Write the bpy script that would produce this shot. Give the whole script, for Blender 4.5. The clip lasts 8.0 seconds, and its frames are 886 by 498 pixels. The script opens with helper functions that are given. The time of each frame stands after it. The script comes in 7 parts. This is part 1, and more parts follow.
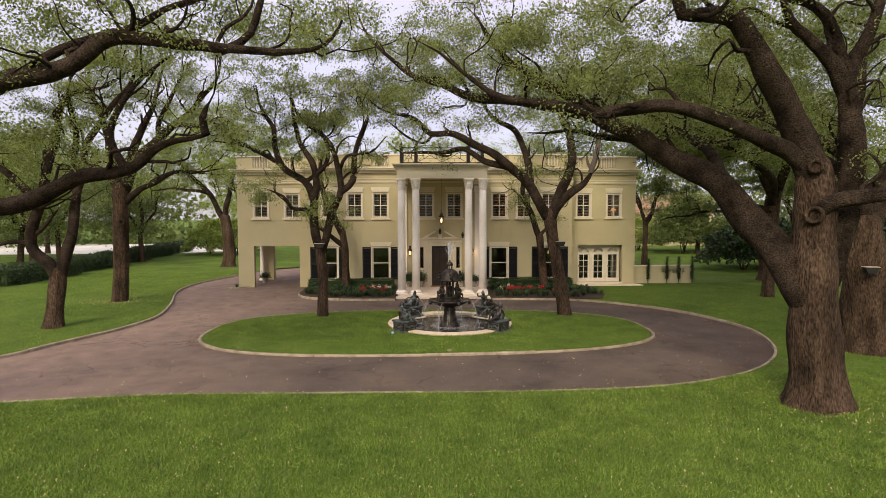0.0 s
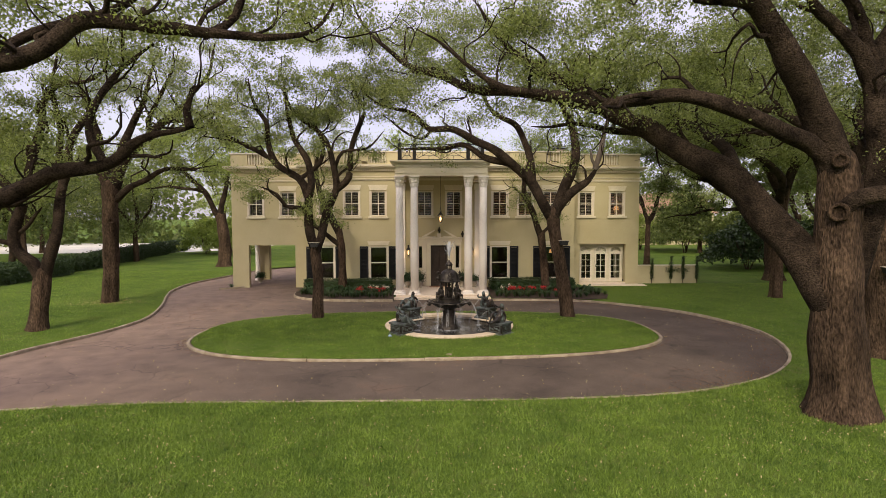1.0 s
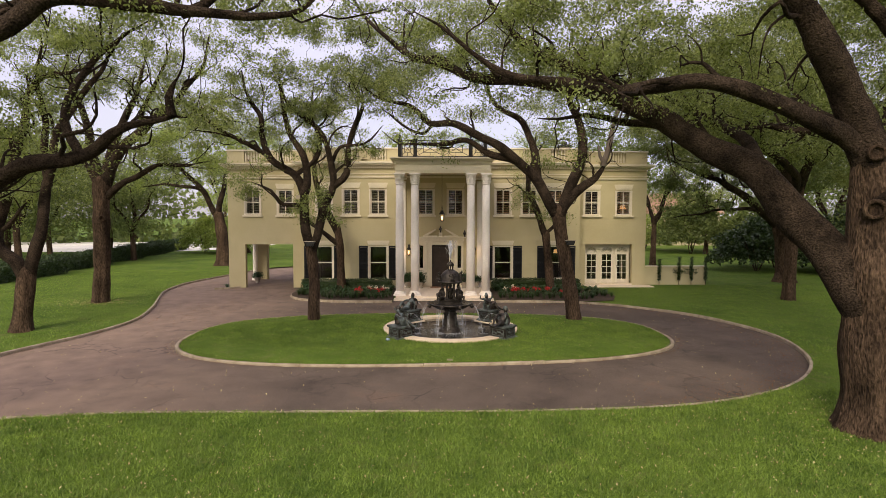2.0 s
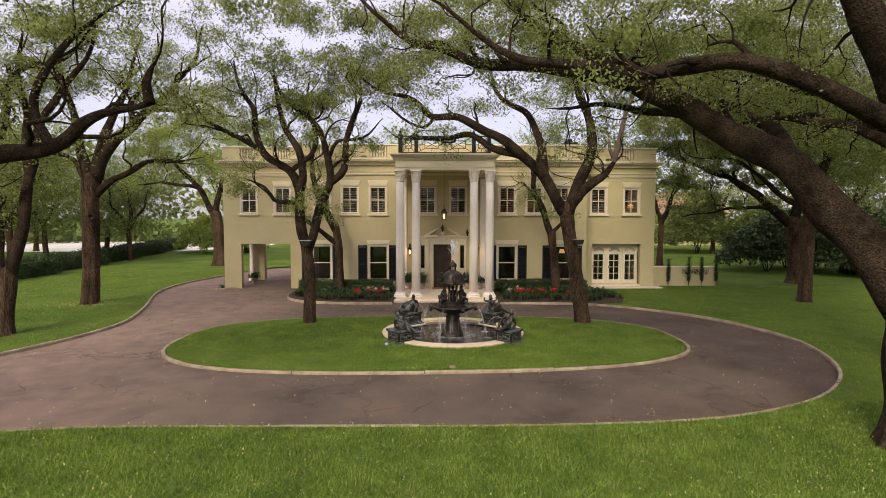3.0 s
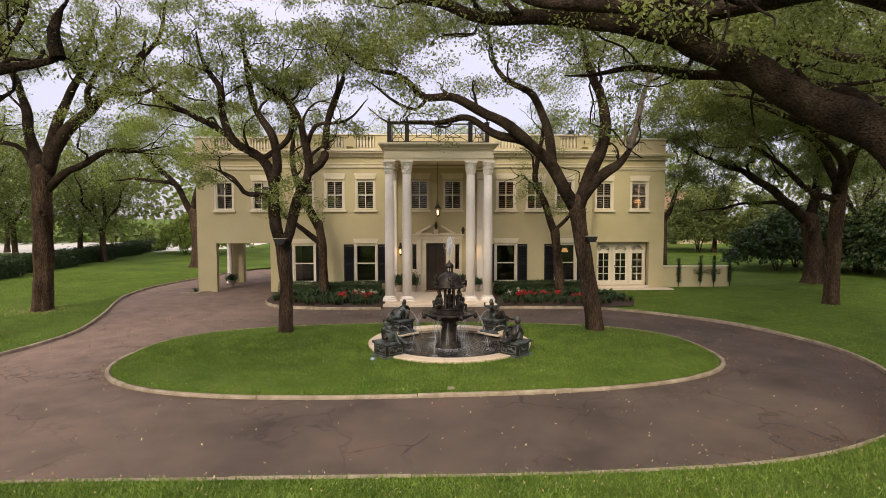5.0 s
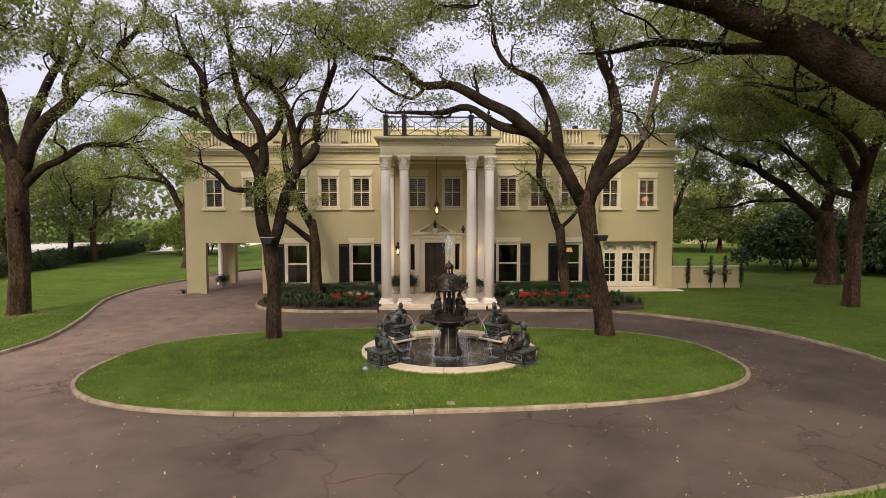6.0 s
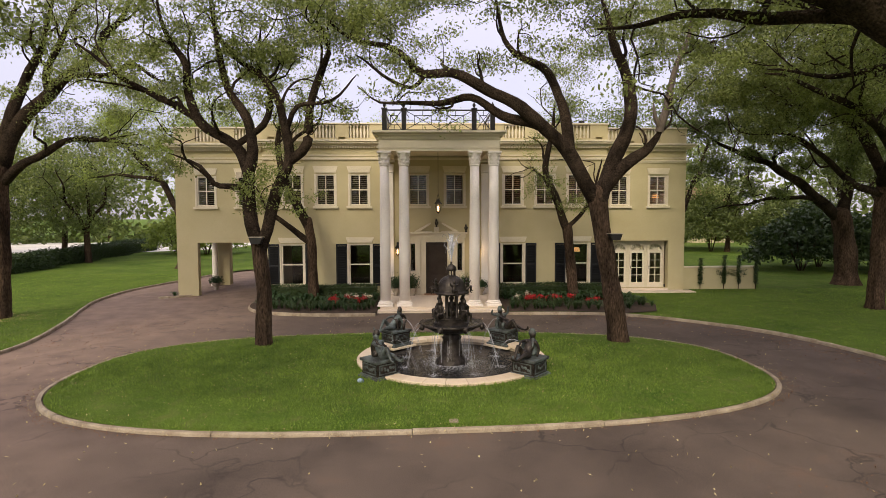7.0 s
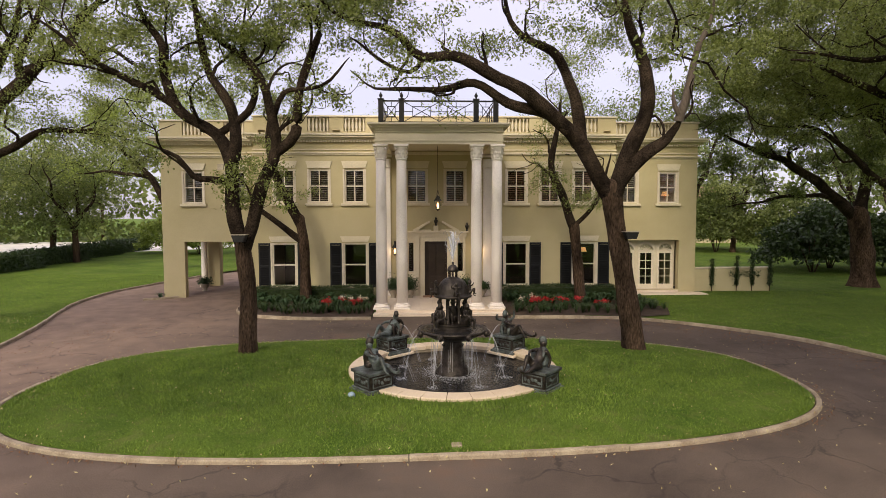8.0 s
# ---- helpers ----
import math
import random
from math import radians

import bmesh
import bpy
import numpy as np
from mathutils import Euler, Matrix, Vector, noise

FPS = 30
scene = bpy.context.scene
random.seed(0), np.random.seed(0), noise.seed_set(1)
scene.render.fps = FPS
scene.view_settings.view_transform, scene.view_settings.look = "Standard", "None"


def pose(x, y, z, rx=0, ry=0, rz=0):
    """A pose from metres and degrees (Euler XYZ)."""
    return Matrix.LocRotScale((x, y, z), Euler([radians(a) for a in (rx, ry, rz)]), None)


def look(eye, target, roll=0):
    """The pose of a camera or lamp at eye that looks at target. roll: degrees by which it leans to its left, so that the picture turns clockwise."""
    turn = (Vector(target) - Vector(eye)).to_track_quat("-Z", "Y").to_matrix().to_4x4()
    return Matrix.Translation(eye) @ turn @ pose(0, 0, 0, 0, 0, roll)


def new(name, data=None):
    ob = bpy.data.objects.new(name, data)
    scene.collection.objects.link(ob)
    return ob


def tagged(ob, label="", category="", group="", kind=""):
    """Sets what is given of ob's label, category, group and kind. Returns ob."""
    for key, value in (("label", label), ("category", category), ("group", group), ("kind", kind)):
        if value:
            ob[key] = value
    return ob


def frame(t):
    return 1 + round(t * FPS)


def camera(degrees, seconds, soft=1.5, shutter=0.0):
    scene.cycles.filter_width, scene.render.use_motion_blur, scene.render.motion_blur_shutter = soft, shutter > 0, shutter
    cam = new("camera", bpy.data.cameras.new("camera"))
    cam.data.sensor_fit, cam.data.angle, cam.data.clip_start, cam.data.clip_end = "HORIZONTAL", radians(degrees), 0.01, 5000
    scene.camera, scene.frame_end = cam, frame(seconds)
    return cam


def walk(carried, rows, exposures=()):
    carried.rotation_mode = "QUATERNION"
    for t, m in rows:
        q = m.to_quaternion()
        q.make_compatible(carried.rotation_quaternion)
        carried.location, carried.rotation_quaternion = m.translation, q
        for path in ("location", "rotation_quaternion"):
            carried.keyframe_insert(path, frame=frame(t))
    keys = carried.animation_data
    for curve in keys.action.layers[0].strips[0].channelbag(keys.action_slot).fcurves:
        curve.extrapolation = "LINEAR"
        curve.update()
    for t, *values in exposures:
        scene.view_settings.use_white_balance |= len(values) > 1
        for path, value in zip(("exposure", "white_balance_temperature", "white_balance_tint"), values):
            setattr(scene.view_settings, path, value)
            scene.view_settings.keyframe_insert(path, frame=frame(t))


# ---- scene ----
cam = camera(78.0, 8.0, soft=0.45)
PATH = [
    (0, (0.028, -0.259, 4.154), (0.08, 1.737, 4.04), -0.1),
    (0.5, (0.063, 0.08, 4.138), (0.115, 2.076, 4.022), -0.1),
    (1, (0.061, 0.484, 4.122), (0.115, 2.48, 4.005), -0.1),
    (1.5, (0.095, 0.905, 4.088), (0.146, 2.901, 3.971), -0.0),
    (3, (0.135, 2.304, 3.982), (0.174, 4.3, 3.865), 0.1),
    (3.5, (0.126, 2.875, 3.928), (0.171, 4.871, 3.81), 0.1),
    (4, (0.086, 3.486, 3.862), (0.142, 5.482, 3.746), 0.1),
    (4.5, (0.074, 4.052, 3.835), (0.141, 6.047, 3.718), -0.0),
    (6, (0.14, 5.829, 3.721), (0.211, 7.824, 3.604), -0.1),
    (6.5, (0.154, 6.354, 3.695), (0.223, 8.349, 3.577), -0.2),
    (7, (0.183, 6.918, 3.677), (0.247, 8.913, 3.558), -0.2),
    (7.5, (0.159, 7.54, 3.631), (0.227, 9.535, 3.51), -0.1),
    (8, (0.176, 8.14, 3.575), (0.245, 10.135, 3.457), -0.1),
]
walk(cam, [(t, look(eye, target, roll)) for t, eye, target, roll in PATH])

# ---- sky, sun, exposure ----
scene.view_settings.exposure = 1.42
SKY_STRENGTH = 0.335
world = bpy.data.worlds.new("overcast_sky")
scene.world = world
world.use_nodes = True
wn, wl = world.node_tree.nodes, world.node_tree.links
wn.clear()
sky = wn.new("ShaderNodeTexSky")
sky.sky_type, sky.sun_disc = "NISHITA", False
sky.sun_elevation, sky.sun_rotation = radians(52), radians(200)
cloud_noise = wn.new("ShaderNodeTexNoise")
cloud_noise.inputs["Scale"].default_value = 2.2
cloud_noise.inputs["Detail"].default_value = 5
cloud_ramp = wn.new("ShaderNodeMix")
cloud_ramp.data_type = "RGBA"
cloud_ramp.inputs["A"].default_value = (0.79, 0.70, 0.82, 1)
cloud_ramp.inputs["B"].default_value = (0.96, 0.86, 0.985, 1)
veil = wn.new("ShaderNodeMix")
veil.data_type = "RGBA"
veil.inputs["Factor"].default_value = 0.94
cloud_light = wn.new("ShaderNodeBackground")
world_out = wn.new("ShaderNodeOutputWorld")
# an overcast sky is brightest overhead
sky_place, sky_parts, overhead = wn.new("ShaderNodeTexCoord"), wn.new("ShaderNodeSeparateXYZ"), wn.new("ShaderNodeMapRange")
overhead.inputs["To Min"].default_value, overhead.inputs["To Max"].default_value = 0.80 * SKY_STRENGTH, 1.62 * SKY_STRENGTH
wl.new(sky_place.outputs["Generated"], sky_parts.inputs["Vector"])
wl.new(sky_parts.outputs["Z"], overhead.inputs["Value"])
wl.new(overhead.outputs["Result"], cloud_light.inputs["Strength"])
wl.new(cloud_noise.outputs["Fac"], cloud_ramp.inputs["Factor"])
wl.new(sky.outputs["Color"], veil.inputs["A"])
wl.new(cloud_ramp.outputs["Result"], veil.inputs["B"])
wl.new(veil.outputs["Result"], cloud_light.inputs["Color"])
wl.new(cloud_light.outputs["Background"], world_out.inputs["Surface"])

sun_data = bpy.data.lights.new("sun", "SUN")
sun_data.energy, sun_data.angle, sun_data.color = 1.5, radians(28), (1.0, 0.88, 0.66)
sun = new("sun", sun_data)
sun.matrix_world = look((-19, -33, 39), (0, 18, 0))


# ---- materials ----
def nodes_of(m):
    m.use_nodes = True
    t = m.node_tree
    return t.nodes, t.links, t.nodes["Principled BSDF"]


def surface(name, dark, light, rough=0.8, scale=2.0, fine=40.0, bump=0.3, metal=0.0, spec=0.3, stretch=(1, 1, 1), per="", depth=0.02, contrast=0.5, grit=(0.87, 1.13)):
    """Two colours mixed by a broad noise, broken up by a fine grain, with a relief."""
    m = bpy.data.materials.new(name)
    n, l, bsdf = nodes_of(m)
    co = n.new("ShaderNodeTexCoord")
    mp = n.new("ShaderNodeMapping")
    mp.inputs["Scale"].default_value = stretch
    l.new(co.outputs["Object"], mp.inputs["Vector"])
    broad, grain = n.new("ShaderNodeTexNoise"), n.new("ShaderNodeTexNoise")
    broad.inputs["Scale"].default_value, broad.inputs["Detail"].default_value = scale, 6
    broad.inputs["Roughness"].default_value = 0.62
    grain.inputs["Scale"].default_value, grain.inputs["Detail"].default_value = fine, 4
    l.new(mp.outputs["Vector"], broad.inputs["Vector"])
    l.new(mp.outputs["Vector"], grain.inputs["Vector"])
    spread = n.new("ShaderNodeMapRange")
    spread.inputs["From Min"].default_value, spread.inputs["From Max"].default_value = 0.5 - 0.5 * contrast, 0.5 + 0.5 * contrast
    l.new(broad.outputs["Fac"], spread.inputs["Value"])
    blend = n.new("ShaderNodeMix")
    blend.data_type = "RGBA"
    blend.inputs["A"].default_value, blend.inputs["B"].default_value = (*dark, 1), (*light, 1)
    if per:
        src = n.new("ShaderNodeObjectInfo" if per == "object" else "ShaderNodeNewGeometry")
        add = n.new("ShaderNodeMath")
        add.operation = "MULTIPLY_ADD"
        l.new(src.outputs["Random" if per == "object" else "Random Per Island"], add.inputs[0])
        add.inputs[1].default_value = 0.55
        half = n.new("ShaderNodeMath")
        half.operation = "MULTIPLY"
        half.inputs[1].default_value = 0.45
        l.new(spread.outputs["Result"], half.inputs[0])
        l.new(half.outputs["Value"], add.inputs[2])
        l.new(add.outputs["Value"], blend.inputs["Factor"])
    else:
        l.new(spread.outputs["Result"], blend.inputs["Factor"])
    shade = n.new("ShaderNodeMapRange")
    shade.inputs["From Min"].default_value, shade.inputs["From Max"].default_value = 0.25, 0.75
    shade.inputs["To Min"].default_value, shade.inputs["To Max"].default_value = grit
    l.new(grain.outputs["Fac"], shade.inputs["Value"])
    mul = n.new("ShaderNodeVectorMath")
    mul.operation = "SCALE"
    l.new(blend.outputs["Result"], mul.inputs[0])
    l.new(shade.outputs["Result"], mul.inputs["Scale"])
    l.new(mul.outputs["Vector"], bsdf.inputs["Base Color"])
    bsdf.inputs["Roughness"].default_value, bsdf.inputs["Metallic"].default_value = rough, metal
    bsdf.inputs["Specular IOR Level"].default_value = spec
    if bump:
        b = n.new("ShaderNodeBump")
        b.inputs["Strength"].default_value, b.inputs["Distance"].default_value = bump, depth
        l.new(grain.outputs["Fac"], b.inputs["Height"])
        l.new(b.outputs["Normal"], bsdf.inputs["Normal"])
    return m


def foliage(name, dark, light, through_light=0.3, rough=0.45):
    m = surface(name, dark, light, rough=rough, scale=1.3, fine=9, bump=0, spec=0.3, per="island", contrast=0.4)
    n, l, bsdf = nodes_of(m)
    trans = n.new("ShaderNodeBsdfTranslucent")
    both = n.new("ShaderNodeMixShader")
    both.inputs["Fac"].default_value = through_light
    colour = bsdf.inputs["Base Color"].links[0].from_socket
    warm = n.new("ShaderNodeVectorMath")
    warm.operation = "MULTIPLY"
    warm.inputs[1].default_value = (1.5, 1.6, 0.8)
    l.new(colour, warm.inputs[0])
    l.new(warm.outputs["Vector"], trans.inputs["Color"])
    l.new(bsdf.outputs["BSDF"], both.inputs[1])
    l.new(trans.outputs["BSDF"], both.inputs[2])
    l.new(both.outputs["Shader"], n["Material Output"].inputs["Surface"])
    return m


def glowing(name, colour, strength):
    m = bpy.data.materials.new(name)
    n, l, bsdf = nodes_of(m)
    bsdf.inputs["Base Color"].default_value = (*colour, 1)
    bsdf.inputs["Emission Color"].default_value = (*colour, 1)
    bsdf.inputs["Emission Strength"].default_value = strength
    return m


def clear(name, tint, rough=0.0, ior=1.45):
    m = bpy.data.materials.new(name)
    n, l, bsdf = nodes_of(m)
    bsdf.inputs["Base Color"].default_value = (*tint, 1)
    bsdf.inputs["Transmission Weight"].default_value = 1
    bsdf.inputs["Roughness"].default_value, bsdf.inputs["IOR"].default_value = rough, ior
    return m


STUCCO = surface("stucco", (0.425, 0.358, 0.208), (0.505, 0.436, 0.266), 0.9, 0.5, 55, 0.25, spec=0.15, grit=(0.93, 1.07))
TRIM = surface("trim_paint", (0.585, 0.508, 0.365), (0.685, 0.605, 0.455), 0.6, 1.2, 40, 0.08)
SASH = surface("sash_paint", (0.61, 0.535, 0.42), (0.71, 0.63, 0.51), 0.5, 2, 40, 0.05)
COLUMN = surface("column_paint", (0.74, 0.66, 0.58), (0.84, 0.77, 0.69), 0.5, 1.0, 30, 0.06)
SHUTTER = surface("shutter_paint", (0.008, 0.008, 0.009), (0.02, 0.02, 0.022), 0.55, 2, 30, 0.1)
LOUVRE = surface("louvre_wood", (0.20, 0.095, 0.05), (0.34, 0.18, 0.095), 0.5, 3, 40, 0.05)
LOUVRE_PALE = surface("louvre_paint", (0.15, 0.115, 0.085), (0.24, 0.19, 0.14), 0.5, 3, 40, 0.05)
GLASS = clear("window_glass", (0.9, 0.93, 0.92))
# near-black, so the indoor shade behind the glass sits in the colour
ROOM = surface("painted_shade_room", (0.035, 0.024, 0.018), (0.06, 0.045, 0.034), 0.9, 1, 20, 0)
DOOR = surface("dark_door_wood", (0.028, 0.018, 0.012), (0.05, 0.034, 0.024), 0.35, 3, 50, 0.1)
IRON = surface("black_iron", (0.012, 0.011, 0.010), (0.03, 0.028, 0.026), 0.5, 5, 60, 0.2, metal=0.3)
BRONZE = surface("weathered_bronze", (0.014, 0.011, 0.009), (0.062, 0.050, 0.040), 0.36, 7, 50, 0.5, metal=0.55, contrast=0.35)
VERDIGRIS = surface("bronze_with_verdigris", (0.035, 0.032, 0.028), (0.13, 0.155, 0.145), 0.55, 5, 40, 0.6, metal=0.35, contrast=0.3)
STONE = surface("cream_stone", (0.48, 0.37, 0.25), (0.66, 0.54, 0.39), 0.75, 1.5, 45, 0.2, per="object")
KERB = surface("kerb_concrete", (0.20, 0.15, 0.10), (0.40, 0.33, 0.235), 0.85, 2.5, 60, 0.4, contrast=0.35, grit=(0.65, 1.35))
PORCH = surface("porch_limestone", (0.58, 0.47, 0.36), (0.72, 0.61, 0.49), 0.55, 1.5, 30, 0.1, per="object")
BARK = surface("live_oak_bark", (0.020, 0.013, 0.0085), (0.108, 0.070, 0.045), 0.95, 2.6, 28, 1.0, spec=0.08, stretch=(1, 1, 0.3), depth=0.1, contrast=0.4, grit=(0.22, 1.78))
# evenly grained limb bark, its darker colour holding the canopy's shade
BARK_LIMB = surface("shaded_limb_bark", (0.010, 0.007, 0.005), (0.060, 0.042, 0.029), 0.95, 2.4, 30, 1.0, spec=0.06, depth=0.08, contrast=0.4, grit=(0.2, 1.8))
BARK_PALE = surface("pale_oak_bark", (0.05, 0.037, 0.028), (0.14, 0.11, 0.088), 0.9, 3.0, 16, 1.0, stretch=(1, 1, 0.28), depth=0.05)
LEAF = foliage("live_oak_leaf", (0.036, 0.046, 0.015), (0.30, 0.335, 0.118), 0.4, 0.55)
LEAF_LIGHT = foliage("young_leaf", (0.085, 0.115, 0.028), (0.36, 0.41, 0.12), 0.45, 0.6)
# darker green for far crowns, and for one oak's shade put into colour
LEAF_FAR_SHADED = foliage("far_and_shaded_leaf", (0.030, 0.043, 0.014), (0.20, 0.235, 0.078), 0.4, 0.6)
HEDGE = foliage("hedge_leaf", (0.012, 0.023, 0.009), (0.062, 0.092, 0.031), 0.2)
PLANT = foliage("bed_leaf", (0.016, 0.034, 0.014), (0.06, 0.105, 0.04), 0.25)
PETAL = foliage("red_petal", (0.32, 0.015, 0.02), (0.62, 0.05, 0.06), 0.25)
PETAL_WHITE = foliage("white_petal", (0.6, 0.5, 0.42), (0.8, 0.7, 0.6), 0.2)
BLADE = foliage("grass_blade", (0.024, 0.056, 0.006), (0.235, 0.322, 0.054), 0.3, 0.6)
STRAW = foliage("fallen_leaf", (0.22, 0.15, 0.06), (0.55, 0.47, 0.24), 0.1, 0.7)
BROWN_LEAF = foliage("brown_fallen_leaf", (0.07, 0.032, 0.016), (0.24, 0.12, 0.06), 0.05, 0.8)
GLOBE = surface("blue_glass", (0.16, 0.22, 0.27), (0.24, 0.31, 0.36), 0.15, 4, 20, 0, spec=0.6)
SOIL = surface("bed_soil", (0.03, 0.02, 0.013), (0.07, 0.045, 0.03), 0.95, 3, 40, 0.6)
POT = surface("stone_pot", (0.28, 0.23, 0.17), (0.42, 0.36, 0.28), 0.8, 4, 40, 0.3)
FLAME = glowing("warm_bulb", (1.0, 0.58, 0.24), 1.1)
SHADE = glowing("lamp_shade", (1.0, 0.50, 0.18), 0.22)


def lawn_material():
    m = surface("lawn", (0.058, 0.106, 0.012), (0.124, 0.182, 0.026), 0.9, 0.35, 38, 1.0, spec=0.1, depth=0.06, contrast=0.35, grit=(0.55, 1.45))
    n, l, bsdf = nodes_of(m)
    dry, dots = n.new("ShaderNodeTexNoise"), n.new("ShaderNodeMapRange")
    dry.inputs["Scale"].default_value, dry.inputs["Detail"].default_value = 3.2, 10
    dots.inputs["From Min"].default_value, dots.inputs["From Max"].default_value = 0.52, 0.70
    dots.inputs["To Max"].default_value = 0.55
    mix = n.new("ShaderNodeMix")
    mix.data_type = "RGBA"
    mix.inputs["B"].default_value = (0.17, 0.17, 0.055, 1)
    co = n["Texture Coordinate"]
    l.new(co.outputs["Object"], dry.inputs["Vector"])
    l.new(dry.outputs["Fac"], dots.inputs["Value"])
    l.new(dots.outputs["Result"], mix.inputs["Factor"])
    l.new(bsdf.inputs["Base Color"].links[0].from_socket, mix.inputs["A"])
    l.new(mix.outputs["Result"], bsdf.inputs["Base Color"])
    return m


def asphalt_material():
    m = surface("old_asphalt", (0.060, 0.044, 0.034), (0.124, 0.092, 0.070), 0.85, 0.5, 55, 0.5, spec=0.2, depth=0.012, contrast=0.38, grit=(0.5, 1.5))
    n, l, bsdf = nodes_of(m)
    co = n["Texture Coordinate"]
    wob = n.new("ShaderNodeTexNoise")
    wob.inputs["Scale"].default_value, wob.inputs["Detail"].default_value = 1.6, 5
    bend = n.new("ShaderNodeVectorMath")
    bend.operation = "MULTIPLY_ADD"
    bend.inputs[1].default_value = (0.9, 0.9, 0.9)
    l.new(co.outputs["Object"], wob.inputs["Vector"])
    l.new(wob.outputs["Color"], bend.inputs[0])
    l.new(co.outputs["Object"], bend.inputs[2])
    cell = n.new("ShaderNodeTexVoronoi")
    cell.feature = "DISTANCE_TO_EDGE"
    cell.inputs["Scale"].default_value = 0.55
    l.new(bend.outputs["Vector"], cell.inputs["Vector"])
    crack = n.new("ShaderNodeMapRange")
    crack.inputs["From Min"].default_value, crack.inputs["From Max"].default_value = 0.003, 0.016
    crack.inputs["To Min"].default_value, crack.inputs["To Max"].default_value = 0.5, 0.0
    l.new(cell.outputs["Distance"], crack.inputs["Value"])
    gate = n.new("ShaderNodeTexNoise")
    gate.inputs["Scale"].default_value = 0.35
    l.new(co.outputs["Object"], gate.inputs["Vector"])
    some = n.new("ShaderNodeMapRange")
    some.inputs["From Min"].default_value, some.inputs["From Max"].default_value = 0.42, 0.6
    l.new(gate.outputs["Fac"], some.inputs["Value"])
    where = n.new("ShaderNodeMath")
    where.operation = "MULTIPLY"
    l.new(crack.outputs["Result"], where.inputs[0])
    l.new(some.outputs["Result"], where.inputs[1])
    mix = n.new("ShaderNodeMix")
    mix.data_type = "RGBA"
    mix.inputs["B"].default_value = (0.012, 0.010, 0.009, 1)
    l.new(where.outputs["Value"], mix.inputs["Factor"])
    rust, rr = n.new("ShaderNodeTexNoise"), n.new("ShaderNodeMapRange")
    rust.inputs["Scale"].default_value, rust.inputs["Detail"].default_value = 0.5, 9
    rust.inputs["Roughness"].default_value = 0.7
    rr.inputs["From Min"].default_value, rr.inputs["From Max"].default_value, rr.inputs["To Max"].default_value = 0.56, 0.72, 0.6
    l.new(co.outputs["Object"], rust.inputs["Vector"])
    l.new(rust.outputs["Fac"], rr.inputs["Value"])
    stain = n.new("ShaderNodeMix")
    stain.data_type = "RGBA"
    stain.inputs["B"].default_value = (0.13, 0.072, 0.045, 1)
    l.new(rr.outputs["Result"], stain.inputs["Factor"])
    l.new(bsdf.inputs["Base Color"].links[0].from_socket, stain.inputs["A"])
    worn, apart, reach, patchy = n.new("ShaderNodeMix"), n.new("ShaderNodeSeparateXYZ"), n.new("ShaderNodeMapRange"), n.new("ShaderNodeMath")
    worn.data_type, patchy.operation = "RGBA", "MULTIPLY"
    worn.inputs["B"].default_value = (0.245, 0.168, 0.128, 1)
    reach.inputs["From Min"].default_value, reach.inputs["From Max"].default_value = -3.0, -9.5
    reach.inputs["To Max"].default_value = 1.25
    l.new(co.outputs["Object"], apart.inputs["Vector"])
    l.new(apart.outputs["X"], reach.inputs["Value"])
    l.new(reach.outputs["Result"], patchy.inputs[0])
    l.new(wob.outputs["Fac"], patchy.inputs[1])
    l.new(patchy.outputs["Value"], worn.inputs["Factor"])
    l.new(stain.outputs["Result"], worn.inputs["A"])
    l.new(worn.outputs["Result"], mix.inputs["A"])
    l.new(mix.outputs["Result"], bsdf.inputs["Base Color"])
    return m


LAWN, ASPHALT = lawn_material(), asphalt_material()


POOL = surface("pool_water", (0.010, 0.010, 0.011), (0.022, 0.021, 0.022), 0.08, 2, 14, 0.6, spec=0.22, depth=0.03)


# ---- building helpers ----
def thing(name, at, label, category, group="", kind=""):
    ob = new(name)
    ob.location = at
    return tagged(ob, label, category, group, kind)


def under(ob, parent):
    ob.parent = parent
    loc = parent.location if parent.parent is None else Vector((0, 0, 0))
    ob.matrix_parent_inverse = Matrix.Translation(-loc)
    return ob


def part(name, bm, material, parent=None, label="", smooth=False):
    me = bpy.data.meshes.new(name)
    bm.normal_update()
    if smooth:
        for f in bm.faces:
            f.smooth = True
    bm.to_mesh(me)
    bm.free()
    me.materials.append(material)
    ob = new(name, me)
    if parent:
        under(ob, parent)
    return tagged(ob, label)


def arrays(name, verts, faces, material, parent=None, label="", smooth=True):
    """A mesh of triangles or quads from numpy arrays."""
    me = bpy.data.meshes.new(name)
    verts, faces = np.asarray(verts, np.float32), np.asarray(faces, np.int32)
    k = faces.shape[1]
    me.vertices.add(len(verts))
    me.vertices.foreach_set("co", verts.ravel())
    me.loops.add(faces.size)
    me.loops.foreach_set("vertex_index", faces.ravel())
    me.polygons.add(len(faces))
    me.polygons.foreach_set("loop_start", np.arange(0, faces.size, k, dtype=np.int32))
    me.polygons.foreach_set("use_smooth", np.full(len(faces), smooth))
    me.update(calc_edges=True)
    me.materials.append(material)
    ob = new(name, me)
    if parent:
        under(ob, parent)
    return tagged(ob, label)


def share(name, mesh, parent, m):
    """Another object on a mesh that is there already."""
    ob = new(name, mesh)
    under(ob, parent)
    ob.matrix_basis = m
    return ob


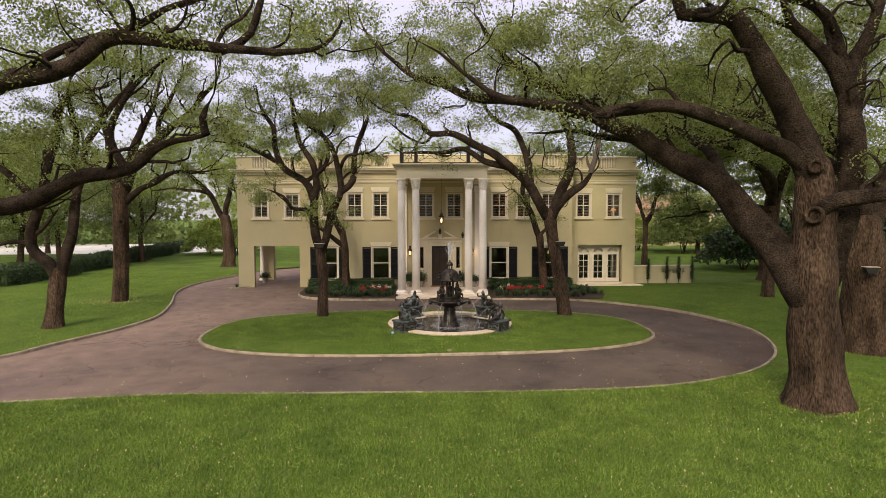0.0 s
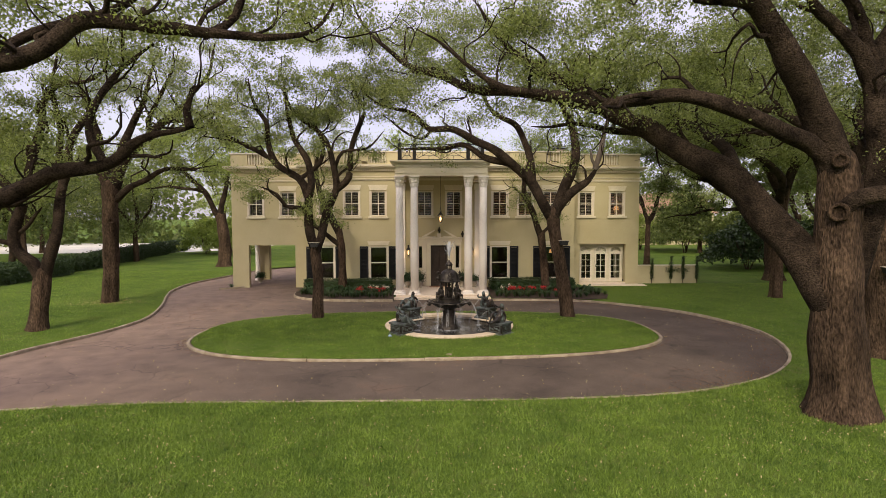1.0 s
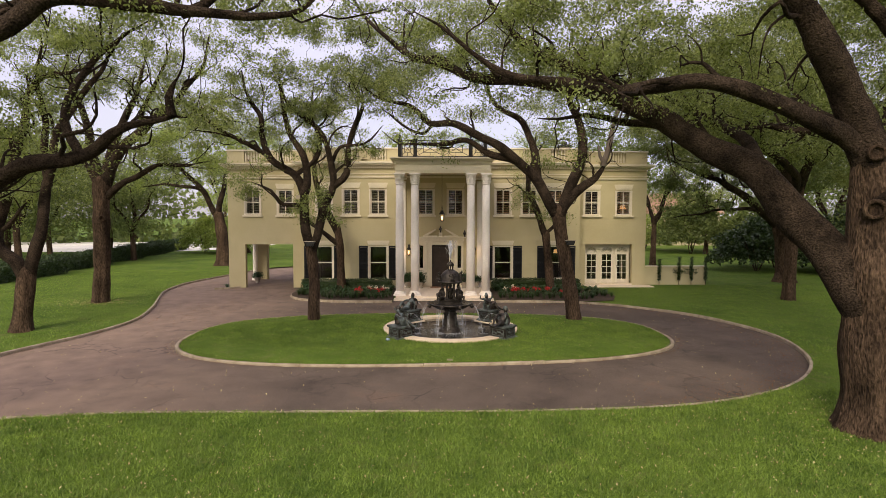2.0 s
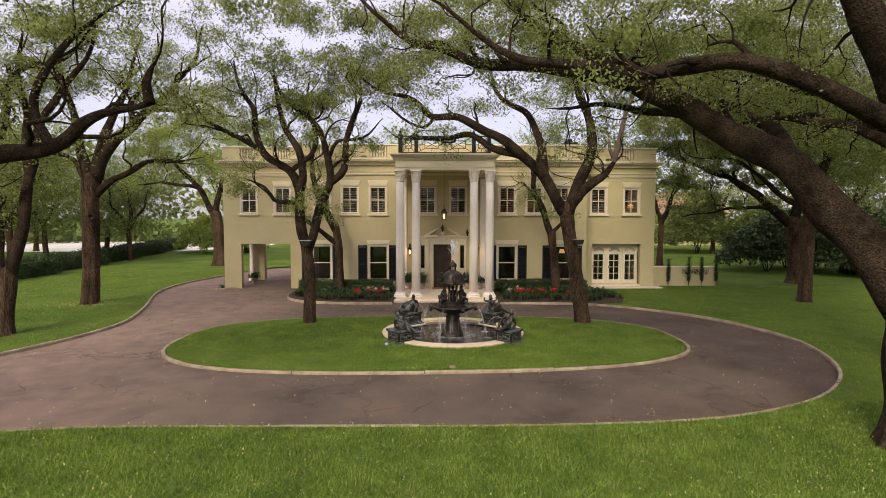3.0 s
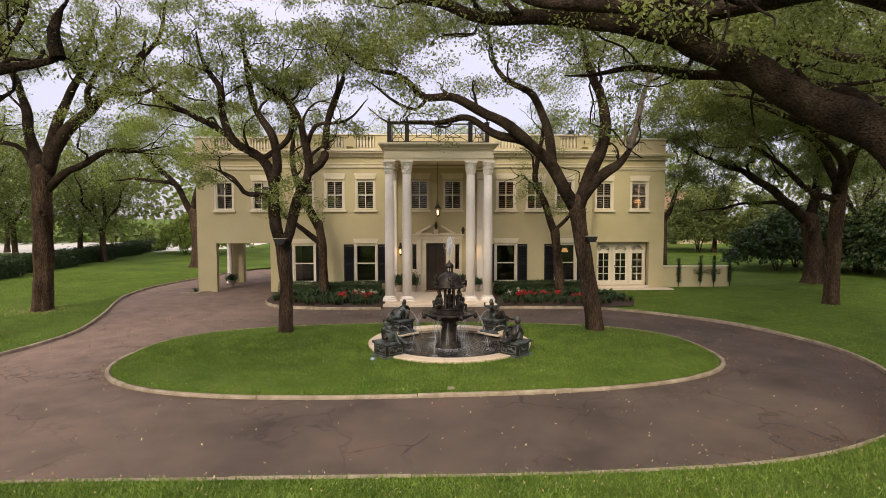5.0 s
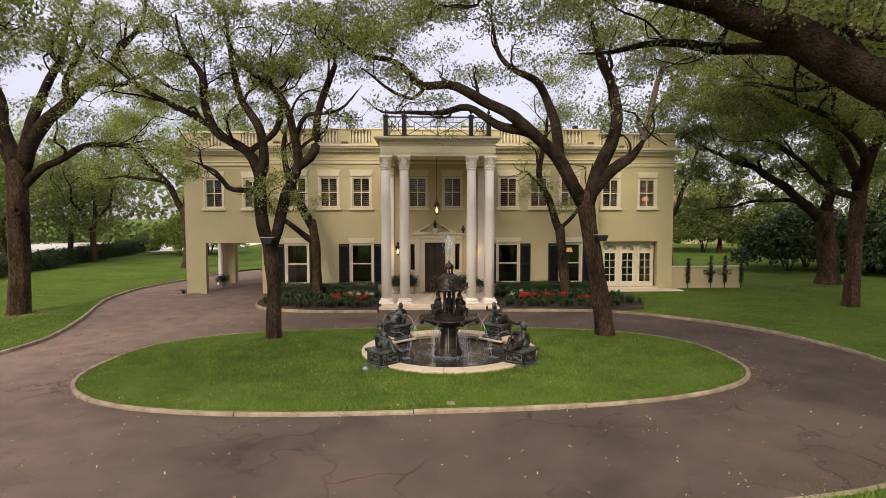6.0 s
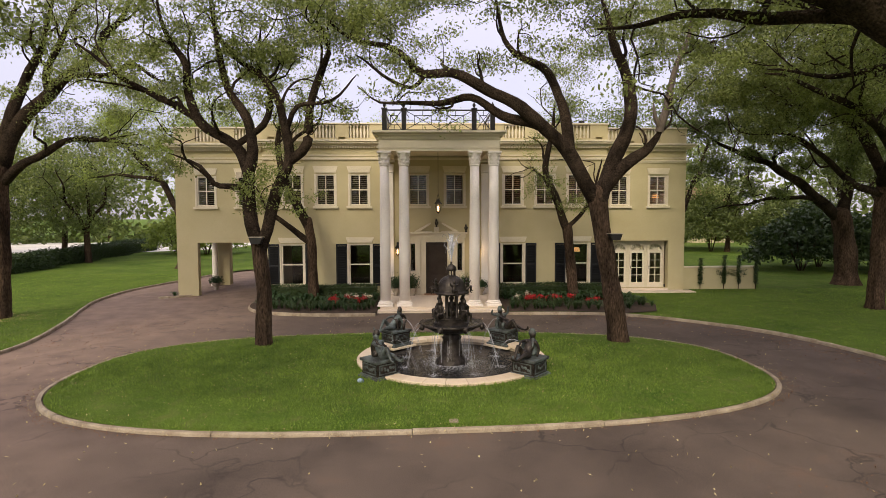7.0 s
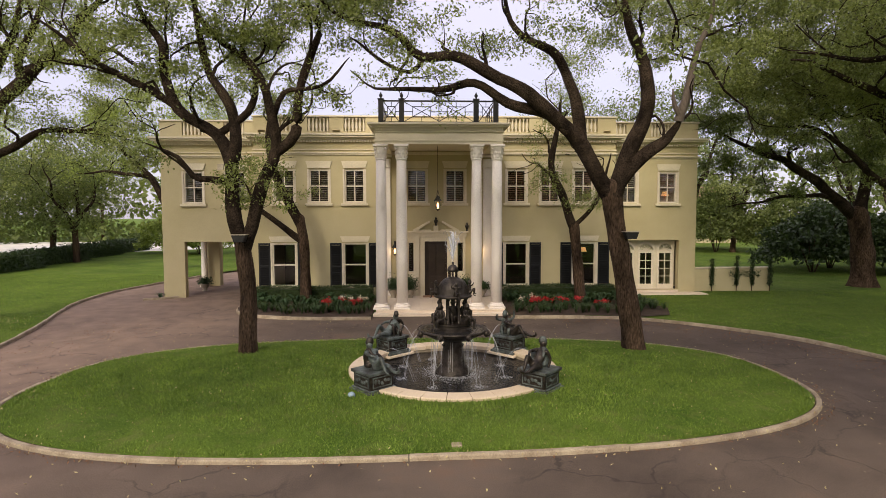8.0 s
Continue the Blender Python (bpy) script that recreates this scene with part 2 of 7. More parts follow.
def box(bm, x0, x1, y0, y1, z0, z1, soft=0.0):
    made = bmesh.ops.create_cube(bm, size=1)["verts"]
    for v in made:
        v.co = Vector((x0 + (v.co.x + 0.5) * (x1 - x0), y0 + (v.co.y + 0.5) * (y1 - y0), z0 + (v.co.z + 0.5) * (z1 - z0)))
    if soft:
        edges = list({e for v in made for e in v.link_edges})
        bmesh.ops.bevel(bm, geom=edges, offset=soft, segments=1, affect="EDGES")
    return made


def boxes(*rows, soft=0.0):
    bm = bmesh.new()
    for r in rows:
        box(bm, *r, soft=soft)
    return bm


def lathe(bm, profile, cx, cy, segs=24, flute=0.0):
    rings = []
    for r, z in profile:
        ring = []
        for k in range(segs):
            a = 2 * math.pi * k / segs
            rr = r * (1 - flute * (k % 2))
            ring.append(bm.verts.new((cx + rr * math.cos(a), cy + rr * math.sin(a), z)))
        rings.append(ring)
    for a, b in zip(rings, rings[1:]):
        for k in range(segs):
            bm.faces.new((a[k], a[(k + 1) % segs], b[(k + 1) % segs], b[k]))
    bm.faces.new(rings[0][::-1])
    bm.faces.new(rings[-1])
    return bm


def prism(bm, outline, y0, y1):
    """An outline in x and z, pushed from y0 to y1."""
    a = [bm.verts.new((x, y0, z)) for x, z in outline]
    b = [bm.verts.new((x, y1, z)) for x, z in outline]
    bm.faces.new(a)
    bm.faces.new(b[::-1])
    for k in range(len(a)):
        j = (k + 1) % len(a)
        bm.faces.new((a[j], a[k], b[k], b[j]))
    bmesh.ops.recalc_face_normals(bm, faces=bm.faces[:])
    return bm


def blob(bm, c, r, turn=(0, 0, 0), sub=2):
    m = Matrix.LocRotScale(Vector(c), Euler([radians(a) for a in turn]), Vector(r))
    bmesh.ops.create_icosphere(bm, subdivisions=sub, radius=1, matrix=m)
    return bm


def rod(bm, a, b, r0, r1=None, segs=8):
    r1 = r0 if r1 is None else r1
    a, b = Vector(a), Vector(b)
    d = b - a
    m = Matrix.Translation((a + b) / 2) @ d.to_track_quat("Z", "Y").to_matrix().to_4x4()
    bmesh.ops.create_cone(bm, cap_ends=True, segments=segs, radius1=r0, radius2=r1, depth=d.length, matrix=m)
    return bm


def smooth_line(pts, step=0.3, closed=False):
    """A Catmull-Rom line through the points, at about even steps."""
    p = np.array(pts, float)
    n, out = len(p), []
    for k in range(n if closed else n - 1):
        a, b, c, d = (p[(k + j) % n] if closed else p[min(max(k + j, 0), n - 1)] for j in (-1, 0, 1, 2))
        m = max(2, int(np.linalg.norm(c - b) / step))
        for t in np.arange(m) / m:
            out.append(0.5 * (2 * b + (c - a) * t + (2 * a - 5 * b + 4 * c - d) * t**2 + (3 * b - a - 3 * c + d) * t**3))
    if not closed:
        out.append(p[-1])
    return np.array(out)


def tube(path, radii, sides, bumps=0.0, seed=0):
    """Vertices and quads of a tube along a path."""
    path = np.asarray(path, float)
    n = len(path)
    tang = np.gradient(path, axis=0)
    tang /= np.linalg.norm(tang, axis=1)[:, None] + 1e-9
    ref = np.array([0.31, 0.95, 0.05]) if abs(tang[0, 2]) > 0.6 else np.array([0.05, 0.1, 1.0])
    u = np.cross(tang, ref)
    u /= np.linalg.norm(u, axis=1)[:, None] + 1e-9
    w = np.cross(tang, u)
    a = 2 * np.pi * np.arange(sides) / sides
    rr = np.asarray(radii, float)[:, None] * np.ones((n, sides))
    if bumps:
        rng = np.random.RandomState(seed)
        along = np.arange(n)[:, None]
        for k, (f, amp) in enumerate(((2, 1.0), (3, 0.8), (5, 0.5), (7, 0.35), (11, 0.4), (17, 0.3))):
            rr = rr * (1 + bumps * amp * np.sin(f * a[None, :] + rng.uniform(0, 6) + along * rng.uniform(-0.25, 0.25)) * (0.6 + 0.4 * np.sin(along * rng.uniform(0.2, 0.7))))
    v = path[:, None] + rr[..., None] * (np.cos(a)[None, :, None] * u[:, None] + np.sin(a)[None, :, None] * w[:, None])
    i, j = np.meshgrid(np.arange(n - 1), np.arange(sides), indexing="ij")
    j2 = (j + 1) % sides
    f = np.stack([i * sides + j, i * sides + j2, (i + 1) * sides + j2, (i + 1) * sides + j], -1).reshape(-1, 4)
    return v.reshape(-1, 3), f


def joined(tubes):
    vs, fs, base = [], [], 0
    for v, f in tubes:
        vs.append(v)
        fs.append(f + base)
        base += len(v)
    return np.concatenate(vs), np.concatenate(fs)


def leaf_quads(centres, rng, length, width, up=0.4, droop=0.0):
    """Pointed leaves, one quad each, round the given places."""
    n = len(centres)
    d = rng.normal(size=(n, 3))
    d[:, 2] -= droop
    d /= np.linalg.norm(d, axis=1)[:, None]
    nrm = rng.normal(size=(n, 3))
    nrm[:, 2] += up * 2
    side = np.cross(d, nrm)
    side /= np.linalg.norm(side, axis=1)[:, None] + 1e-9
    ln = (length * rng.uniform(0.6, 1.3, n))[:, None]
    wd = (width * rng.uniform(0.7, 1.2, n))[:, None]
    c = np.asarray(centres)
    v = np.stack([c - d * ln / 2, c + side * wd / 2, c + d * ln / 2, c - side * wd / 2], 1).reshape(-1, 3)
    return v, np.arange(4 * n).reshape(-1, 4)


def clumps(places, rng, per, spread, flat=0.65):
    p = np.repeat(np.asarray(places), per, axis=0)
    off = rng.normal(size=p.shape) * spread
    off[:, 2] *= flat
    return p + off


# ---- drive, kerbs and lawn ----
RIGHT_RUN = [(-40, 6.5), (-25, 9.2), (-14, 11.2), (-9.44, 11.9), (-6.2, 12.33), (-2.6, 12.33), (0.6, 12.31), (3.2, 12.36), (5.8, 12.65), (7.75, 13.38), (9.26, 14.4),
             (10.5, 15.8), (11.35, 17.5), (11.8, 19.4), (11.65, 21.2), (10.9, 23.3), (9.4, 25.2), (7.7, 26.5), (6.0, 26.95), (3.22, 27.1)]
BED_RUN = [(-1.68, 27.05), (-3.9, 27.12), (-5.2, 27.4), (-6.3, 27.95), (-6.95, 29.2), (-7.0, 31.3)]
LEFT_RUN = [(-13.0, 42.5), (-13.7, 39), (-14.5, 35), (-14.25, 31.5), (-13.5, 29), (-12.3, 26), (-11.4, 23), (-11.35, 21.2), (-11.65, 19.5), (-12.2, 17.8), (-12.75, 16.1), (-14.6, 14.4), (-25, 12.6), (-40, 11.3)]
right_line, bed_line, left_line = (smooth_line(r, 0.35) for r in (RIGHT_RUN, BED_RUN, LEFT_RUN))
ISLAND = (0.06, 19.86, 8.03, 3.85)  # middle and half sizes of the oval


def oval(a, swell=2.75):
    """A point of the island's edge; its front runs slightly askew."""
    c, s = math.cos(a), math.sin(a)
    x = ISLAND[2] * math.copysign(abs(c) ** (2 / swell), c)
    y = ISLAND[3] * math.copysign(abs(s) ** (2 / swell), s)
    return ISLAND[0] + x, ISLAND[1] + y + 0.035 * x * max(0.0, -s)


island_line = [oval(2 * math.pi * k / 150) for k in range(150)]
island_line = smooth_line(island_line, 0.25, closed=True)
drive_loop = [tuple(p) for p in right_line] + [(3.22, 27.95), (-1.68, 27.95)] + [tuple(p) for p in bed_line] + [(-7.0, 40.6), (4, 40.6), (4, 46.5), (-9, 46.5), (-12, 44.5)] + [tuple(p) for p in left_line]


def filled(loops, z):
    bm = bmesh.new()
    edges = []
    for loop in loops:
        vs = [bm.verts.new((x, y, z)) for x, y in loop]
        edges += [bm.edges.new((vs[k], vs[(k + 1) % len(vs)])) for k in range(len(vs))]
    bmesh.ops.triangle_fill(bm, use_beauty=True, use_dissolve=False, edges=edges)
    for f in bm.faces:
        if f.normal.z < 0:
            f.normal_flip()
    return bm


GRASS_Z = 0.085
tagged(part("ground", filled([[(-700, -300), (700, -300), (700, 1100), (-700, 1100)], drive_loop], GRASS_Z), LAWN), "mown green lawn with a few dry patches", "lawn", kind="structure")
tagged(part("road", filled([[(-42, 5), (14, 5), (14, 48), (-42, 48)]], 0.0), ASPHALT), "cracked brown-grey asphalt drive with rusty stains", "driveway", kind="structure")


def kerb_section(line, width, z0, z1):
    """A kerb stone along a short line, with a softened top."""
    bm = bmesh.new()
    t = np.gradient(line, axis=0)
    t /= np.linalg.norm(t, axis=1)[:, None]
    nx, ny = -t[:, 1], t[:, 0]
    prof = [(-0.5, z0), (-0.5, z1 - 0.025), (-0.38, z1), (0.38, z1), (0.5, z1 - 0.025), (0.5, z0)]
    rings = [[bm.verts.new((p[0] + a * b * width, p[1] + c * b * width, z)) for b, z in prof] for p, a, c in zip(line, nx, ny)]
    for r, q in zip(rings, rings[1:]):
        for k in range(5):
            bm.faces.new((r[k], r[k + 1], q[k + 1], q[k]))
    bm.faces.new(rings[0])
    bm.faces.new(rings[-1][::-1])
    bmesh.ops.recalc_face_normals(bm, faces=bm.faces[:])
    return bm


def kerb(label, line, width, z1, length=2.6, closed=False):
    ob = thing("kerb", (0, 0, 0), label, "kerb", kind="structure")
    pts = np.array(line)
    if closed:
        pts = np.vstack([pts, pts[:1]])
    s = np.r_[0, np.cumsum(np.linalg.norm(np.diff(pts, axis=0), axis=1))]
    count = max(1, int(s[-1] / length))
    for k in range(count):
        a, b = s[-1] * k / count + 0.008, s[-1] * (k + 1) / count - 0.008
        at = np.linspace(a, b, 9)
        seg = np.stack([np.interp(at, s, pts[:, 0]), np.interp(at, s, pts[:, 1])], 1)
        part("kerb_stone", kerb_section(seg, width, -0.06, z1 + 0.008 * math.sin(k * 2.3)), KERB, ob)
    return ob


kerb("pale concrete kerb round the outer edge of the drive", right_line[40:], 0.09, 0.098)
kerb("pale concrete kerb along the flower bed", bed_line, 0.12, 0.11)
kerb("pale concrete kerb between side lawn and drive", left_line, 0.09, 0.098)
kerb("pale concrete kerb round the oval island", island_line, 0.10, 0.072, 3.3, closed=True)

# the island: a slightly domed lawn
FX, FY = 0.82, 20.38  # middle of the fountain
ic = np.array(ISLAND[:2])
bm = bmesh.new()
rings = []
for f, z in ((0.0, 0.07), (0.1, 0.11), (0.3, 0.15), (0.6, 0.16), (1.0, 0.15)):
    ring = []
    for p in island_line:
        a = math.atan2(p[1] - FY, p[0] - FX)
        edge = ic + (p - ic) * 0.99
        ring.append(bm.verts.new((edge[0] * (1 - f) + f * (FX + 2.25 * math.cos(a)), edge[1] * (1 - f) + f * (FY + 2.25 * math.sin(a)), z)))
    rings.append(ring)
for a, b in zip(rings, rings[1:]):
    for k in range(len(a)):
        bm.faces.new((a[k], a[(k + 1) % len(a)], b[(k + 1) % len(a)], b[k]))
bmesh.ops.recalc_face_normals(bm, faces=bm.faces[:])
tagged(part("lawn_island", bm, LAWN, smooth=True), "oval lawn island with mown green grass inside the drive", "lawn", kind="structure")
# ---- house ----
YC, YW = 31.49, 32.7  # faces of the middle block and of the wings
MID = 0.72
house = thing("house", (MID, YC, 0), "two-storey cream stucco mansion with white-columned portico", "house")


def wall_sheet(x0, x1, z0, z1, y, thick, openings):
    """A wall facing the drive, with openings through it."""
    bm = bmesh.new()
    xs = sorted({x0, x1, *(v for o in openings for v in o[:2])})
    zs = sorted({z0, z1, *(v for o in openings for v in o[2:])})

    def solid(i, k):
        if not (0 <= i < len(xs) - 1 and 0 <= k < len(zs) - 1):
            return False
        cx, cz = (xs[i] + xs[i + 1]) / 2, (zs[k] + zs[k + 1]) / 2
        return not any(a < cx < b and c < cz < d for a, b, c, d in openings)

    vert = {}

    def v(i, k, d):
        if (i, k, d) not in vert:
            vert[i, k, d] = bm.verts.new((xs[i], y + d * thick, zs[k]))
        return vert[i, k, d]

    for i in range(len(xs) - 1):
        for k in range(len(zs) - 1):
            if not solid(i, k):
                continue
            bm.faces.new((v(i, k, 0), v(i + 1, k, 0), v(i + 1, k + 1, 0), v(i, k + 1, 0)))
            bm.faces.new((v(i, k, 1), v(i, k + 1, 1), v(i + 1, k + 1, 1), v(i + 1, k, 1)))
            if not solid(i - 1, k):
                bm.faces.new((v(i, k, 0), v(i, k + 1, 0), v(i, k + 1, 1), v(i, k, 1)))
            if not solid(i + 1, k):
                bm.faces.new((v(i + 1, k, 0), v(i + 1, k, 1), v(i + 1, k + 1, 1), v(i + 1, k + 1, 0)))
            if not solid(i, k - 1):
                bm.faces.new((v(i, k, 0), v(i, k, 1), v(i + 1, k, 1), v(i + 1, k, 0)))
            if not solid(i, k + 1):
                bm.faces.new((v(i, k + 1, 0), v(i + 1, k + 1, 0), v(i + 1, k + 1, 1), v(i, k + 1, 1)))
    return bm


UP_MID = (-5.70, -4.24, -2.75, 4.13, 5.58, 7.02)
UP_PORCH = (-0.13, 1.50)
UP_LEFT, UP_RIGHT = (-9.96, -8.12), (9.40, 11.24)
LOW_MID = (-5.75, -2.75, 4.13, 7.10)
UZ0, UZ1, UW = 4.17, 5.58, 0.43
LZ0, LZ1, LW = 0.60, 2.47, 0.51
XL0, XL1, XR0, XR1 = -11.36, -6.95, 8.39, 12.57
TOP = 7.0
FRENCH = (9.56, 10.46, 11.35)

holes = [(x - UW, x + UW, UZ0, UZ1) for x in UP_MID + UP_PORCH] + [(x - LW, x + LW, LZ0, LZ1) for x in LOW_MID]
holes += [(0.2, 1.16, 0.19, 2.52), (-0.5, -0.25, 1.2, 2.5), (1.6, 1.86, 1.2, 2.5)]
part("wall", wall_sheet(XL1, XR0, -0.1, TOP, YC, 0.28, holes), STUCCO, house)
part("wall", wall_sheet(XL0, XL1, -0.1, TOP, YW, 0.30, [(x - UW, x + UW, UZ0, UZ1) for x in UP_LEFT] + [(-10.42, -7.72, -0.1, 2.48)]), STUCCO, house)
part("wall", wall_sheet(XR0, XR1, -0.1, TOP, YW, 0.30, [(x - UW, x + UW, UZ0, UZ1) for x in UP_RIGHT] + [(9.06, 11.80, 0.22, 2.49)]), STUCCO, house)
# returns, far walls, floors and roof
part("wall", boxes((XL1, XL1 + 0.28, YC + 0.28, 40.4, -0.1, TOP)), STUCCO, house)
part("wall", boxes((XR0 - 0.28, XR0, YC + 0.28, YW, -0.1, TOP)), STUCCO, house)
part("wall", boxes((XR1 - 0.3, XR1, YW + 0.3, 40.4, -0.1, TOP)), STUCCO, house)
part("wall", boxes((XL1 + 0.28, XR1 - 0.3, 40.1, 40.4, -0.1, TOP)), STUCCO, house)
part("wall", boxes((XL0, XL0 + 0.3, YW + 0.3, 37.3, 2.48, TOP)), STUCCO, house)
part("wall", boxes((XL0 + 0.3, XL1, 37.0, 37.3, 2.48, TOP)), STUCCO, house)
part("floor", boxes((XL0 + 0.3, XL1, YW + 0.3, 37.0, 2.5, 2.8)), TRIM, house)
# room floors and added partitions carry indoor shade in their near-black colour
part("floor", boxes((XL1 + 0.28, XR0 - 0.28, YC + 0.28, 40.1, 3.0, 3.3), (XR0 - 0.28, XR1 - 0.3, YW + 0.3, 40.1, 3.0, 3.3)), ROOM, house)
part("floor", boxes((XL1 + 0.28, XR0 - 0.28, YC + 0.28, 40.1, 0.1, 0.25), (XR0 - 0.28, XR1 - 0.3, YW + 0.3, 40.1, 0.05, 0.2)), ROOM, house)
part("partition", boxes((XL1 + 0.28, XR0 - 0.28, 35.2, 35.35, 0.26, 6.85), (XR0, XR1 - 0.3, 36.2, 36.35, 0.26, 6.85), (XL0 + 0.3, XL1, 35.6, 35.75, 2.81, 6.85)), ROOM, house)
part("roof", boxes((XL1 + 0.28, XR0 - 0.28, YC + 0.28, 40.1, 6.86, 7.0), (XR0 - 0.28, XR1 - 0.3, YW + 0.3, 40.1, 6.86, 7.0), (XL0 + 0.3, XL1, YW + 0.3, 37.0, 6.86, 7.0)), SOIL, house)
# piers and a round column at the far side of the carport
part("pier", boxes((-11.2, -10.45, 36.9, 37.35, -0.05, 2.48)), STUCCO, house)
part("pier", boxes((XL1 - 0.62, XL1 - 0.003, 36.9, 37.3, -0.05, 2.48)), STUCCO, house)
bm = bmesh.new()
lathe(bm, [(0.22, 0.0), (0.22, 0.08), (0.17, 0.14), (0.155, 0.2), (0.14, 2.3), (0.19, 2.36), (0.19, 2.49)], -11.1, 36.55, 20)
part("carport_column", bm, COLUMN, house, smooth=False)


def cornice(x0, x1, y, ends):
    """Mouldings under the parapet, with a band of dentils; ends: which sides return."""
    l, r = ends
    rows = []
    for d, z0, z1 in ((0.05, 6.18, 6.23), (0.08, 6.23, 6.29), (0.04, 6.37, 6.42), (0.16, 6.80, 6.88), (0.30, 6.885, 6.96), (0.36, 6.965, 7.04)):
        rows.append((x0 - d * l, x1 + d * r, y - d, y + 0.02, z0, z1))
        if l:
            rows.append((x0 - d, x0 + 0.02, y + 0.021, y + 4, z0, z1))
        if r:
            rows.append((x1 - 0.02, x1 + d, y + 0.021, y + 6, z0, z1))
    first = part("cornice", boxes(rows[-1 - l - r]), TRIM, house)
    for row in rows:
        if row != rows[-1 - l - r]:
            part("moulding", boxes(row), TRIM, first)
    n = int((x1 - x0) / 0.115)
    part("dentil_band", boxes(*[(x0 + (x1 - x0) * (k + 0.2) / n, x0 + (x1 - x0) * (k + 0.75) / n, y - 0.14, y - 0.001, 6.71, 6.80) for k in range(n)]), TRIM, house)


cornice(XL1, XR0, YC, (1, 1))
cornice(XL0, XL1 - 0.4, YW, (1, 0))
cornice(XR0 + 0.4, XR1, YW, (0, 1))

baluster_bm = lathe(bmesh.new(), [(0.05, 0), (0.05, 0.05), (0.03, 0.08), (0.058, 0.2), (0.05, 0.3), (0.03, 0.42), (0.03, 0.48), (0.05, 0.52), (0.05, 0.57)], 0, 0, 10)
baluster_first = part("baluster", baluster_bm, TRIM, house, smooth=True)
baluster_mesh = baluster_first.data
baluster_first.matrix_basis = Matrix.Translation((-4.65, YC + 0.08, 7.16))


def parapet(x0, x1, y, panels, holes, top=7.82):
    """A solid parapet with recessed panels of balusters and little scuppers."""
    p = part("parapet", wall_sheet(x0, x1, 7.04, top - 0.07, y, 0.16, [(a, b, 7.15, 7.75 - (7.82 - top)) for a, b in panels] + [(h, h + 0.3, 7.11, 7.21) for h in holes]), STUCCO, house)
    part("coping", boxes((x0 - 0.05, x1 + 0.05, y - 0.05, y + 0.22, top - 0.07, top), soft=0.012), TRIM, p)
    part("backing", boxes((x0, x1, y + 0.17, y + 0.24, 7.04, top - 0.08)), STUCCO, p)
    for a, b in panels:
        n = max(3, round((b - a) / 0.16))
        for k in range(n):
            share("baluster", baluster_mesh, p, Matrix.Translation((a + (b - a) * (k + 0.5) / n, y + 0.07, 7.155)))


parapet(XL1, XR0, YC, [(-6.3, -5.35), (-4.7, -3.78), (-3.18, -2.27), (3.72, 4.66), (5.2, 6.1), (6.75, 7.6)], [-6.75, -3.64, 5.0, 6.3, 7.85])
parapet(XL0, XL1, YW, [(-10.4, -9.45), (-8.6, -7.7)], [-9.2])
parapet(XR0, XR1, YW, [(8.6, 9.3), (10.4, 11.3)], [9.75])
part("parapet", boxes((XL0, XL0 + 0.2, YW + 0.25, 37.2, 7.04, 7.8)), STUCCO, house)
part("parapet", boxes((XR1 - 0.2, XR1, YW + 0.25, 40.2, 7.04, 7.8)), STUCCO, house)


def lintel(x, half, z0, z1, y, w):
    bm = bmesh.new()
    prism(bm, [(x - half, z0), (x + half, z0), (x + half + 0.09, z1), (x - half - 0.09, z1)], y - 0.045, y - 0.002)
    return part("lintel", bm, TRIM, w)


def sash_window(x, y, z0, z1, half, small, pale=False):
    """A white sash window set into the wall; small ones have glazing bars and inner louvres."""
    f = 0.07
    w = part("window", boxes((x - half, x - half + f, y + 0.03, y + 0.16, z0, z1), (x + half - f, x + half, y + 0.03, y + 0.16, z0, z1),
                             (x - half + f, x + half - f, y + 0.03, y + 0.16, z1 - f, z1), (x - half + f, x + half - f, y + 0.03, y + 0.16, z0, z0 + f)), SASH, house)
    part("casing", boxes((x - half - 0.06, x - half + 0.012, y - 0.03, y - 0.002, z0 - 0.02, z1)), SASH, w)
    part("casing", boxes((x + half - 0.012, x + half + 0.06, y - 0.03, y - 0.002, z0 - 0.02, z1)), SASH, w)
    mz = (z0 + z1) / 2
    part("meeting_rail", boxes((x - half + f, x + half - f, y + 0.05, y + 0.13, mz - 0.025, mz + 0.025)), SASH, w)
    part("sill", boxes((x - half - 0.13, x + half + 0.13, y - 0.11, y + 0.03, z0 - 0.13, z0 - 0.02), soft=0.01), TRIM, w)
    lintel(x, half + 0.03, z1 + 0.05, z1 + (0.34 if small else 0.28), y, w)
    for a, b in ((z0 + f, mz - 0.025), (mz + 0.025, z1 - f)):
        g = part("pane", boxes((x - half + f, x + half - f, y + 0.085, y + 0.09, a, b)), GLASS, w)
        g.visible_shadow = False
    if small:
        part("glazing_bar", boxes((x - 0.022, x + 0.022, y + 0.06, y + 0.084, z0 + f, mz - 0.026), (x - 0.022, x + 0.022, y + 0.06, y + 0.084, mz + 0.026, z1 - f)), SASH, w)
        bm = bmesh.new()
        n = int((z1 - z0 - 0.2) / 0.088)
        for k in range(n):
            z = z0 + 0.1 + (k + 0.5) * (z1 - z0 - 0.2) / n
            for a, b in ((x - half + 0.09, x - 0.03), (x + 0.03, x + half - 0.09)):
                vs = box(bm, a, b, -0.032, 0.032, -0.005, 0.005)
                bmesh.ops.transform(bm, matrix=Matrix.Translation((0, y + 0.2, z)) @ Matrix.Rotation(radians(20), 4, "X"), verts=vs)
        part("louvres", bm, LOUVRE_PALE if pale else LOUVRE, w)
    return w


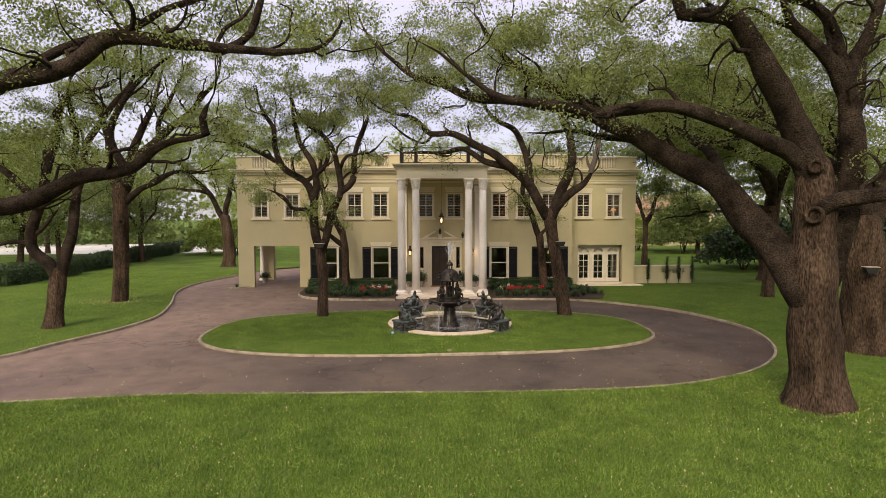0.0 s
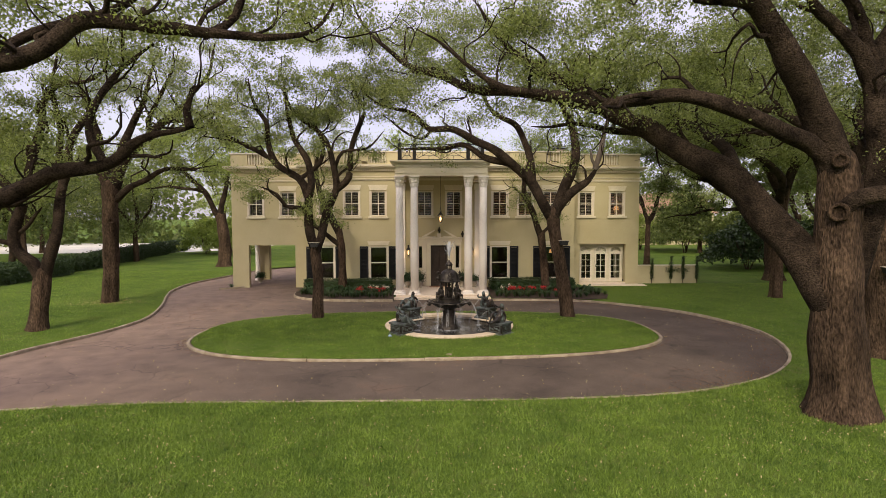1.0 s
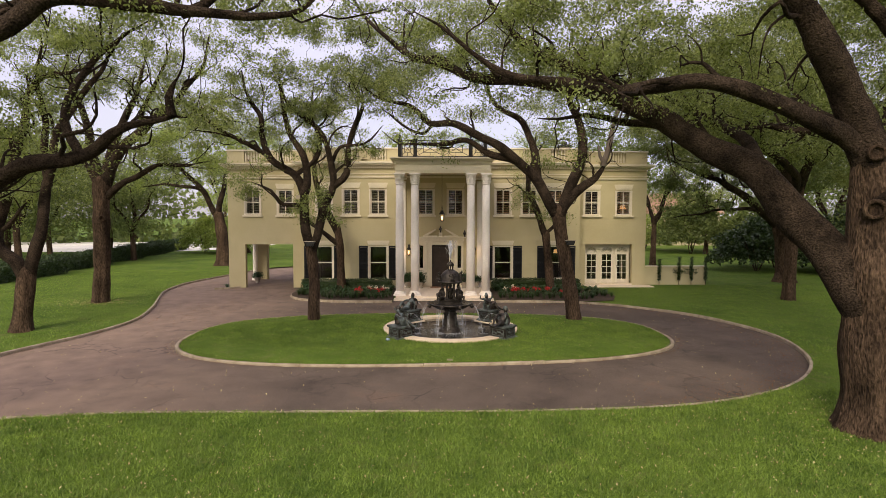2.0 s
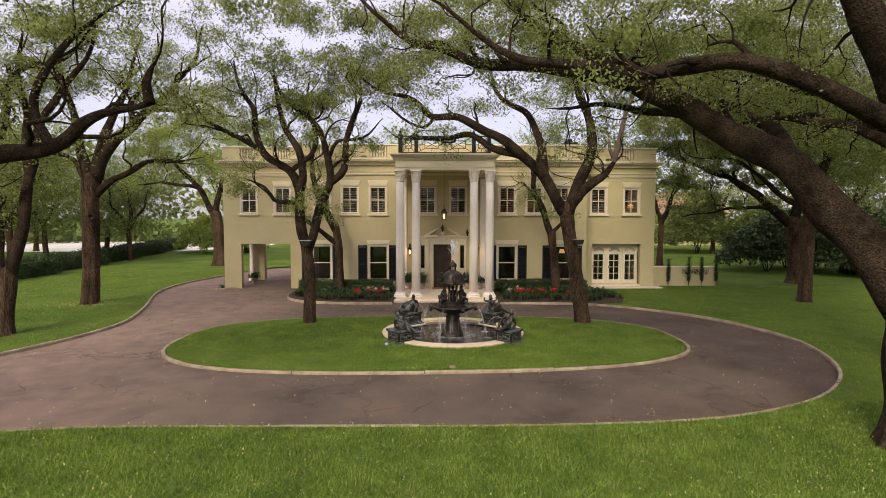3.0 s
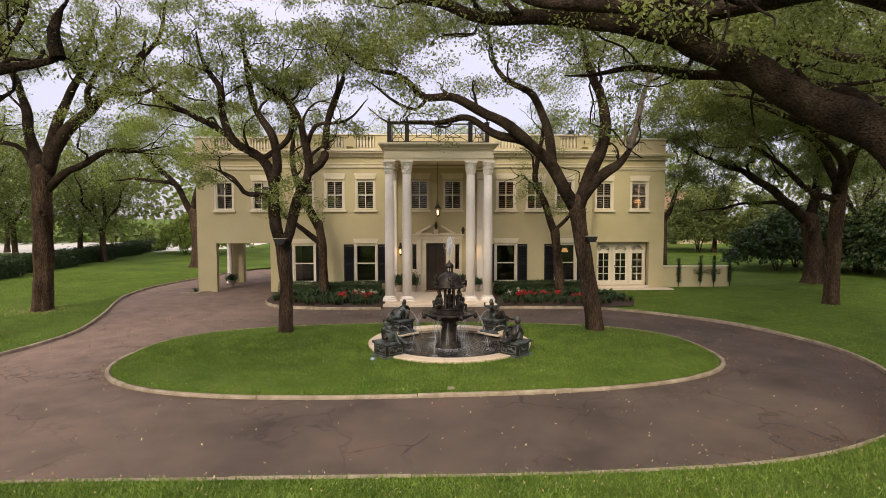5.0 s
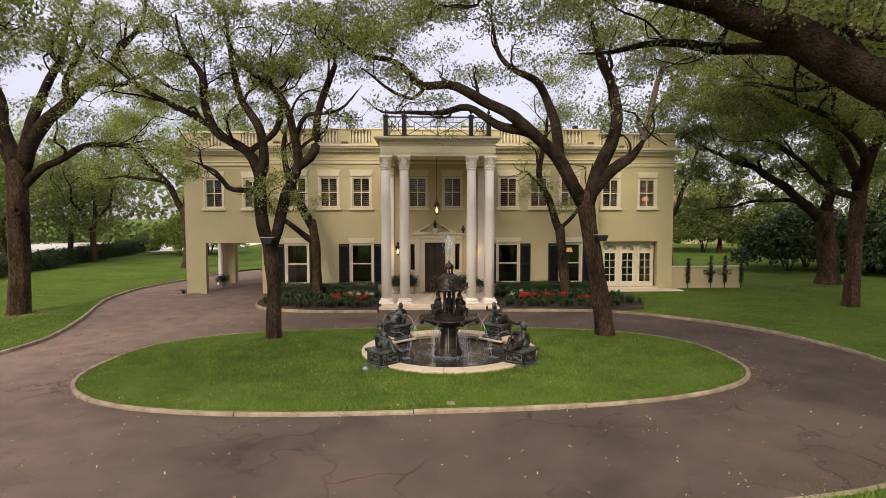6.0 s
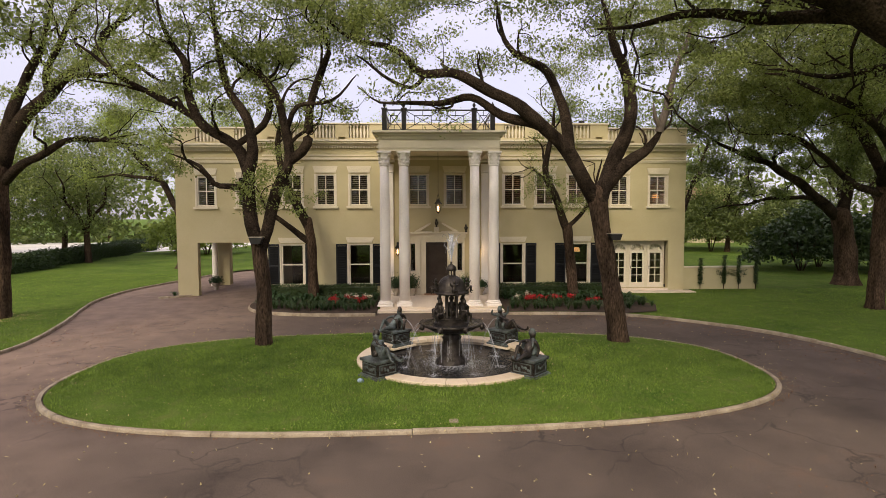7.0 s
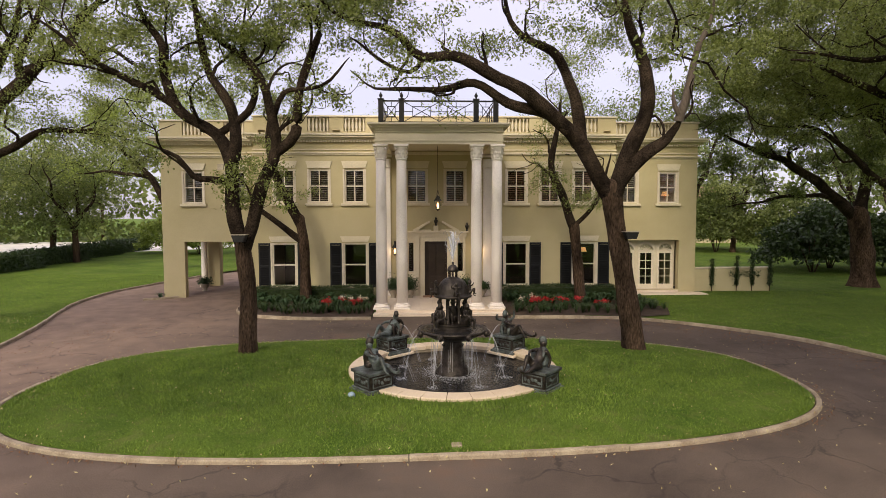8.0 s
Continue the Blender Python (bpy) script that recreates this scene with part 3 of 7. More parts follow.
for x in UP_MID + UP_PORCH:
    sash_window(x, YC, UZ0, UZ1, UW, True, pale=x < -2)
for x in UP_LEFT + UP_RIGHT:
    sash_window(x, YW, UZ0, UZ1, UW, True, pale=x != 11.24)


def shutter(x0, x1, w):
    bm = boxes((x0, x0 + 0.06, YC - 0.06, YC - 0.015, 0.58, 2.47), (x1 - 0.06, x1, YC - 0.06, YC - 0.015, 0.58, 2.47),
               *[(x0 + 0.06, x1 - 0.06, YC - 0.06, YC - 0.015, z, z + 0.08) for z in (0.58, 1.46, 2.39)])
    n = 22
    for k in range(n):
        z = 0.68 + k * 1.68 / n
        vs = box(bm, x0 + 0.06, x1 - 0.06, -0.006, 0.006, 0, 0.085)
        bmesh.ops.transform(bm, matrix=Matrix.Translation((0, YC - 0.03, z)) @ Matrix.Rotation(radians(25), 4, "X"), verts=vs)
    part("shutter", bm, SHUTTER, w, "black louvred wooden shutter")


for x in LOW_MID:
    w = sash_window(x, YC, LZ0, LZ1, LW, False)
    shutter(x - LW - 0.55, x - LW - 0.065, w)
    shutter(x + LW + 0.065, x + LW + 0.55, w)

# arched french doors in a recess
part("recess_wall", boxes((9.06, 11.80, YW + 0.62, YW + 0.7, 2.0, 2.49), (9.06, 9.16, YW + 0.62, YW + 0.7, 0.22, 2.0), (9.96, 10.06, YW + 0.62, YW + 0.7, 0.22, 2.0), (10.86, 10.95, YW + 0.62, YW + 0.7, 0.22, 2.0), (11.75, 11.8, YW + 0.62, YW + 0.7, 0.22, 2.0)), TRIM, house)
for x in FRENCH:
    h, y = 0.36, YW + 0.42
    rows = [(x - h, x - h + 0.09, y, y + 0.05, 0.22, 1.98), (x + h - 0.09, x + h, y, y + 0.05, 0.22, 1.98), (x - h + 0.09, x + h - 0.09, y, y + 0.05, 0.22, 0.44), (x - h + 0.09, x + h - 0.09, y, y + 0.05, 1.88, 1.98),
            (x - 0.016, x + 0.016, y + 0.005, y + 0.045, 0.44, 1.88)] + [(x - h + 0.09, x + h - 0.09, y + 0.005, y + 0.045, z - 0.014, z + 0.014) for z in (0.80, 1.16, 1.52)]
    d = part("french_door", boxes(*rows), SASH, house, "white glazed french door under a fanlight")
    g = part("pane", boxes((x - h + 0.09, x + h - 0.09, y + 0.022, y + 0.027, 0.44, 1.88)), GLASS, d)
    g.visible_shadow = False
    bm = bmesh.new()
    arc = [(x + 0.40 * math.cos(a), 2.0 + 0.40 * math.sin(a)) for a in np.linspace(0, math.pi, 17)]
    inner = [(x + 0.32 * math.cos(a), 2.0 + 0.32 * math.sin(a)) for a in np.linspace(math.pi, 0, 17)]
    prism(bm, arc + inner, y - 0.02, y + 0.06)
    for a in (36, 72, 108, 144):
        ca, sa = math.cos(radians(a)), math.sin(radians(a))
        rod(bm, (x + 0.1 * ca, y + 0.02, 2.0 + 0.1 * sa), (x + 0.33 * ca, y + 0.02, 2.0 + 0.33 * sa), 0.014, segs=6)
    prism(bm, [(x + 0.12 * math.cos(a), 2.0 + 0.12 * math.sin(a)) for a in np.linspace(0, math.pi, 9)], y, y + 0.04)
    box(bm, x - 0.40, x + 0.40, y - 0.01, y + 0.06, 1.985, 2.03)
    part("fanlight", bm, SASH, d)
    bm = bmesh.new()
    prism(bm, [(x + 0.32 * math.cos(a), 2.03 + 0.30 * math.sin(a)) for a in np.linspace(0, math.pi, 13)], y + 0.03, y + 0.035)
    part("pane", bm, GLASS, d).visible_shadow = False
    part("door_handle", rod(bmesh.new(), (x - h + 0.045, y - 0.03, 1.1), (x - h + 0.045, y - 0.03, 1.25), 0.012), IRON, d)
part("door_sill", boxes((9.06, 11.8, YW - 0.02, YW + 0.62, 0.0, 0.215)), PORCH, house)
# spandrels round the arches
bm = bmesh.new()
for x in FRENCH:
    arc = [(x + 0.40 * math.cos(a), 2.0 + 0.40 * math.sin(a)) for a in np.linspace(0, math.pi, 17)]
    prism(bm, [(x + 0.452, 2.0)] + arc + [(x - 0.452, 2.0), (x - 0.452, 2.485), (x + 0.452, 2.485)], YW + 0.43, YW + 0.47)
part("arch_panel", bm, TRIM, house)
part("jamb_panel", boxes(*[(a, b, YW + 0.43, YW + 0.47, 0.216, 2.0) for a, b in ((9.07, 9.19), (9.93, 10.09), (10.83, 10.98), (11.72, 11.79))]), TRIM, house)

# ---- portico ----
PY = 28.3
CX = (-1.39, -0.64, 2.11, 2.86)
for k, (x0, x1, y0, z1, z0) in enumerate(((-1.66, 3.20, 27.60, 0.095, -0.05), (-1.58, 3.12, 27.88, 0.19, 0.096))):
    st = part("step", boxes((x0, x1, y0 + 0.02, YC - 0.002, z0, z1 - 0.035)), PORCH, house)
    n = 9
    for j in range(n):
        part("slab", boxes((x0 + (x1 - x0) * j / n + 0.004, x0 + (x1 - x0) * (j + 1) / n - 0.004, y0, y0 + 0.42, z1 - 0.034, z1), soft=0.008), PORCH, st)
    if k:
        for r in range(6):
            for j in range(n):
                part("slab", boxes((x0 + (x1 - x0) * j / n + 0.004, x0 + (x1 - x0) * (j + 1) / n - 0.004, y0 + 0.428 + r * 0.55, min(y0 + 0.97 + r * 0.55, YC - 0.004), z1 - 0.034, z1)), PORCH, st)


def column(x, y):
    c = part("column", lathe(bmesh.new(), [(0.205, 0.39), (0.205, 2.4), (0.2, 3.4), (0.19, 4.4), (0.178, 5.62)], x, y, 28), COLUMN, house, smooth=True)
    part("base", lathe(boxes((x - 0.30, x + 0.30, y - 0.30, y + 0.30, 0.19, 0.255), soft=0.01), [(0.27, 0.256), (0.295, 0.28), (0.29, 0.31), (0.25, 0.33), (0.235, 0.345), (0.25, 0.36), (0.245, 0.38), (0.21, 0.395)], x, y, 28), COLUMN, c, smooth=False)
    cap = part("capital", lathe(boxes((x - 0.27, x + 0.27, y - 0.27, y + 0.27, 6.10, 6.185), soft=0.012), [(0.182, 5.62), (0.20, 5.64), (0.2, 5.67), (0.185, 5.69), (0.19, 5.8), (0.215, 5.95), (0.25, 6.06), (0.255, 6.10)], x, y, 24), COLUMN, c)
    bm = bmesh.new()
    for j in range(8):
        a = 2 * math.pi * j / 8
        for z, s, r in ((5.76, 0.055, 0.2), (5.90, 0.06, 0.22)):
            b = a + (0.39 if z > 5.8 else 0)
            blob(bm, (x + r * math.cos(b), y + r * math.sin(b), z), (0.03, s, 0.075), (0, 0, math.degrees(b)), 1)
    for sx, sy in ((1, 1), (1, -1), (-1, 1), (-1, -1)):
        blob(bm, (x + sx * 0.2, y + sy * 0.2, 6.04), (0.05, 0.05, 0.055), (0, 0, 0), 1)
    part("leaf_carving", bm, COLUMN, cap)


for x in CX:
    column(x, PY)
for x in (-1.43, 2.89):
    p = part("pilaster", boxes((x - 0.2, x + 0.2, YC - 0.12, YC - 0.003, 0.19, 5.62), soft=0.01), COLUMN, house)
    part("base", boxes((x - 0.26, x + 0.26, YC - 0.17, YC - 0.003, 0.191, 0.37), soft=0.02), COLUMN, p)
    part("capital", boxes((x - 0.22, x + 0.22, YC - 0.16, YC - 0.003, 5.63, 6.0), (x - 0.27, x + 0.27, YC - 0.2, YC - 0.003, 6.08, 6.18), soft=0.02), COLUMN, p)
EX0, EX1, EY = CX[0] - 0.2, CX[3] + 0.2, PY - 0.22
part("entablature", boxes((EX0, EX1, EY, EY + 0.44, 6.19, 6.62), (EX0, EX0 + 0.44, EY + 0.44, YC - 0.005, 6.19, 6.62), (EX1 - 0.44, EX1, EY + 0.44, YC - 0.005, 6.19, 6.62),
                          (EX0 - 0.025, EX1 + 0.025, EY - 0.025, EY + 0.3, 6.30, 6.33)), TRIM, house)
part("portico_ceiling", boxes((EX0 + 0.44, EX1 - 0.44, EY + 0.44, YC - 0.005, 6.34, 6.40)), TRIM, house)
rows = []
for d, z0, z1 in ((0.04, 6.62, 6.66), (0.08, 6.745, 6.78), (0.15, 6.78, 6.83), (0.2, 6.83, 6.87), (0.24, 6.87, 6.93)):
    rows.append((EX0 - d, EX1 + d, EY - d, YC - 0.4, z0, z1))
part("cornice", boxes(*rows), TRIM, house)
part("roof", boxes((EX0, EX1, EY, YC - 0.37, 6.661, 6.744)), TRIM, house)
n = 52
part("dentil_band", boxes(*[(EX0 + (EX1 - EX0) * (k + 0.2) / n, EX0 + (EX1 - EX0) * (k + 0.78) / n, EY - 0.085, EY - 0.001, 6.67, 6.744) for k in range(n)]), TRIM, house)

# iron balcony railing over the portico
railing = part("railing", boxes((-1.36, 2.80, PY - 0.03, PY + 0.03, 7.74, 7.79), (-1.36, 2.80, PY - 0.02, PY + 0.02, 6.99, 7.03)), IRON, house, "black iron railing with crossed bars and urn finials")
for x in (-1.37, -0.62, 2.09, 2.81):
    p = part("post", boxes((x - 0.09, x + 0.09, PY - 0.09, PY + 0.09, 6.93, 7.80), (x - 0.115, x + 0.115, PY - 0.115, PY + 0.115, 7.801, 7.84)), IRON, railing)
    part("finial", lathe(bmesh.new(), [(0.03, 7.841), (0.025, 7.88), (0.06, 7.93), (0.065, 7.98), (0.03, 8.03), (0.015, 8.08), (0.004, 8.1)], x, PY, 12), IRON, railing, smooth=True)


def cross_panel(x0, x1):
    bm = bmesh.new()
    r = 0.014
    for a, b in (((x0, 7.04), (x1, 7.73)), ((x0, 7.73), (x1, 7.04))):
        rod(bm, (a[0], PY, a[1]), (b[0], PY, b[1]), r, segs=6)
    cx, cz, hx, hz = (x0 + x1) / 2, 7.385, (x1 - x0) * 0.26, 0.18
    for a, b in (((cx - hx, cz - hz), (cx + hx, cz - hz)), ((cx - hx, cz + hz), (cx + hx, cz + hz)), ((cx - hx, cz - hz), (cx - hx, cz + hz)), ((cx + hx, cz - hz), (cx + hx, cz + hz)),
                 ((cx, 7.03), (cx, cz - hz)), ((cx, cz + hz), (cx, 7.74)), ((x0, cz), (cx - hx, cz)), ((cx + hx, cz), (x1, cz))):
        rod(bm, (a[0], PY, a[1]), (b[0], PY, b[1]), r, segs=6)
    part("lattice", bm, IRON, railing)


cross_panel(-1.27, -0.72)
cross_panel(-0.52, 0.735)
cross_panel(0.735, 1.99)
cross_panel(2.19, 2.71)
part("mullion", boxes((0.72, 0.75, PY - 0.015, PY + 0.015, 7.03, 7.74)), IRON, railing)
for x in (-1.37, 2.81):
    part("return_rail", boxes((x - 0.025, x + 0.025, PY + 0.09, YC - 0.1, 7.74, 7.79)), IRON, railing)
    for k in range(1, 5):
        part("picket", rod(bmesh.new(), (x, PY + 0.1 + k * 0.6, 6.94), (x, PY + 0.1 + k * 0.6, 7.739), 0.014, segs=6), IRON, railing)

# doorcase
DOOR_BOARDS = ((-0.58, -0.5, YC - 0.08, YC - 0.003, 0.19, 2.72), (-0.25, -0.02, YC - 0.08, YC - 0.003, 0.19, 2.72), (1.38, 1.6, YC - 0.08, YC - 0.003, 0.19, 2.72), (1.86, 1.94, YC - 0.08, YC - 0.003, 0.19, 2.72),
                            (-0.5, -0.25, YC - 0.06, YC - 0.003, 0.19, 1.2), (1.6, 1.86, YC - 0.06, YC - 0.003, 0.19, 1.2), (-0.5, -0.25, YC - 0.06, YC - 0.003, 2.5, 2.72), (1.6, 1.86, YC - 0.06, YC - 0.003, 2.5, 2.72),
                            (-0.02, 0.2, YC - 0.05, YC - 0.003, 0.19, 2.72), (1.16, 1.38, YC - 0.05, YC - 0.003, 0.19, 2.72), (0.2, 1.16, YC - 0.05, YC - 0.003, 2.52, 2.72),
                            (-0.62, 1.98, YC - 0.12, YC - 0.003, 2.721, 2.90), (-0.7, 2.06, YC - 0.22, YC - 0.003, 2.901, 2.97),
                            (-0.24, -0.04, YC - 0.14, YC - 0.081, 0.19, 2.72), (1.40, 1.59, YC - 0.14, YC - 0.081, 0.19, 2.72))
dc = part("doorcase", boxes(DOOR_BOARDS[-3], soft=0.006), TRIM, house)
for row in DOOR_BOARDS:
    if row != DOOR_BOARDS[-3]:
        part("board", boxes(row, soft=0.006), TRIM, dc)
bm = bmesh.new()
for s in (-1, 1):
    c = 0.68
    prism(bm, [(c + s * 0.98, 2.975), (c + s * 0.98, 3.02), (c + s * 0.28, 3.40), (c + s * 0.24, 3.34), (c + s * 0.74, 3.03), (c + s * 0.2, 3.02), (c + s * 0.2, 2.975)], YC - 0.2, YC - 0.003)
box(bm, 0.58, 0.78, YC - 0.16, YC - 0.003, 2.975, 3.2)
part("pediment", bm, TRIM, dc)
for x, z in ((0.68, 3.2), (2.0, 2.97)):
    part("urn", lathe(bmesh.new(), [(0.05, z), (0.03, z + 0.06), (0.08, z + 0.16), (0.085, z + 0.22), (0.04, z + 0.26), (0.05, z + 0.3), (0.01, z + 0.37)], x, YC - 0.12, 14), BRONZE, dc, smooth=True)
door = part("door", boxes((0.2, 1.16, YC + 0.08, YC + 0.14, 0.19, 2.52), soft=0.004), DOOR, house, "dark wooden front door with glazed panel")
part("door_frame", boxes((0.2, 0.26, YC + 0.02, YC + 0.079, 0.19, 2.52), (1.1, 1.16, YC + 0.02, YC + 0.079, 0.19, 2.52), (0.26, 1.1, YC + 0.02, YC + 0.079, 2.46, 2.52)), DOOR, door)
for z0, z1 in ((0.42, 1.0), (1.1, 2.38)):
    part("panel", boxes((0.36, 0.66, YC + 0.06, YC + 0.079, z0, z1), (0.7, 1.0, YC + 0.06, YC + 0.079, z0, z1), soft=0.01), DOOR, door)
part("door_handle", rod(bmesh.new(), (0.30, YC + 0.03, 1.28), (0.30, YC + 0.03, 1.5), 0.015), IRON, door, "brass door pull")
for x0, x1 in ((-0.5, -0.25), (1.6, 1.86)):
    w = part("sidelight", boxes((x0, x0 + 0.03, YC + 0.01, YC + 0.08, 1.2, 2.5), (x1 - 0.03, x1, YC + 0.01, YC + 0.08, 1.2, 2.5), (x0 + 0.03, x1 - 0.03, YC + 0.01, YC + 0.08, 1.2, 1.24), (x0 + 0.03, x1 - 0.03, YC + 0.01, YC + 0.08, 2.46, 2.5)), SASH, house)
    part("pane", boxes((x0 + 0.03, x1 - 0.03, YC + 0.04, YC + 0.045, 1.24, 2.46)), GLASS, w).visible_shadow = False
tagged(part("door_mat", boxes((0.12, 1.24, YC - 0.5, YC - 0.06, 0.191, 0.215), soft=0.006), LOUVRE), "brown coir mat before the front door", "mat")

# roof vent boxes behind the parapet
rv = thing("roof_vent", (9.0, 38.0, 7.0), "grey metal vent box standing on the flat roof", "vent")
part("body", boxes((8.75, 9.35, 37.7, 38.3, 7.0, 8.7)), POT, rv)
part("cap", boxes((8.62, 9.48, 37.6, 38.4, 8.7, 8.8), (8.9, 9.2, 37.9, 38.1, 8.8, 9.05), soft=0.02), IRON, rv)


# lamps
def lantern(x, y, z, wall):
    t = thing("wall_lantern" if wall else "hanging_lantern", (x, y, z), "lit black carriage lantern beside the front door" if wall else "lit lantern hanging by a long rod under the portico", "lantern")
    k = 1.0 if wall else 1.15
    bm = bmesh.new()
    for j in range(6):
        a = 2 * math.pi * j / 6
        rod(bm, (x + 0.07 * k * math.cos(a), y + 0.07 * k * math.sin(a), z - 0.12 * k), (x + 0.11 * k * math.cos(a), y + 0.11 * k * math.sin(a), z + 0.14 * k), 0.008, segs=5)
    lathe(bm, [(0.13 * k, z + 0.14 * k), (0.14 * k, z + 0.16 * k), (0.06 * k, z + 0.26 * k), (0.02, z + 0.34 * k), (0.005, z + 0.36 * k)], x, y, 6)
    lathe(bm, [(0.01, z - 0.2 * k), (0.03, z - 0.17 * k), (0.075 * k, z - 0.14 * k), (0.075 * k, z - 0.12 * k)], x, y, 6)
    part("cage", bm, IRON, t)
    part("bulb", lathe(bmesh.new(), [(0.02, z - 0.12 * k), (0.045, z - 0.05), (0.05, z + 0.03), (0.01, z + 0.11)], x, y, 12), FLAME, t, "glowing warm bulb", True)
    bm = bmesh.new()
    if wall:
        rod(bm, (x, y + 0.02, z + 0.3), (x, YC - 0.02, z + 0.3), 0.014)
        box(bm, x - 0.05, x + 0.05, YC - 0.025, YC - 0.003, z + 0.12, z + 0.42)
        part("bracket", bm, IRON, t)
    else:
        rod(bm, (x, y, z + 0.34 * k), (x, y, 6.335), 0.01, segs=6)
        for j in range(4):
            a = math.pi / 4 + math.pi * j / 2
            rod(bm, (x + 0.13 * k * math.cos(a), y + 0.13 * k * math.sin(a), z + 0.15 * k), (x, y, z + 0.62), 0.007, segs=5)
        part("rod", bm, IRON, t)
    lamp = bpy.data.lights.new("lantern_light", "POINT")
    lamp.energy, lamp.color, lamp.shadow_soft_size = (1.6 if wall else 4), (1.0, 0.66, 0.34), 0.06
    lo = new("lantern_light", lamp)
    lo.location = (x, y - 0.19 * k, z)
    return t


lantern(-1.06, YC - 0.16, 2.12, True)
lantern(2.52, YC - 0.16, 2.12, True)
lantern(0.72, 29.7, 4.02, False)


def room_lamp(x, y, z, pendant):
    t = thing("pendant_lamp" if pendant else "table_lamp", (x, y, z), "lit lamp glowing warm behind a window", "lamp")
    part("shade", lathe(bmesh.new(), [(0.17, z), (0.11, z + 0.2), (0.1, z + 0.2), (0.16, z)], x, y, 16), SHADE, t, "glowing fabric shade", True)
    if pendant:
        part("rod", rod(bmesh.new(), (x, y, z + 0.2), (x, y, 3.0), 0.01), IRON, t)
    else:
        part("base", lathe(bmesh.new(), [(0.09, z - 0.35), (0.05, z - 0.3), (0.06, z - 0.12), (0.02, z)], x, y, 12), POT, t, "", True)
        tab = thing("side_table", (x, y, 3.3), "dark wooden side table inside the room", "table")
        part("tabletop", boxes((x - 0.3, x + 0.3, y - 0.25, y + 0.25, z - 0.39, z - 0.352)), DOOR, tab)
        for sx in (-0.26, 0.26):
            for sy in (-0.2, 0.2):
                part("leg", boxes((x + sx - 0.02, x + sx + 0.02, y + sy - 0.02, y + sy + 0.02, 3.3, z - 0.39)), DOOR, tab)


room_lamp(11.55, YW + 1.0, 4.55, False)
room_lamp(7.4, YC + 1.3, 1.98, True)

# ---- trees ----
def domed(path, r):
    """The path with a rounded end added to it."""
    d = path[-1] - path[-2]
    d = d / np.linalg.norm(d)
    more = [path[-1] + d * r[-1] * q for q in (0.35, 0.65, 0.85, 0.95)]
    return np.vstack([path, more]), np.concatenate([r, r[-1] * np.array([0.93, 0.74, 0.45, 0.03])])


def wander(path, rng, size):
    """A gnarled line: the path with kinks that vanish at both ends."""
    n = len(path)
    wob = np.cumsum(rng.normal(size=path.shape) * 0.4, axis=0)
    wob -= np.linspace(0, 1, n)[:, None] * wob[-1]
    at = np.arange(n)[:, None] * rng.uniform(0.35, 0.75, 3) + rng.uniform(0, 6, 3)
    fade = np.minimum(1, np.minimum(np.arange(n), n - 1 - np.arange(n)) / 3)[:, None]
    return path + size * (0.35 * wob + np.sin(at) * fade)


def sprig(start, d, length, steps, rng, lift):
    """A crooked bough growing from a place in a direction."""
    p, pts = np.array(start, float), [np.array(start, float)]
    for q in range(steps):
        d = d / (np.linalg.norm(d) + 1e-9)
        p = p + d * length / steps
        pts.append(p)
        d = d + rng.normal(size=3) * 0.5 + np.array([0, 0, lift])
    return smooth_line(pts, length / steps / 2)


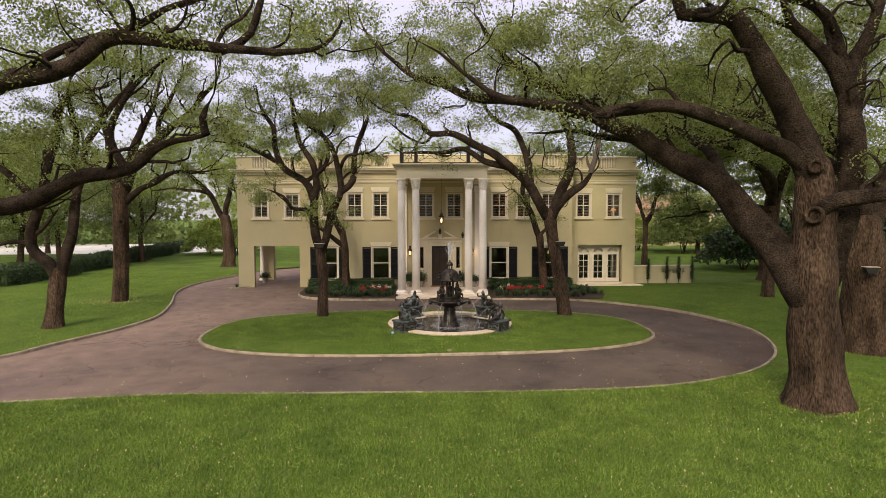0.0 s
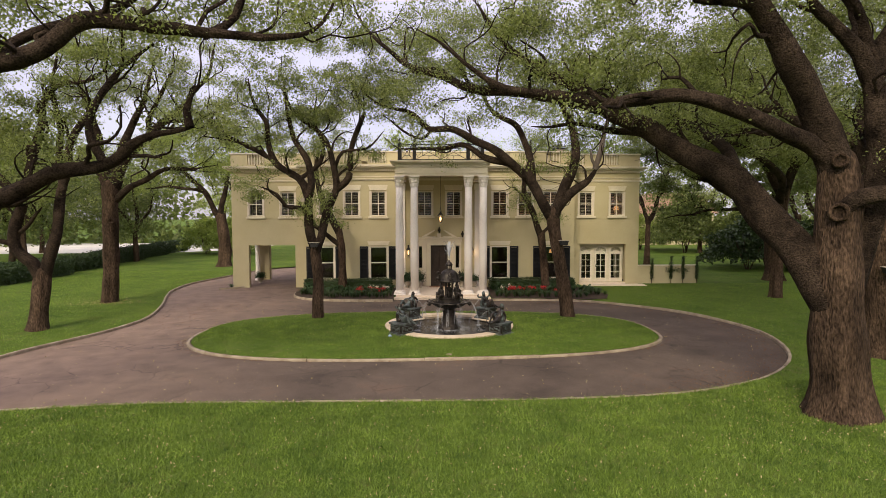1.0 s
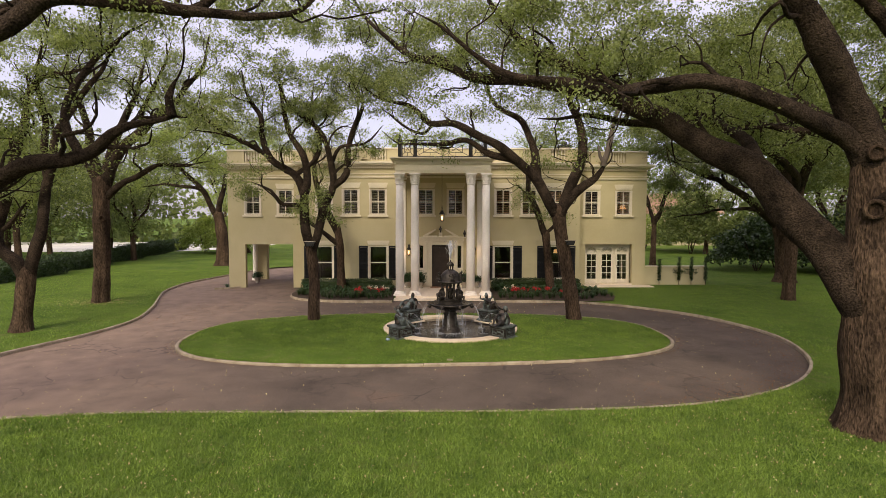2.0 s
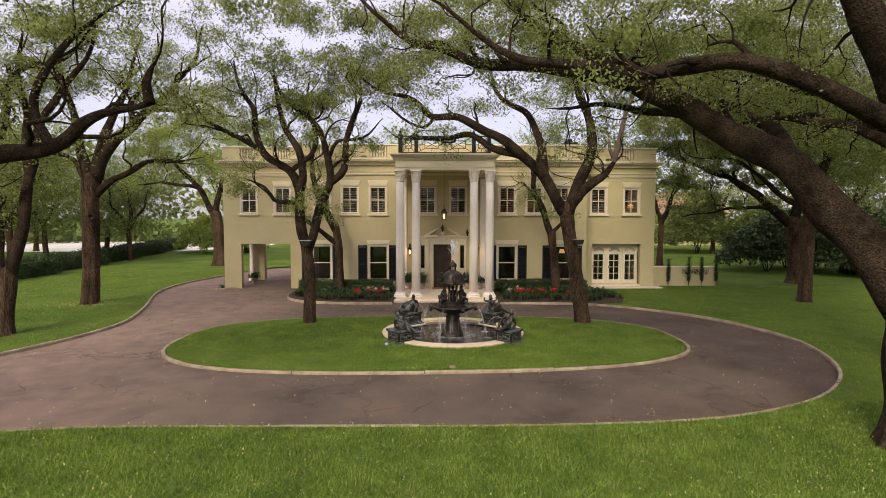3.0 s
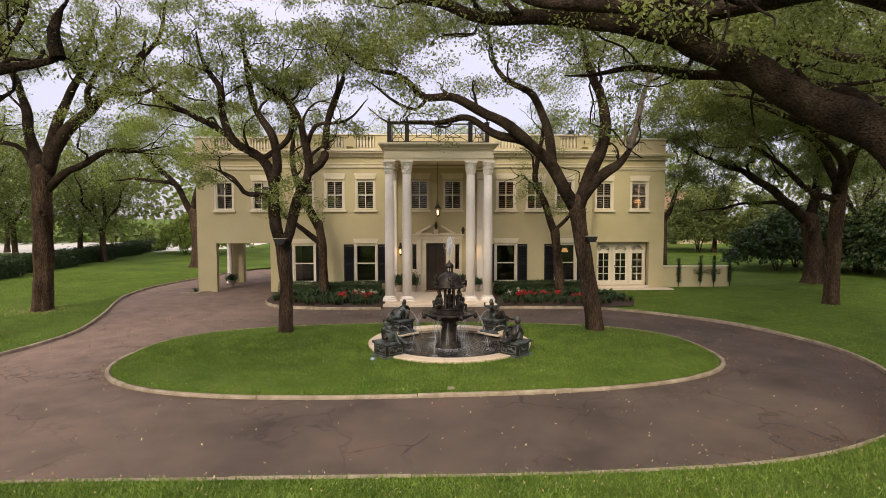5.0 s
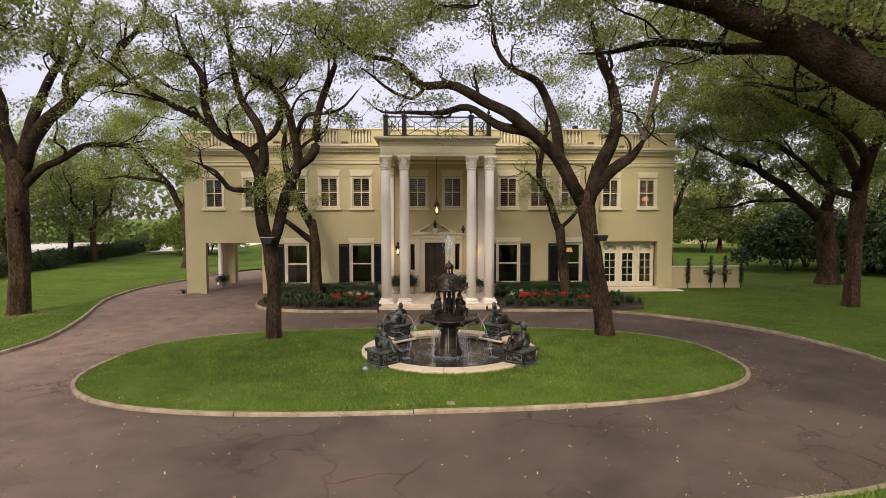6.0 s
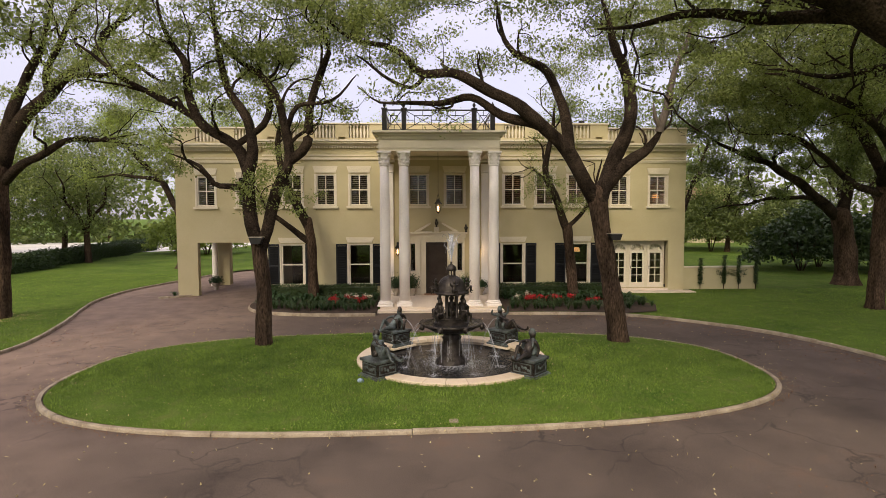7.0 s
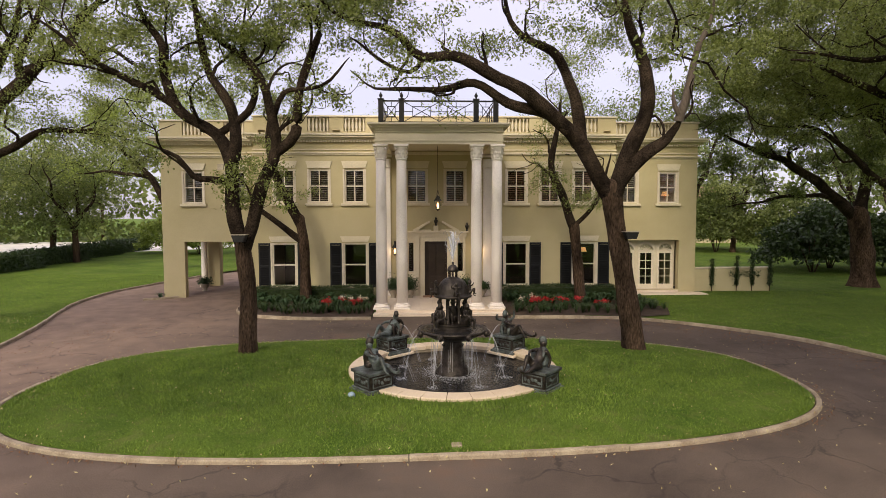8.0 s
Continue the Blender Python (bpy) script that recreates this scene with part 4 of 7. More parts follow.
def oak(name, base, limbs, crowns, seed, label, leaves=98, spread=0.19, leaf=(0.085, 0.046), bark=BARK, leafmat=LEAF, hug=0.5, hugr=1.1, category="oak tree", bare=0.35, sides=14, limb_bark=None, bough=1.0, pad=5):
    """A live oak. limbs: (points, first radius, last radius), the trunk first; crowns: (centre, radii, number of leafy twigs)."""
    rng = np.random.RandomState(seed)
    # limbs and boughs take the bark with shade put into its colour
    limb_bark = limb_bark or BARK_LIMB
    t = thing(name, (*base, 0.0), label, category)
    near_tree = category == "oak tree"
    samples, radii = [], []
    for k, (pts, r0, r1, *own) in enumerate(limbs):
        path = smooth_line(pts, 0.2)
        if k:
            path = wander(path, rng, 0.045 if near_tree else 0.1)
        r = np.linspace(r0, r1, len(path)) * (1 - (0.7 if k else 0) * np.linspace(0, 1, len(path)) ** 5) * (1 + 0.05 * np.sin(np.arange(len(path)) * 0.9 + rng.uniform(0, 6)))
        if k == 0:
            h = path[:, 2] - path[0, 2]
            r = r * (1 + 0.42 * np.exp(-h / 0.3))
            path, r = domed(path, r)
            v, f = tube(path, r, 44 if near_tree else 16, 0.06, seed)
            arrays("trunk", v, f, bark, t)
        else:
            v, f = tube(*domed(path, r), 20 if r0 > 0.15 else sides, 0.06, seed + k)
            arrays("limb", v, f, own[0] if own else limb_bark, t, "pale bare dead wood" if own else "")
            start = int(len(path) * bare)
            samples.append(path[start:])
            radii.append(r[start:])
    boughs, second = [], []
    for path, r in list(zip(samples, radii)):
        gap = 4 if near_tree else 5
        for j in range(rng.randint(1, gap), len(path) - 1, gap):
            if r[j] < 0.03:
                continue
            along = path[min(j + 1, len(path) - 1)] - path[j - 1]
            d = 0.8 * along / (np.linalg.norm(along) + 1e-9) + rng.normal(size=3) * (0.75, 0.75, 0.5) + np.array([0, 0, 0.5])
            line = sprig(path[j], d, bough * rng.uniform(1.3, 2.9), 6, rng, 0.1)
            rr = np.linspace(min(0.06, r[j] * 0.45), 0.012, len(line))
            boughs.append((line, rr))
            if near_tree:
                for q in (4, 8):
                    d = line[q + 1] - line[q - 1]
                    d = d / (np.linalg.norm(d) + 1e-9) + rng.normal(size=3) * 0.8
                    twig = sprig(line[q], d, bough * rng.uniform(0.6, 1.4), 4, rng, 0.12)
                    second.append((twig, np.linspace(rr[q] * 0.6, 0.008, len(twig))))
    if boughs:
        v, f = joined([tube(*domed(a, b), 6, 0.05, seed + 60 + k) for k, (a, b) in enumerate(boughs)] + [tube(a, b, 4) for a, b in second])
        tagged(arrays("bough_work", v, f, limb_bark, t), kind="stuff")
        samples += [a[len(a) // 3:] for a, b in boughs + second]
        radii += [b[len(a) // 3:] for a, b in boughs + second]
    S, R = np.concatenate(samples), np.concatenate(radii)
    # leafy pads: flat groups of twigs with gaps between them
    goals = []
    for c, rad, n in crowns:
        m = max(3, n // pad)
        u = rng.normal(size=(m, 3))
        u /= np.linalg.norm(u, axis=1)[:, None]
        mids = np.array(c) + u * np.array(rad) * (rng.uniform(0.1, 1, m) ** 0.45)[:, None]
        goals.append(clumps(mids, rng, pad, (0.36, 0.36, 0.2) if near_tree else (0.8, 0.8, 0.55), 0.75))
    m = int(len(S) * hug * 0.5) // 3
    mids = S[rng.randint(0, len(S), m)] + rng.normal(size=(m, 3)) * hugr * (0.4, 0.4, 0.3) + (0, 0, 0.2)
    goals.append(clumps(mids, rng, 3, 0.26))
    goals = np.concatenate(goals)
    goals = goals[goals[:, 2] > 2.3]
    clear_way = (np.abs(goals[:, 0]) < 2.6) & (goals[:, 1] < 10.5) & (goals[:, 2] < 7.0)
    goals = goals[~clear_way]
    near = np.array([np.min(np.sum((S - g) ** 2, axis=1)) for g in goals])
    tubes, tips = [], []
    for g in goals[np.argsort(near)]:
        d2 = np.sum((S - g) ** 2, axis=1)
        j = int(np.argmin(d2))
        ln = math.sqrt(d2[j])
        if ln < 0.1:
            tips.append(g)
            continue
        a = S[j]
        bend = rng.normal(size=3) * ln * 0.16
        path = np.array([a, a + (g - a) * 0.35 + bend, a + (g - a) * 0.7 - bend * 0.4, g])
        r0 = min(R[j] * 0.7, 0.01 + 0.022 * ln)
        tubes.append(tube(path, np.linspace(r0, 0.005, len(path)), 3))
        half = path[len(path) // 3:]
        S = np.vstack([S, half])
        R = np.concatenate([R, np.linspace(r0 * 0.8, 0.006, len(half))])
        tips.append(g)
        if ln > 0.9:
            tips.append(path[int(len(path) * 0.62)] + rng.normal(size=3) * 0.12)
    if tubes:
        v, f = joined(tubes)
        tagged(arrays("twig_work", v, f, limb_bark, t), kind="stuff")
    p = clumps(np.array(tips), rng, leaves, spread * rng.uniform(0.8, 1.1))
    v, f = leaf_quads(p, rng, *leaf, up=0.7, droop=0.2)
    tagged(arrays("crown", v, f, leafmat, t, "small grey-green leaves", smooth=False), kind="stuff")
    return t


front_oak = oak("live_oak", (8.44, 11.2), [
    ([(8.44, 11.2, -0.1), (8.42, 11.2, 0.6), (8.33, 11.2, 1.5), (8.26, 11.2, 2.5), (8.28, 11.25, 3.6), (8.32, 11.3, 4.6), (8.25, 11.3, 5.2)], 0.56, 0.34),
    ([(8.2, 11.2, 2.3), (7.84, 11.5, 3.16), (7.43, 12.0, 4.09), (6.82, 12.5, 4.95), (5.98, 12.9, 5.58), (5.18, 13.1, 6.15), (4.3, 13.5, 6.7), (3.29, 13.8, 7.46), (2.55, 14.1, 7.96), (1.85, 14.4, 8.55), (1.36, 14.8, 9.56)], 0.39, 0.08),
    ([(4.41, 13.4, 6.6), (3.27, 13.7, 6.97), (2.13, 14.2, 7.19), (1.29, 14.8, 7.46), (0.22, 15.6, 7.95), (-0.6, 16.2, 8.5), (-1.55, 16.6, 9.36), (-2.18, 17.0, 10.5)], 0.17, 0.05),
    ([(8.26, 11.3, 5.0), (7.68, 11.2, 5.55), (6.83, 11.0, 5.84), (6.11, 11.0, 6.13), (5.39, 11.0, 6.33), (4.71, 10.95, 6.45), (4.09, 11.3, 6.47), (3.67, 11.9, 6.5), (2.91, 12.4, 6.69), (2.19, 12.8, 6.92), (1.29, 13.2, 7.38), (0.48, 13.5, 8.07), (-0.22, 13.8, 8.6)], 0.19, 0.045),
    ([(8.26, 11.3, 5.0), (7.99, 11.3, 5.89), (7.47, 11.2, 6.58), (6.97, 11.1, 7.13), (6.53, 11.0, 7.9), (6.2, 10.9, 8.26), (5.6, 10.8, 8.22), (5.14, 10.8, 8.18), (4.96, 10.8, 8.49), (4.21, 10.8, 8.92)], 0.33, 0.1),
    ([(8.5, 11.3, 2.6), (9.0, 11.4, 3.96), (9.15, 11.4, 5.18), (9.0, 11.4, 6.39), (9.05, 11.4, 7.22), (9.44, 11.4, 8.17), (9.76, 11.4, 9.4)], 0.3, 0.13),
    ([(9.0, 11.4, 6.7), (8.54, 11.3, 7.37), (7.96, 11.2, 7.92), (7.53, 11.1, 8.17), (7.15, 11.1, 8.95)], 0.17, 0.07),
    ([(9.0, 11.4, 7.2), (8.66, 11.5, 8.14), (8.34, 11.6, 8.65), (7.66, 11.7, 8.86), (6.71, 11.8, 9.13)], 0.15, 0.06),
    ([(8.1, 11.15, 4.1), (8.36, 10.9, 4.38), (8.91, 10.7, 4.53), (9.55, 10.5, 4.71), (10.6, 10.3, 5.3)], 0.17, 0.09),
    ([(5.98, 12.9, 5.7), (5.0, 13.9, 6.2), (3.9, 14.8, 6.5), (2.9, 15.6, 6.6)], 0.11, 0.04),
    ([(6.9, 12.5, 5.0), (7.3, 14.0, 5.9), (7.0, 15.6, 6.8), (6.2, 17.0, 7.6)], 0.16, 0.05),
], [((5.6, 13.5, 9.0), (4.4, 3.0, 1.5), 190), ((9.0, 12.6, 9.4), (3.2, 2.8, 1.8), 110), ((3.0, 14.6, 8.3), (3.0, 1.8, 1.1), 95), ((5.6, 13.6, 7.3), (2.6, 1.4, 0.5), 50)], 11, "massive old live oak forking low, with heavy leaning limbs", leaves=112, leaf=(0.075, 0.042), bare=0.3)
oak("live_oak", (13.3, 15.9), [
    ([(13.38, 15.9, -0.1), (13.3, 15.9, 1.0), (13.2, 15.9, 2.4), (13.05, 15.9, 3.9)], 0.62, 0.5),
    ([(13.1, 15.9, 3.5), (12.7, 15.9, 5.4), (12.5, 15.8, 7.0), (12.7, 15.7, 8.6), (13.1, 15.7, 10.2)], 0.36, 0.16),
    ([(13.1, 15.9, 3.6), (13.9, 16.1, 5.2), (14.8, 16.3, 6.9), (15.6, 16.4, 8.6)], 0.34, 0.14),
    ([(12.8, 15.9, 5.0), (12.6, 17.4, 6.2), (11.6, 19.2, 7.0), (10.6, 20.6, 7.2), (9.4, 21.6, 7.6)], 0.18, 0.05),
    ([(13.4, 16.0, 4.6), (14.2, 18.0, 6.0), (14.0, 20.4, 7.2), (13.2, 22.4, 7.8)], 0.2, 0.06),
    ([(12.6, 15.9, 6.0), (11.2, 16.8, 7.0), (9.8, 17.8, 7.8), (8.4, 18.6, 8.3)], 0.2, 0.07),
], [((12.0, 19.0, 9.2), (4.0, 3.8, 2.0), 300), ((14.6, 16.5, 9.8), (3.4, 3.0, 2.4), 130)], 12, "thick-trunked live oak with furrowed brown bark")
oak("live_oak", (-4.29, 22.05), [
    ([(-4.29, 22.05, -0.05), (-4.29, 22.05, 0.7), (-4.26, 22.05, 1.6), (-4.36, 22.05, 2.6), (-4.42, 22.05, 3.1)], 0.205, 0.205),
    ([(-4.4, 22.05, 2.9), (-4.62, 22.05, 4.1), (-4.66, 22.0, 4.97), (-4.92, 22.0, 5.66), (-5.75, 21.9, 6.19), (-6.11, 21.8, 7.04), (-6.09, 21.7, 7.61), (-6.41, 21.6, 8.3), (-6.66, 21.5, 9.3)], 0.2, 0.07),
    ([(-4.62, 22.0, 4.9), (-4.5, 22.0, 5.4), (-4.59, 22.1, 6.3), (-5.16, 22.2, 7.15), (-5.41, 22.2, 8.11), (-5.5, 22.3, 9.4)], 0.16, 0.06),
    ([(-4.62, 22.0, 4.45), (-5.08, 21.8, 4.53), (-5.4, 21.6, 4.59), (-5.7, 21.4, 4.97), (-6.3, 21.2, 5.3)], 0.1, 0.035),
    ([(-4.34, 22.05, 2.8), (-4.02, 22.1, 3.85), (-3.65, 22.1, 4.77), (-3.54, 22.15, 5.34), (-3.67, 22.2, 6.61), (-4.15, 22.1, 7.41), (-4.86, 22.0, 8.05), (-5.34, 21.9, 8.69), (-5.49, 21.8, 9.6)], 0.17, 0.06),
    ([(-3.56, 22.15, 5.2), (-3.02, 22.2, 5.7), (-2.98, 22.3, 6.91), (-2.52, 22.3, 7.9), (-2.44, 22.3, 8.45), (-3.03, 22.2, 9.6)], 0.14, 0.06),
    ([(-5.7, 21.9, 6.15), (-6.3, 21.7, 6.55), (-7.1, 21.4, 6.95), (-7.6, 21.2, 7.3), (-8.6, 21.0, 8.1)], 0.1, 0.04),
    ([(-4.9, 22.0, 5.6), (-4.2, 22.2, 6.2), (-4.0, 22.3, 7.0), (-4.4, 22.4, 7.9), (-4.3, 22.5, 9.0)], 0.1, 0.04),
    ([(-3.6, 22.15, 6.0), (-3.2, 21.9, 6.6), (-2.3, 21.7, 6.8), (-1.6, 21.6, 7.4)], 0.07, 0.03),
], [((-4.8, 22.0, 9.9), (3.6, 2.6, 2.4), 250), ((-1.8, 23.0, 11.2), (2.8, 2.0, 1.2), 90), ((-2.3, 22.4, 8.9), (1.5, 1.3, 1.1), 55), ((-6.3, 21.5, 5.2), (1.0, 0.8, 0.4), 18), ((-3.9, 22.0, 4.4), (0.6, 0.5, 1.1), 12), ((-7.5, 21.6, 7.6), (1.8, 1.6, 0.9), 45), ((-5.1, 22.2, 6.6), (0.9, 0.8, 0.8), 18)], 13, "live oak with two twisting stems on the oval lawn", leaves=92, hug=0.3, hugr=0.7, leaf=(0.088, 0.048))
sweep_oak = oak("live_oak", (5.66, 22.1), [
    ([(5.66, 22.1, -0.05), (5.58, 22.1, 0.7), (5.43, 22.1, 1.6), (5.21, 22.1, 2.8), (5.04, 22.1, 3.8), (4.98, 22.1, 4.3)], 0.265, 0.245),
    ([(4.98, 22.1, 4.1), (4.36, 22.1, 5.07), (3.77, 22.1, 5.92), (2.81, 22.0, 6.6), (2.01, 21.9, 7.06), (1.16, 21.9, 7.46), (0.12, 21.9, 7.59), (-0.51, 21.9, 8.06), (-1.33, 21.9, 8.33), (-2.2, 21.8, 8.75), (-2.92, 21.7, 9.3)], 0.23, 0.05),
    ([(3.9, 22.1, 5.75), (3.2, 22.15, 6.21), (2.34, 22.2, 6.5), (1.47, 22.2, 6.92), (0.61, 22.3, 6.87), (-0.25, 22.3, 6.79), (-1.03, 22.2, 6.83), (-1.66, 22.2, 7.25)], 0.16, 0.035),
    ([(4.2, 22.15, 5.4), (4.14, 22.2, 6.1), (4.08, 22.3, 6.82), (3.61, 22.4, 7.62), (2.82, 22.5, 8.15), (2.37, 22.5, 8.86), (2.08, 22.5, 9.9)], 0.16, 0.05),
    ([(5.02, 22.1, 4.1), (5.53, 22.1, 5.28), (5.8, 22.1, 6.21), (5.78, 22.1, 7.49), (5.36, 22.0, 8.43), (4.95, 21.9, 9.6)], 0.23, 0.11),
    ([(5.02, 22.1, 4.2), (5.64, 22.0, 4.91), (6.36, 22.0, 5.56), (6.67, 21.9, 6.04)], 0.17, 0.15),
    ([(6.62, 21.92, 5.98), (6.7, 21.9, 6.3), (6.79, 21.9, 6.74), (7.07, 21.8, 7.83), (7.4, 21.8, 9.07)], 0.125, 0.05, BARK_PALE),
    ([(6.66, 21.9, 6.05), (6.45, 21.8, 6.35), (6.4, 21.8, 6.75)], 0.08, 0.045, BARK_PALE),
    ([(0.3, 21.9, 7.6), (-0.2, 22.0, 7.2), (-0.9, 22.1, 7.5), (-1.7, 22.2, 8.1)], 0.06, 0.03),
], [((1.6, 22.2, 10.8), (3.8, 2.6, 1.4), 220), ((5.6, 22.0, 9.9), (2.6, 2.4, 1.8), 120), ((-1.2, 22.1, 8.3), (1.6, 1.4, 0.7), 30), ((-0.6, 22.3, 9.7), (2.2, 1.6, 0.9), 70), ((2.6, 22.4, 8.2), (1.5, 1.0, 0.6), 24)], 14, "live oak with long sweeping limbs on the oval lawn", leaves=92, hug=0.25, hugr=0.7, bare=0.45, bough=0.75, leaf=(0.088, 0.048))
oak("live_oak", (-4.6, 30.2), [
    ([(-4.6, 30.2, 0.0), (-4.6, 30.2, 1.2), (-4.63, 30.2, 2.5), (-4.78, 30.2, 3.5)], 0.21, 0.2),
    ([(-4.76, 30.2, 3.3), (-5.2, 30.1, 4.4), (-5.7, 30.0, 5.3), (-5.9, 29.9, 6.4), (-5.6, 29.8, 8.0)], 0.19, 0.1),
    ([(-4.7, 30.2, 2.6), (-5.4, 29.9, 3.2), (-6.2, 29.7, 3.9), (-6.7, 29.5, 4.9)], 0.14, 0.06),
], [((-5.6, 29.6, 8.8), (2.6, 1.6, 1.8), 70), ((-5.8, 29.6, 4.6), (1.0, 0.6, 0.8), 12)], 15, "slim live oak growing out of the flower bed", leaves=95)
oak("live_oak", (6.4, 29.5), [
    ([(6.4, 29.5, 0.0), (6.3, 29.5, 1.0), (6.2, 29.5, 2.1), (6.08, 29.5, 3.2)], 0.2, 0.19),
    ([(6.08, 29.5, 3.1), (5.6, 29.5, 4.3), (5.2, 29.5, 5.4), (5.3, 29.5, 6.6), (5.5, 29.4, 8.2)], 0.17, 0.09),
    ([(6.08, 29.5, 3.2), (6.7, 29.4, 3.9), (7.2, 29.3, 4.8), (7.4, 29.2, 6.0)], 0.1, 0.05),
], [((5.8, 29.3, 9.0), (2.2, 1.6, 1.6), 50), ((4.9, 29.3, 4.7), (0.7, 0.5, 0.8), 9), ((6.6, 29.3, 4.2), (0.7, 0.5, 0.6), 7)], 16, "slim leaning live oak growing out of the flower bed", leaves=80, hug=0.2, hugr=0.6)
oak("live_oak", (-14.0, 20.4), [
    ([(-14.04, 20.4, -0.05), (-13.95, 20.4, 0.7), (-13.85, 20.4, 1.4), (-13.75, 20.4, 2.1)], 0.29, 0.27),
    ([(-13.84, 20.4, 1.9), (-14.15, 20.4, 2.52), (-14.62, 20.4, 3.02), (-14.63, 20.4, 3.73), (-14.3, 20.4, 4.83), (-14.13, 20.5, 5.84), (-13.68, 20.5, 7.24), (-13.59, 20.6, 8.25), (-13.03, 20.6, 8.88), (-11.83, 20.6, 9.05), (-10.9, 20.5, 9.6)], 0.22, 0.06),
    ([(-13.74, 20.4, 1.9), (-13.34, 20.4, 3.02), (-13.08, 20.4, 4.43), (-12.77, 20.4, 5.83), (-12.43, 20.3, 6.81), (-11.63, 20.2, 7.97), (-10.87, 20.1, 8.73), (-10.5, 20.0, 9.48), (-10.21, 19.9, 10.78)], 0.2, 0.06),
    ([(-12.9, 20.4, 5.1), (-12.9, 20.3, 7.21), (-12.96, 20.2, 8.75), (-12.74, 20.1, 10.07)], 0.13, 0.05),
    ([(-14.3, 20.4, 4.7), (-15.2, 20.4, 5.6), (-16.2, 20.3, 6.6), (-17.0, 20.2, 8.0)], 0.16, 0.06),
    ([(-14.5, 20.4, 3.0), (-15.1, 20.2, 3.3), (-15.9, 20.0, 3.2), (-16.6, 19.9, 3.6)], 0.09, 0.04),
    ([(-14.5, 20.4, 3.6), (-13.8, 20.2, 4.1), (-13.4, 20.0, 4.5)], 0.08, 0.04),
], [((-13.6, 20.4, 9.0), (3.8, 2.8, 1.9), 180), ((-16.2, 20.2, 7.2), (2.2, 2.2, 1.4), 60), ((-13.3, 20.2, 5.3), (1.0, 0.9, 0.8), 14)], 17, "crooked live oak on the side lawn", hug=0.35, hugr=0.8)
lawn_oak = oak("live_oak", (-15.2, 26.9), [
    ([(-15.19, 26.9, -0.05), (-15.1, 26.9, 1.2), (-15.04, 26.9, 2.3), (-15.0, 26.9, 3.95), (-14.93, 26.9, 5.6)], 0.345, 0.35),
    ([(-15.0, 26.9, 5.3), (-15.34, 26.9, 7.11), (-15.63, 26.9, 8.62), (-16.07, 26.8, 9.96), (-16.23, 26.8, 11.78)], 0.24, 0.07),
    ([(-14.85, 26.9, 5.5), (-13.95, 26.9, 7.24), (-13.06, 26.8, 7.92), (-11.94, 26.7, 8.83), (-10.83, 26.6, 9.85), (-10.2, 26.5, 10.62), (-9.66, 26.4, 12.16)], 0.27, 0.07),
    ([(-14.72, 26.9, 6.0), (-14.16, 26.9, 7.93), (-13.41, 27.0, 9.35), (-13.21, 27.0, 10.28), (-12.64, 27.1, 11.92)], 0.22, 0.06),
    ([(-14.8, 26.9, 4.9), (-13.66, 26.7, 5.63), (-12.49, 26.5, 6.27), (-11.13, 26.3, 6.39), (-9.83, 26.2, 6.5)], 0.17, 0.05),
    ([(-15.05, 26.9, 5.4), (-15.71, 26.9, 6.48), (-16.44, 26.8, 6.7), (-17.06, 26.7, 6.5), (-18.0, 26.6, 6.9)], 0.13, 0.05),
    ([(-12.2, 26.7, 8.6), (-11.0, 26.5, 8.6), (-9.8, 26.3, 8.9), (-8.9, 26.2, 8.4), (-8.1, 26.0, 8.2)], 0.11, 0.04),
    ([(-13.0, 26.8, 7.95), (-12.7, 26.6, 9.2), (-11.8, 26.5, 10.6), (-11.6, 26.4, 11.8)], 0.12, 0.05),
], [((-13.6, 26.8, 11.4), (4.4, 3.2, 2.2), 200), ((-9.8, 26.2, 8.8), (2.0, 1.8, 1.1), 60), ((-16.5, 26.8, 9.5), (2.4, 2.2, 1.9), 60), ((-11.6, 26.4, 7.0), (1.8, 1.4, 0.5), 30)], 18, "tall live oak on the side lawn", leaves=92, hug=0.35, hugr=0.8)
